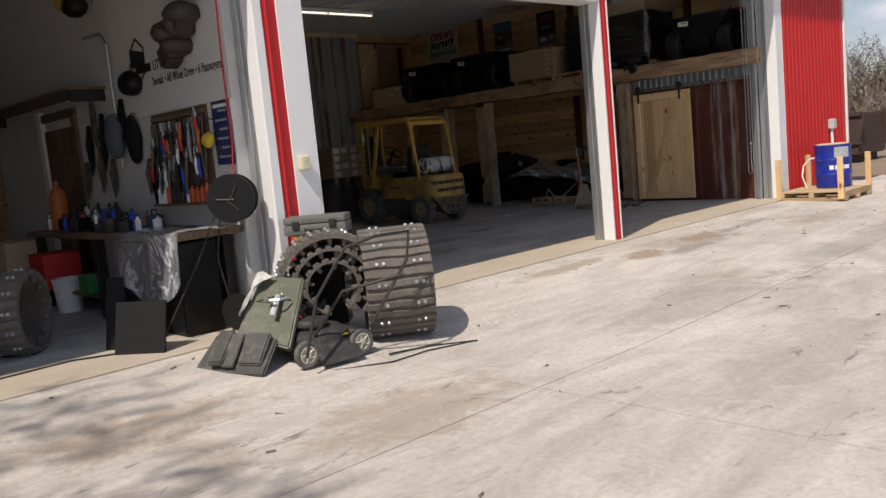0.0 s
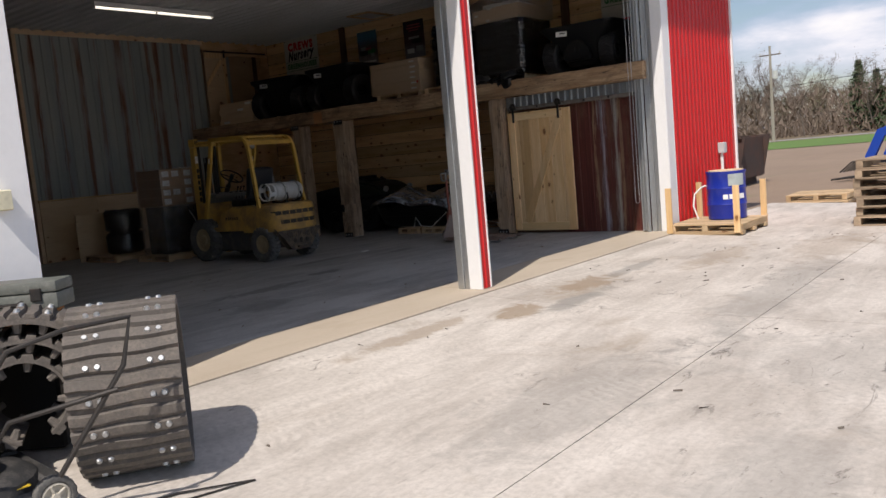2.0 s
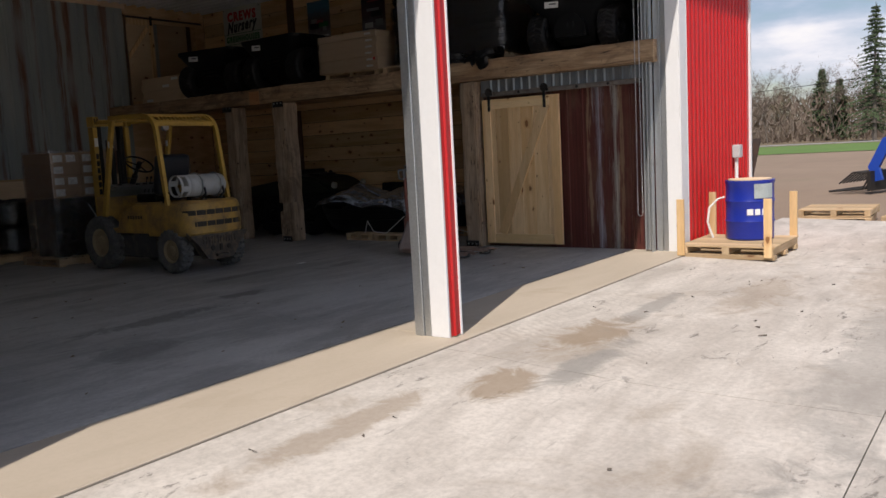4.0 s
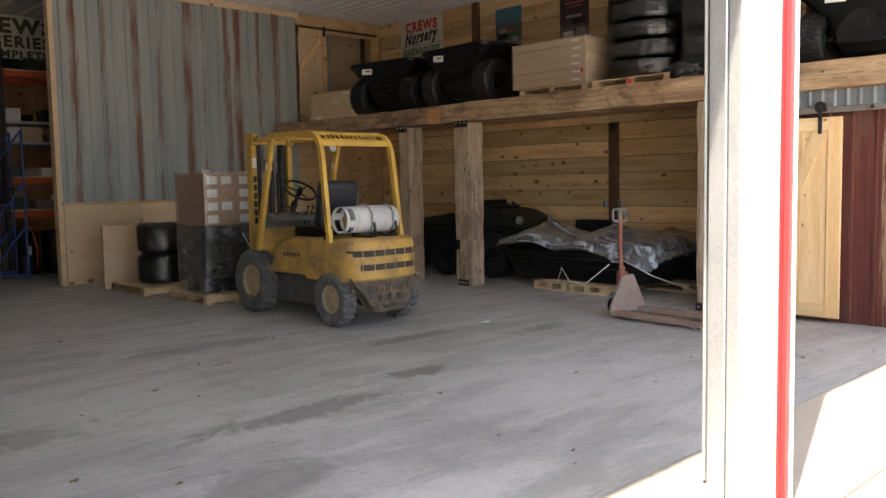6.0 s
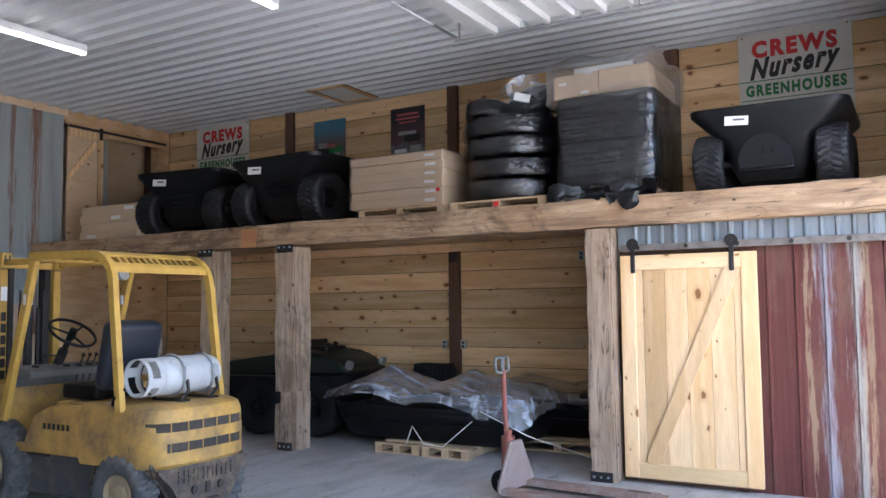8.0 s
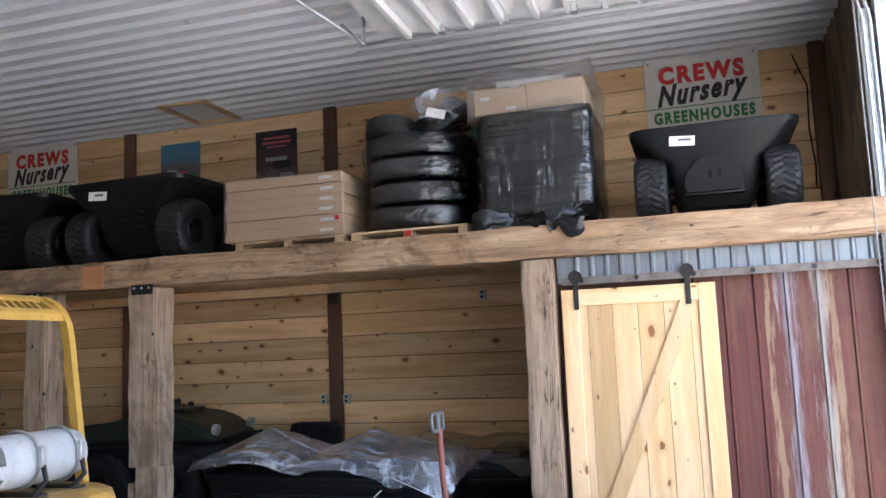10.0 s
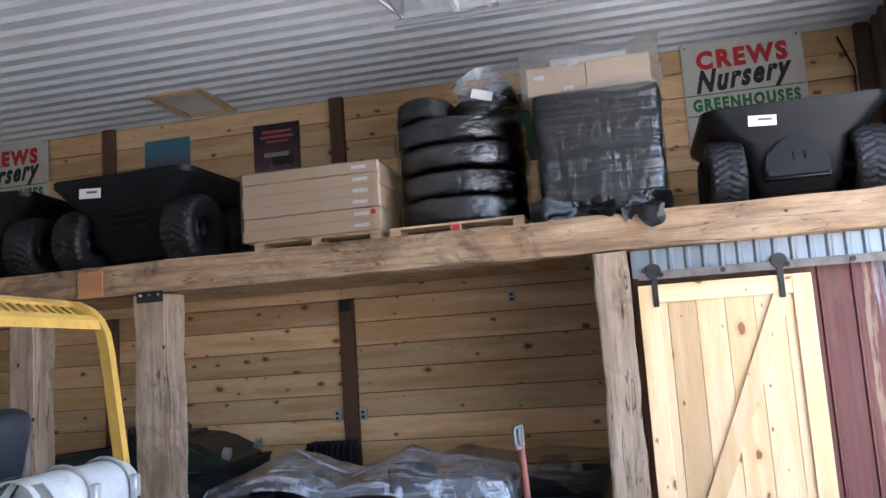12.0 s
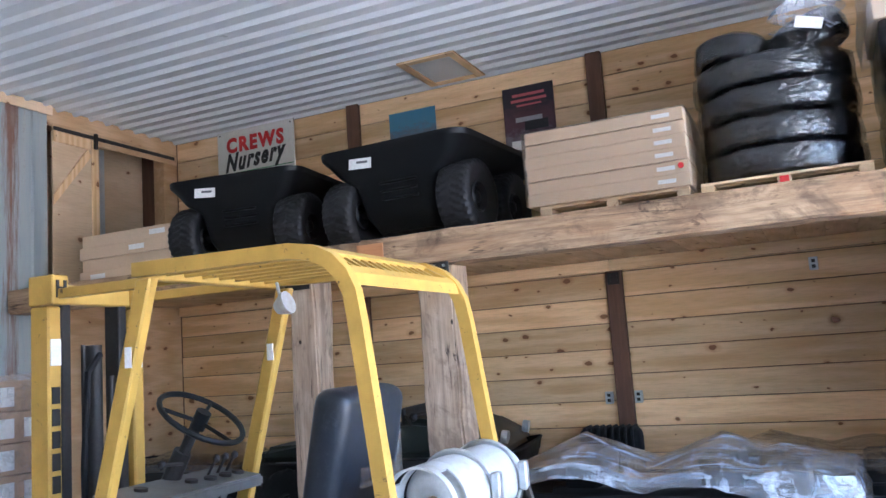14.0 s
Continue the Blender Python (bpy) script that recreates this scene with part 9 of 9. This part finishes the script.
# banner, pegboard, tools
t = thing("wall_banner", "white printed banner with a hexagon badge and text lines", "banner", pose(WALL_X, 6.36, 1.98))
part("sheet", new_box(-0.006, 0, 0, 0.0, 2.3, 1.25), worn("banner_white", (0.66, 0.66, 0.64), 0.5, 0, (0.5, 0.5, 0.48), 0.15, 2), t)
bm = bmesh.new()
hexa = [(1.72 + 0.19 * math.cos(radians(60 * k + 30)), 0.55 + 0.23 * math.sin(radians(60 * k + 30))) for k in range(6)]
inner = [(1.72 + 0.165 * math.cos(radians(60 * k + 30)), 0.55 + 0.2 * math.sin(radians(60 * k + 30))) for k in range(6)]
for k in range(6):
    prism(bm, [hexa[k], hexa[(k + 1) % 6], inner[(k + 1) % 6], inner[k]], -0.009, -0.0065, "x")
prism(bm, [(1.58, 0.45), (1.58, 0.62), (1.86, 0.68), (1.86, 0.5)], -0.009, -0.0065, "x")
part("badge", bm, M_INK_BLACK, t, "black hexagon badge")
text_mesh("text_line", "Terrain \u2022 All Wheel Drive \u2022 6 Passengers", 0.1, M_INK_BLACK, t, Matrix.Translation((-0.008, 0.78, 0.3)) @ FACE_WEST, 0.002, 0.0, 1.0, 0.001, (1.36, 0.11))
text_mesh("text_line", "UTV", 0.12, M_INK_BLACK, t, Matrix.Translation((-0.008, 1.3, 0.46)) @ FACE_WEST, 0.003, 0.0, 1.0, 0.001, (0.2, 0.1))
part("text_bar", new_box(-0.009, 1.45, 0.42, -0.0065, 1.78, 0.5), M_INK_BLACK, t)
t = thing("blue_notice", "dark blue printed notice with pale text lines", "poster", pose(WALL_X, 6.44, 1.42))
part("sheet", new_box(-0.006, 0, 0, 0.0, 0.3, 0.56), worn("notice_blue", (0.02, 0.035, 0.12), 0.5), t)
for i in range(6):
    part("text_bar", new_box(-0.009, 0.05, 0.06 + 0.08 * i, -0.0065, 0.25 - 0.06 * (i % 2), 0.08 + 0.08 * i), M_PRINT_GREY, t)
part("text_bar", new_box(-0.009, 0.04, 0.5, -0.0065, 0.27, 0.53), M_PAPER, t)
t = thing("tool_board", "dark wooden tool board hung with hoses, belts and hand tools", "tool board", pose(WALL_X, 6.82, 1.12))
part("board", new_box(-0.025, 0, 0, 0.0, 1.1, 0.85, 0.003), M_DARKPOST, t)
part("hook_rail", new_box(-0.045, 0.02, 0.78, -0.026, 1.08, 0.82, 0.003), M_BENCH, t)
for i in range(17):
    y = 0.06 + i * 0.062
    L = rnd.uniform(0.25, 0.65)
    m = rnd.choice([M_IRON, M_DIRTYMETAL, M_RUBBER, M_BARK, M_BENCH, M_IRON, M_STEEL])
    bm = bmesh.new()
    if i % 3 == 0:
        tube(bm, [(-0.05, y - 0.02, 0.76), (-0.06, y - 0.035, 0.76 - L * 0.6), (-0.06, y, 0.76 - L), (-0.06, y + 0.035, 0.76 - L * 0.6), (-0.05, y + 0.02, 0.76)], 0.009, 6)
    elif i % 3 == 1:
        box(bm, -0.06, y - 0.018, 0.76 - L, -0.03, y + 0.018, 0.76, 0.006)
    else:
        rod(bm, (-0.05, y, 0.76 - L * 0.5), (-0.05, y, 0.76), 0.009, seg=8)
        box(bm, -0.07, y - 0.03, 0.76 - L * 0.5 - 0.12, -0.03, y + 0.03, 0.76 - L * 0.5, 0.01)
    part("hung_tool", bm, m, t)
GRIPS = [worn("grip_orange", (0.5, 0.12, 0.02), 0.5), M_INK_RED, M_TRACTOR, M_PAPER, M_INK_BLACK, worn("grip_grey", (0.3, 0.32, 0.34), 0.5), M_INK_BLACK, M_BENCH]
r3 = random.Random(19)
for i in range(26):
    y, z, L = 6.86 + 0.041 * i + r3.uniform(-0.02, 0.02), 1.25 + r3.uniform(0.12, 0.62), r3.uniform(0.12, 0.3)
    tool = thing("hand_tool", "hand tool with a coloured grip hung on the tool board", "tool", pose(WALL_X - 0.09, y, z, r3.uniform(-14, 14), 0, 0), "hand tools on the board")
    bm = bmesh.new()
    tube(bm, [(0.0, 0.0, 0.0), (-0.01, 0.0, -L * 0.5), (0.0, 0.01, -L)], [0.014, 0.017, 0.012], 7)
    part("grip", bm, GRIPS[i % 8], tool, smooth=True)
    bm = bmesh.new()
    if i % 3:
        box(bm, -0.012, -0.025, 0.0, 0.012, 0.035, 0.05, 0.006)
        rod(bm, (0, 0, -0.01), (0, 0, 0.09), 0.007, seg=7)
    else:
        tube(bm, [(0, 0.03 * math.cos(a), 0.04 + 0.04 * math.sin(a)) for a in np.linspace(0, 2 * math.pi, 13)[:-1]], 0.008, 6, True)
    part("head", bm, M_STEEL if i % 2 else M_IRON, tool, smooth=True)
t = thing("tool_shelf", "narrow shelf of spray cans below the tool board", "shelf", pose(WALL_X, 6.82, 1.08))
part("shelf_board", new_box(-0.12, 0, 0, 0.0, 1.1, 0.02, 0.002), M_BENCH, t)
for i in range(11):
    m, lab = rnd.choice(paints)
    bottle(3.65, 6.88 + 0.095 * i, 1.1005, 0.03, rnd.uniform(0.14, 0.22), m, lab.replace("on the workbench", "on the narrow shelf"))


def hung(name, label, cat, y, z, build, mat):
    t = thing(name, label, cat, pose(WALL_X, y, z))
    bm = bmesh.new()
    build(bm)
    rough_up(bm, 0.012, 9, y)
    part("body", bm, mat, t, smooth=True)
    part("hook", (lambda b: (tube(b, [(0, 0, 0.08), (-0.05, 0, 0.09), (-0.06, 0, 0.04)], 0.006, 5), b)[1])(bmesh.new()), M_IRON, t)


def blob(sx, sy, sz, dx=-0.07, dz=-0.1):
    def build(bm):
        bmesh.ops.create_icosphere(bm, subdivisions=3, radius=1, matrix=Matrix.Translation((dx, 0, dz)) @ Matrix.Diagonal((sx, sy, sz, 1)))
    return build


def lumps(sx, sy, sz):
    def build(bm):
        r = random.Random(6)
        for i in range(11):
            c = (-0.12 + r.uniform(-0.03, 0.03), r.uniform(-0.75, 0.75) * sy, r.uniform(-0.75, 0.75) * sz - 0.02)
            if i % 3:
                bmesh.ops.create_icosphere(bm, subdivisions=2, radius=1, matrix=Matrix.Translation(c) @ Matrix.Diagonal((sx * 0.8, sy * r.uniform(0.3, 0.5), sz * r.uniform(0.3, 0.5), 1)))
            else:
                box(bm, -0.08, -0.1, -0.08, 0.08, 0.1, 0.08, 0.015, m=Matrix.Translation(c) @ Matrix.Rotation(r.uniform(0, 3), 4, "X"))
    return build


hung("hung_motor_part", "dark greasy engine casting hung on the banner", "machine part", 6.98, 2.66, lumps(0.22, 0.3, 0.27), worn("greasy_casting", (0.05, 0.04, 0.036), 0.6, 0.2, (0.1, 0.08, 0.065), 0.4, 8, 0.3))
hung("dark_helmet", "dark round helmet hung on the wall", "helmet", 8.17, 2.42, blob(0.12, 0.16, 0.13), M_BLACK)
hung("grey_bag", "blue-grey cloth bag hanging on the wall", "bag", 8.72, 1.98, blob(0.09, 0.16, 0.24, -0.08, -0.15), worn("bag_cloth", (0.1, 0.12, 0.16), 0.9))
hung("dark_coat", "dark coat hanging on the wall", "coat", 8.3, 1.95, blob(0.07, 0.11, 0.25, -0.06, -0.18), M_RUBBER)
hung("yellow_glove", "yellow work glove hung on the tool board", "glove", 6.75, 1.75, blob(0.05, 0.09, 0.07), worn("glove_yellow", (0.6, 0.45, 0.04), 0.8))
hung("saw_blade_set", "hand saws hung on the wall", "saw", 9.35, 2.3, blob(0.02, 0.06, 0.3, -0.03, -0.25), M_DIRTYMETAL)
t = thing("conduit_pipe", "grey conduit running up the white wall", "pipe", pose(WALL_X - 0.02, 8.75, 0.9), kind="structure")
part("pipe", (lambda b: (tube(b, [(0, 0, 0.6), (0, 0, 1.9), (0, 0.12, 2.02), (0, 0.6, 2.05)], 0.014, 8), b)[1])(bmesh.new()), M_STEEL, t)
t = thing("door_1", "brown timber plank door with a white post in the bay wall", "door", pose(WALL_X, 10.0, 0), kind="structure")
for i in range(5):
    part("plank", new_box(-0.03, 0.19 * i, 0.02, -0.002, 0.19 * i + 0.185, 2.05, 0.004), M_BENCH, t)
part("frame", new_box(-0.045, -0.12, 0, 0.0, -0.01, 2.15, 0.004), M_BENCH, t)
part("frame", new_box(-0.06, 0.96, 0, 0.0, 1.1, 2.3, 0.004), M_WHITE, t, "white painted post")
part("frame", new_box(-0.045, -0.12, 2.16, 0.0, 1.06, 2.26, 0.004), M_BENCH, t)
t = thing("wall_shelf", "high brown shelf with boxes along the bay wall", "shelf", pose(WALL_X - 0.42, 8.95, 2.36))
part("shelf_board", new_box(0, 0, 0, 0.42, 3.6, 0.03), M_BENCH, t)
part("bracket", new_box(0.05, 0.05, -0.12, 0.42, 0.08, -0.001), M_IRON, t)
part("bracket", new_box(0.05, 3.5, -0.12, 0.42, 3.53, -0.001), M_IRON, t)
hung("yellow_grinder", "black and yellow power tool hung high on the wall", "tool", 8.85, 3.2, blob(0.13, 0.17, 0.12, -0.25, 0), M_BLACK)
hung("yellow_tool_head", "yellow power tool head hung high on the wall", "tool", 9.12, 3.28, blob(0.1, 0.12, 0.09, -0.25, 0), worn("tool_yellow", (0.5, 0.3, 0.03), 0.6))
track_belt("stored_track", "rubber track stored inside the workbench bay", pose(2.02, 7.45, 0.36, 0, 0, -40), 0.33, 0.42, 0.0, 2 * math.pi, 1.0, 26)
# hanging air line and dark seal at the jamb
t = thing("red_air_line", "thin red air line down the wall by the doorway", "hose", pose(WALL_X - 0.01, 6.41, 1.0))
part("hose", (lambda b: (tube(b, [(0, 0, 2.0), (-0.01, 0.02, 1.2), (-0.02, 0.0, 0.6), (-0.04, 0.05, 0.1)], 0.007, 6), b)[1])(bmesh.new()), M_INK_RED, t)

# ---- single planks of the east wall ----
east = bpy.data.objects["wall_east"]
spans = [(6.565, 8.895), (9.065, 11.895), (12.065, 14.795), (14.965, 17.59)]
ROW = 0.254
plank_mesh = {}
for (y0, y1) in spans:
    bm = new_box(-0.022, 0, 0.004, 0.0, y1 - y0, ROW - 0.004, 0.004)
    tmp = part("plank", bm, M_PINE, east)
    plank_mesh[y0] = tmp.data
    bpy.data.objects.remove(tmp)
for i in range(18):
    for (y0, y1) in spans:
        if y1 < 9 and 0 < i < 9:
            continue
        ob = new("plank", plank_mesh[y0])
        ob.parent = east
        ob.location = (EAST + 0.036 - 0.003 * ((i * 7 + int(y0)) % 3), y0, i * ROW + 0.03)
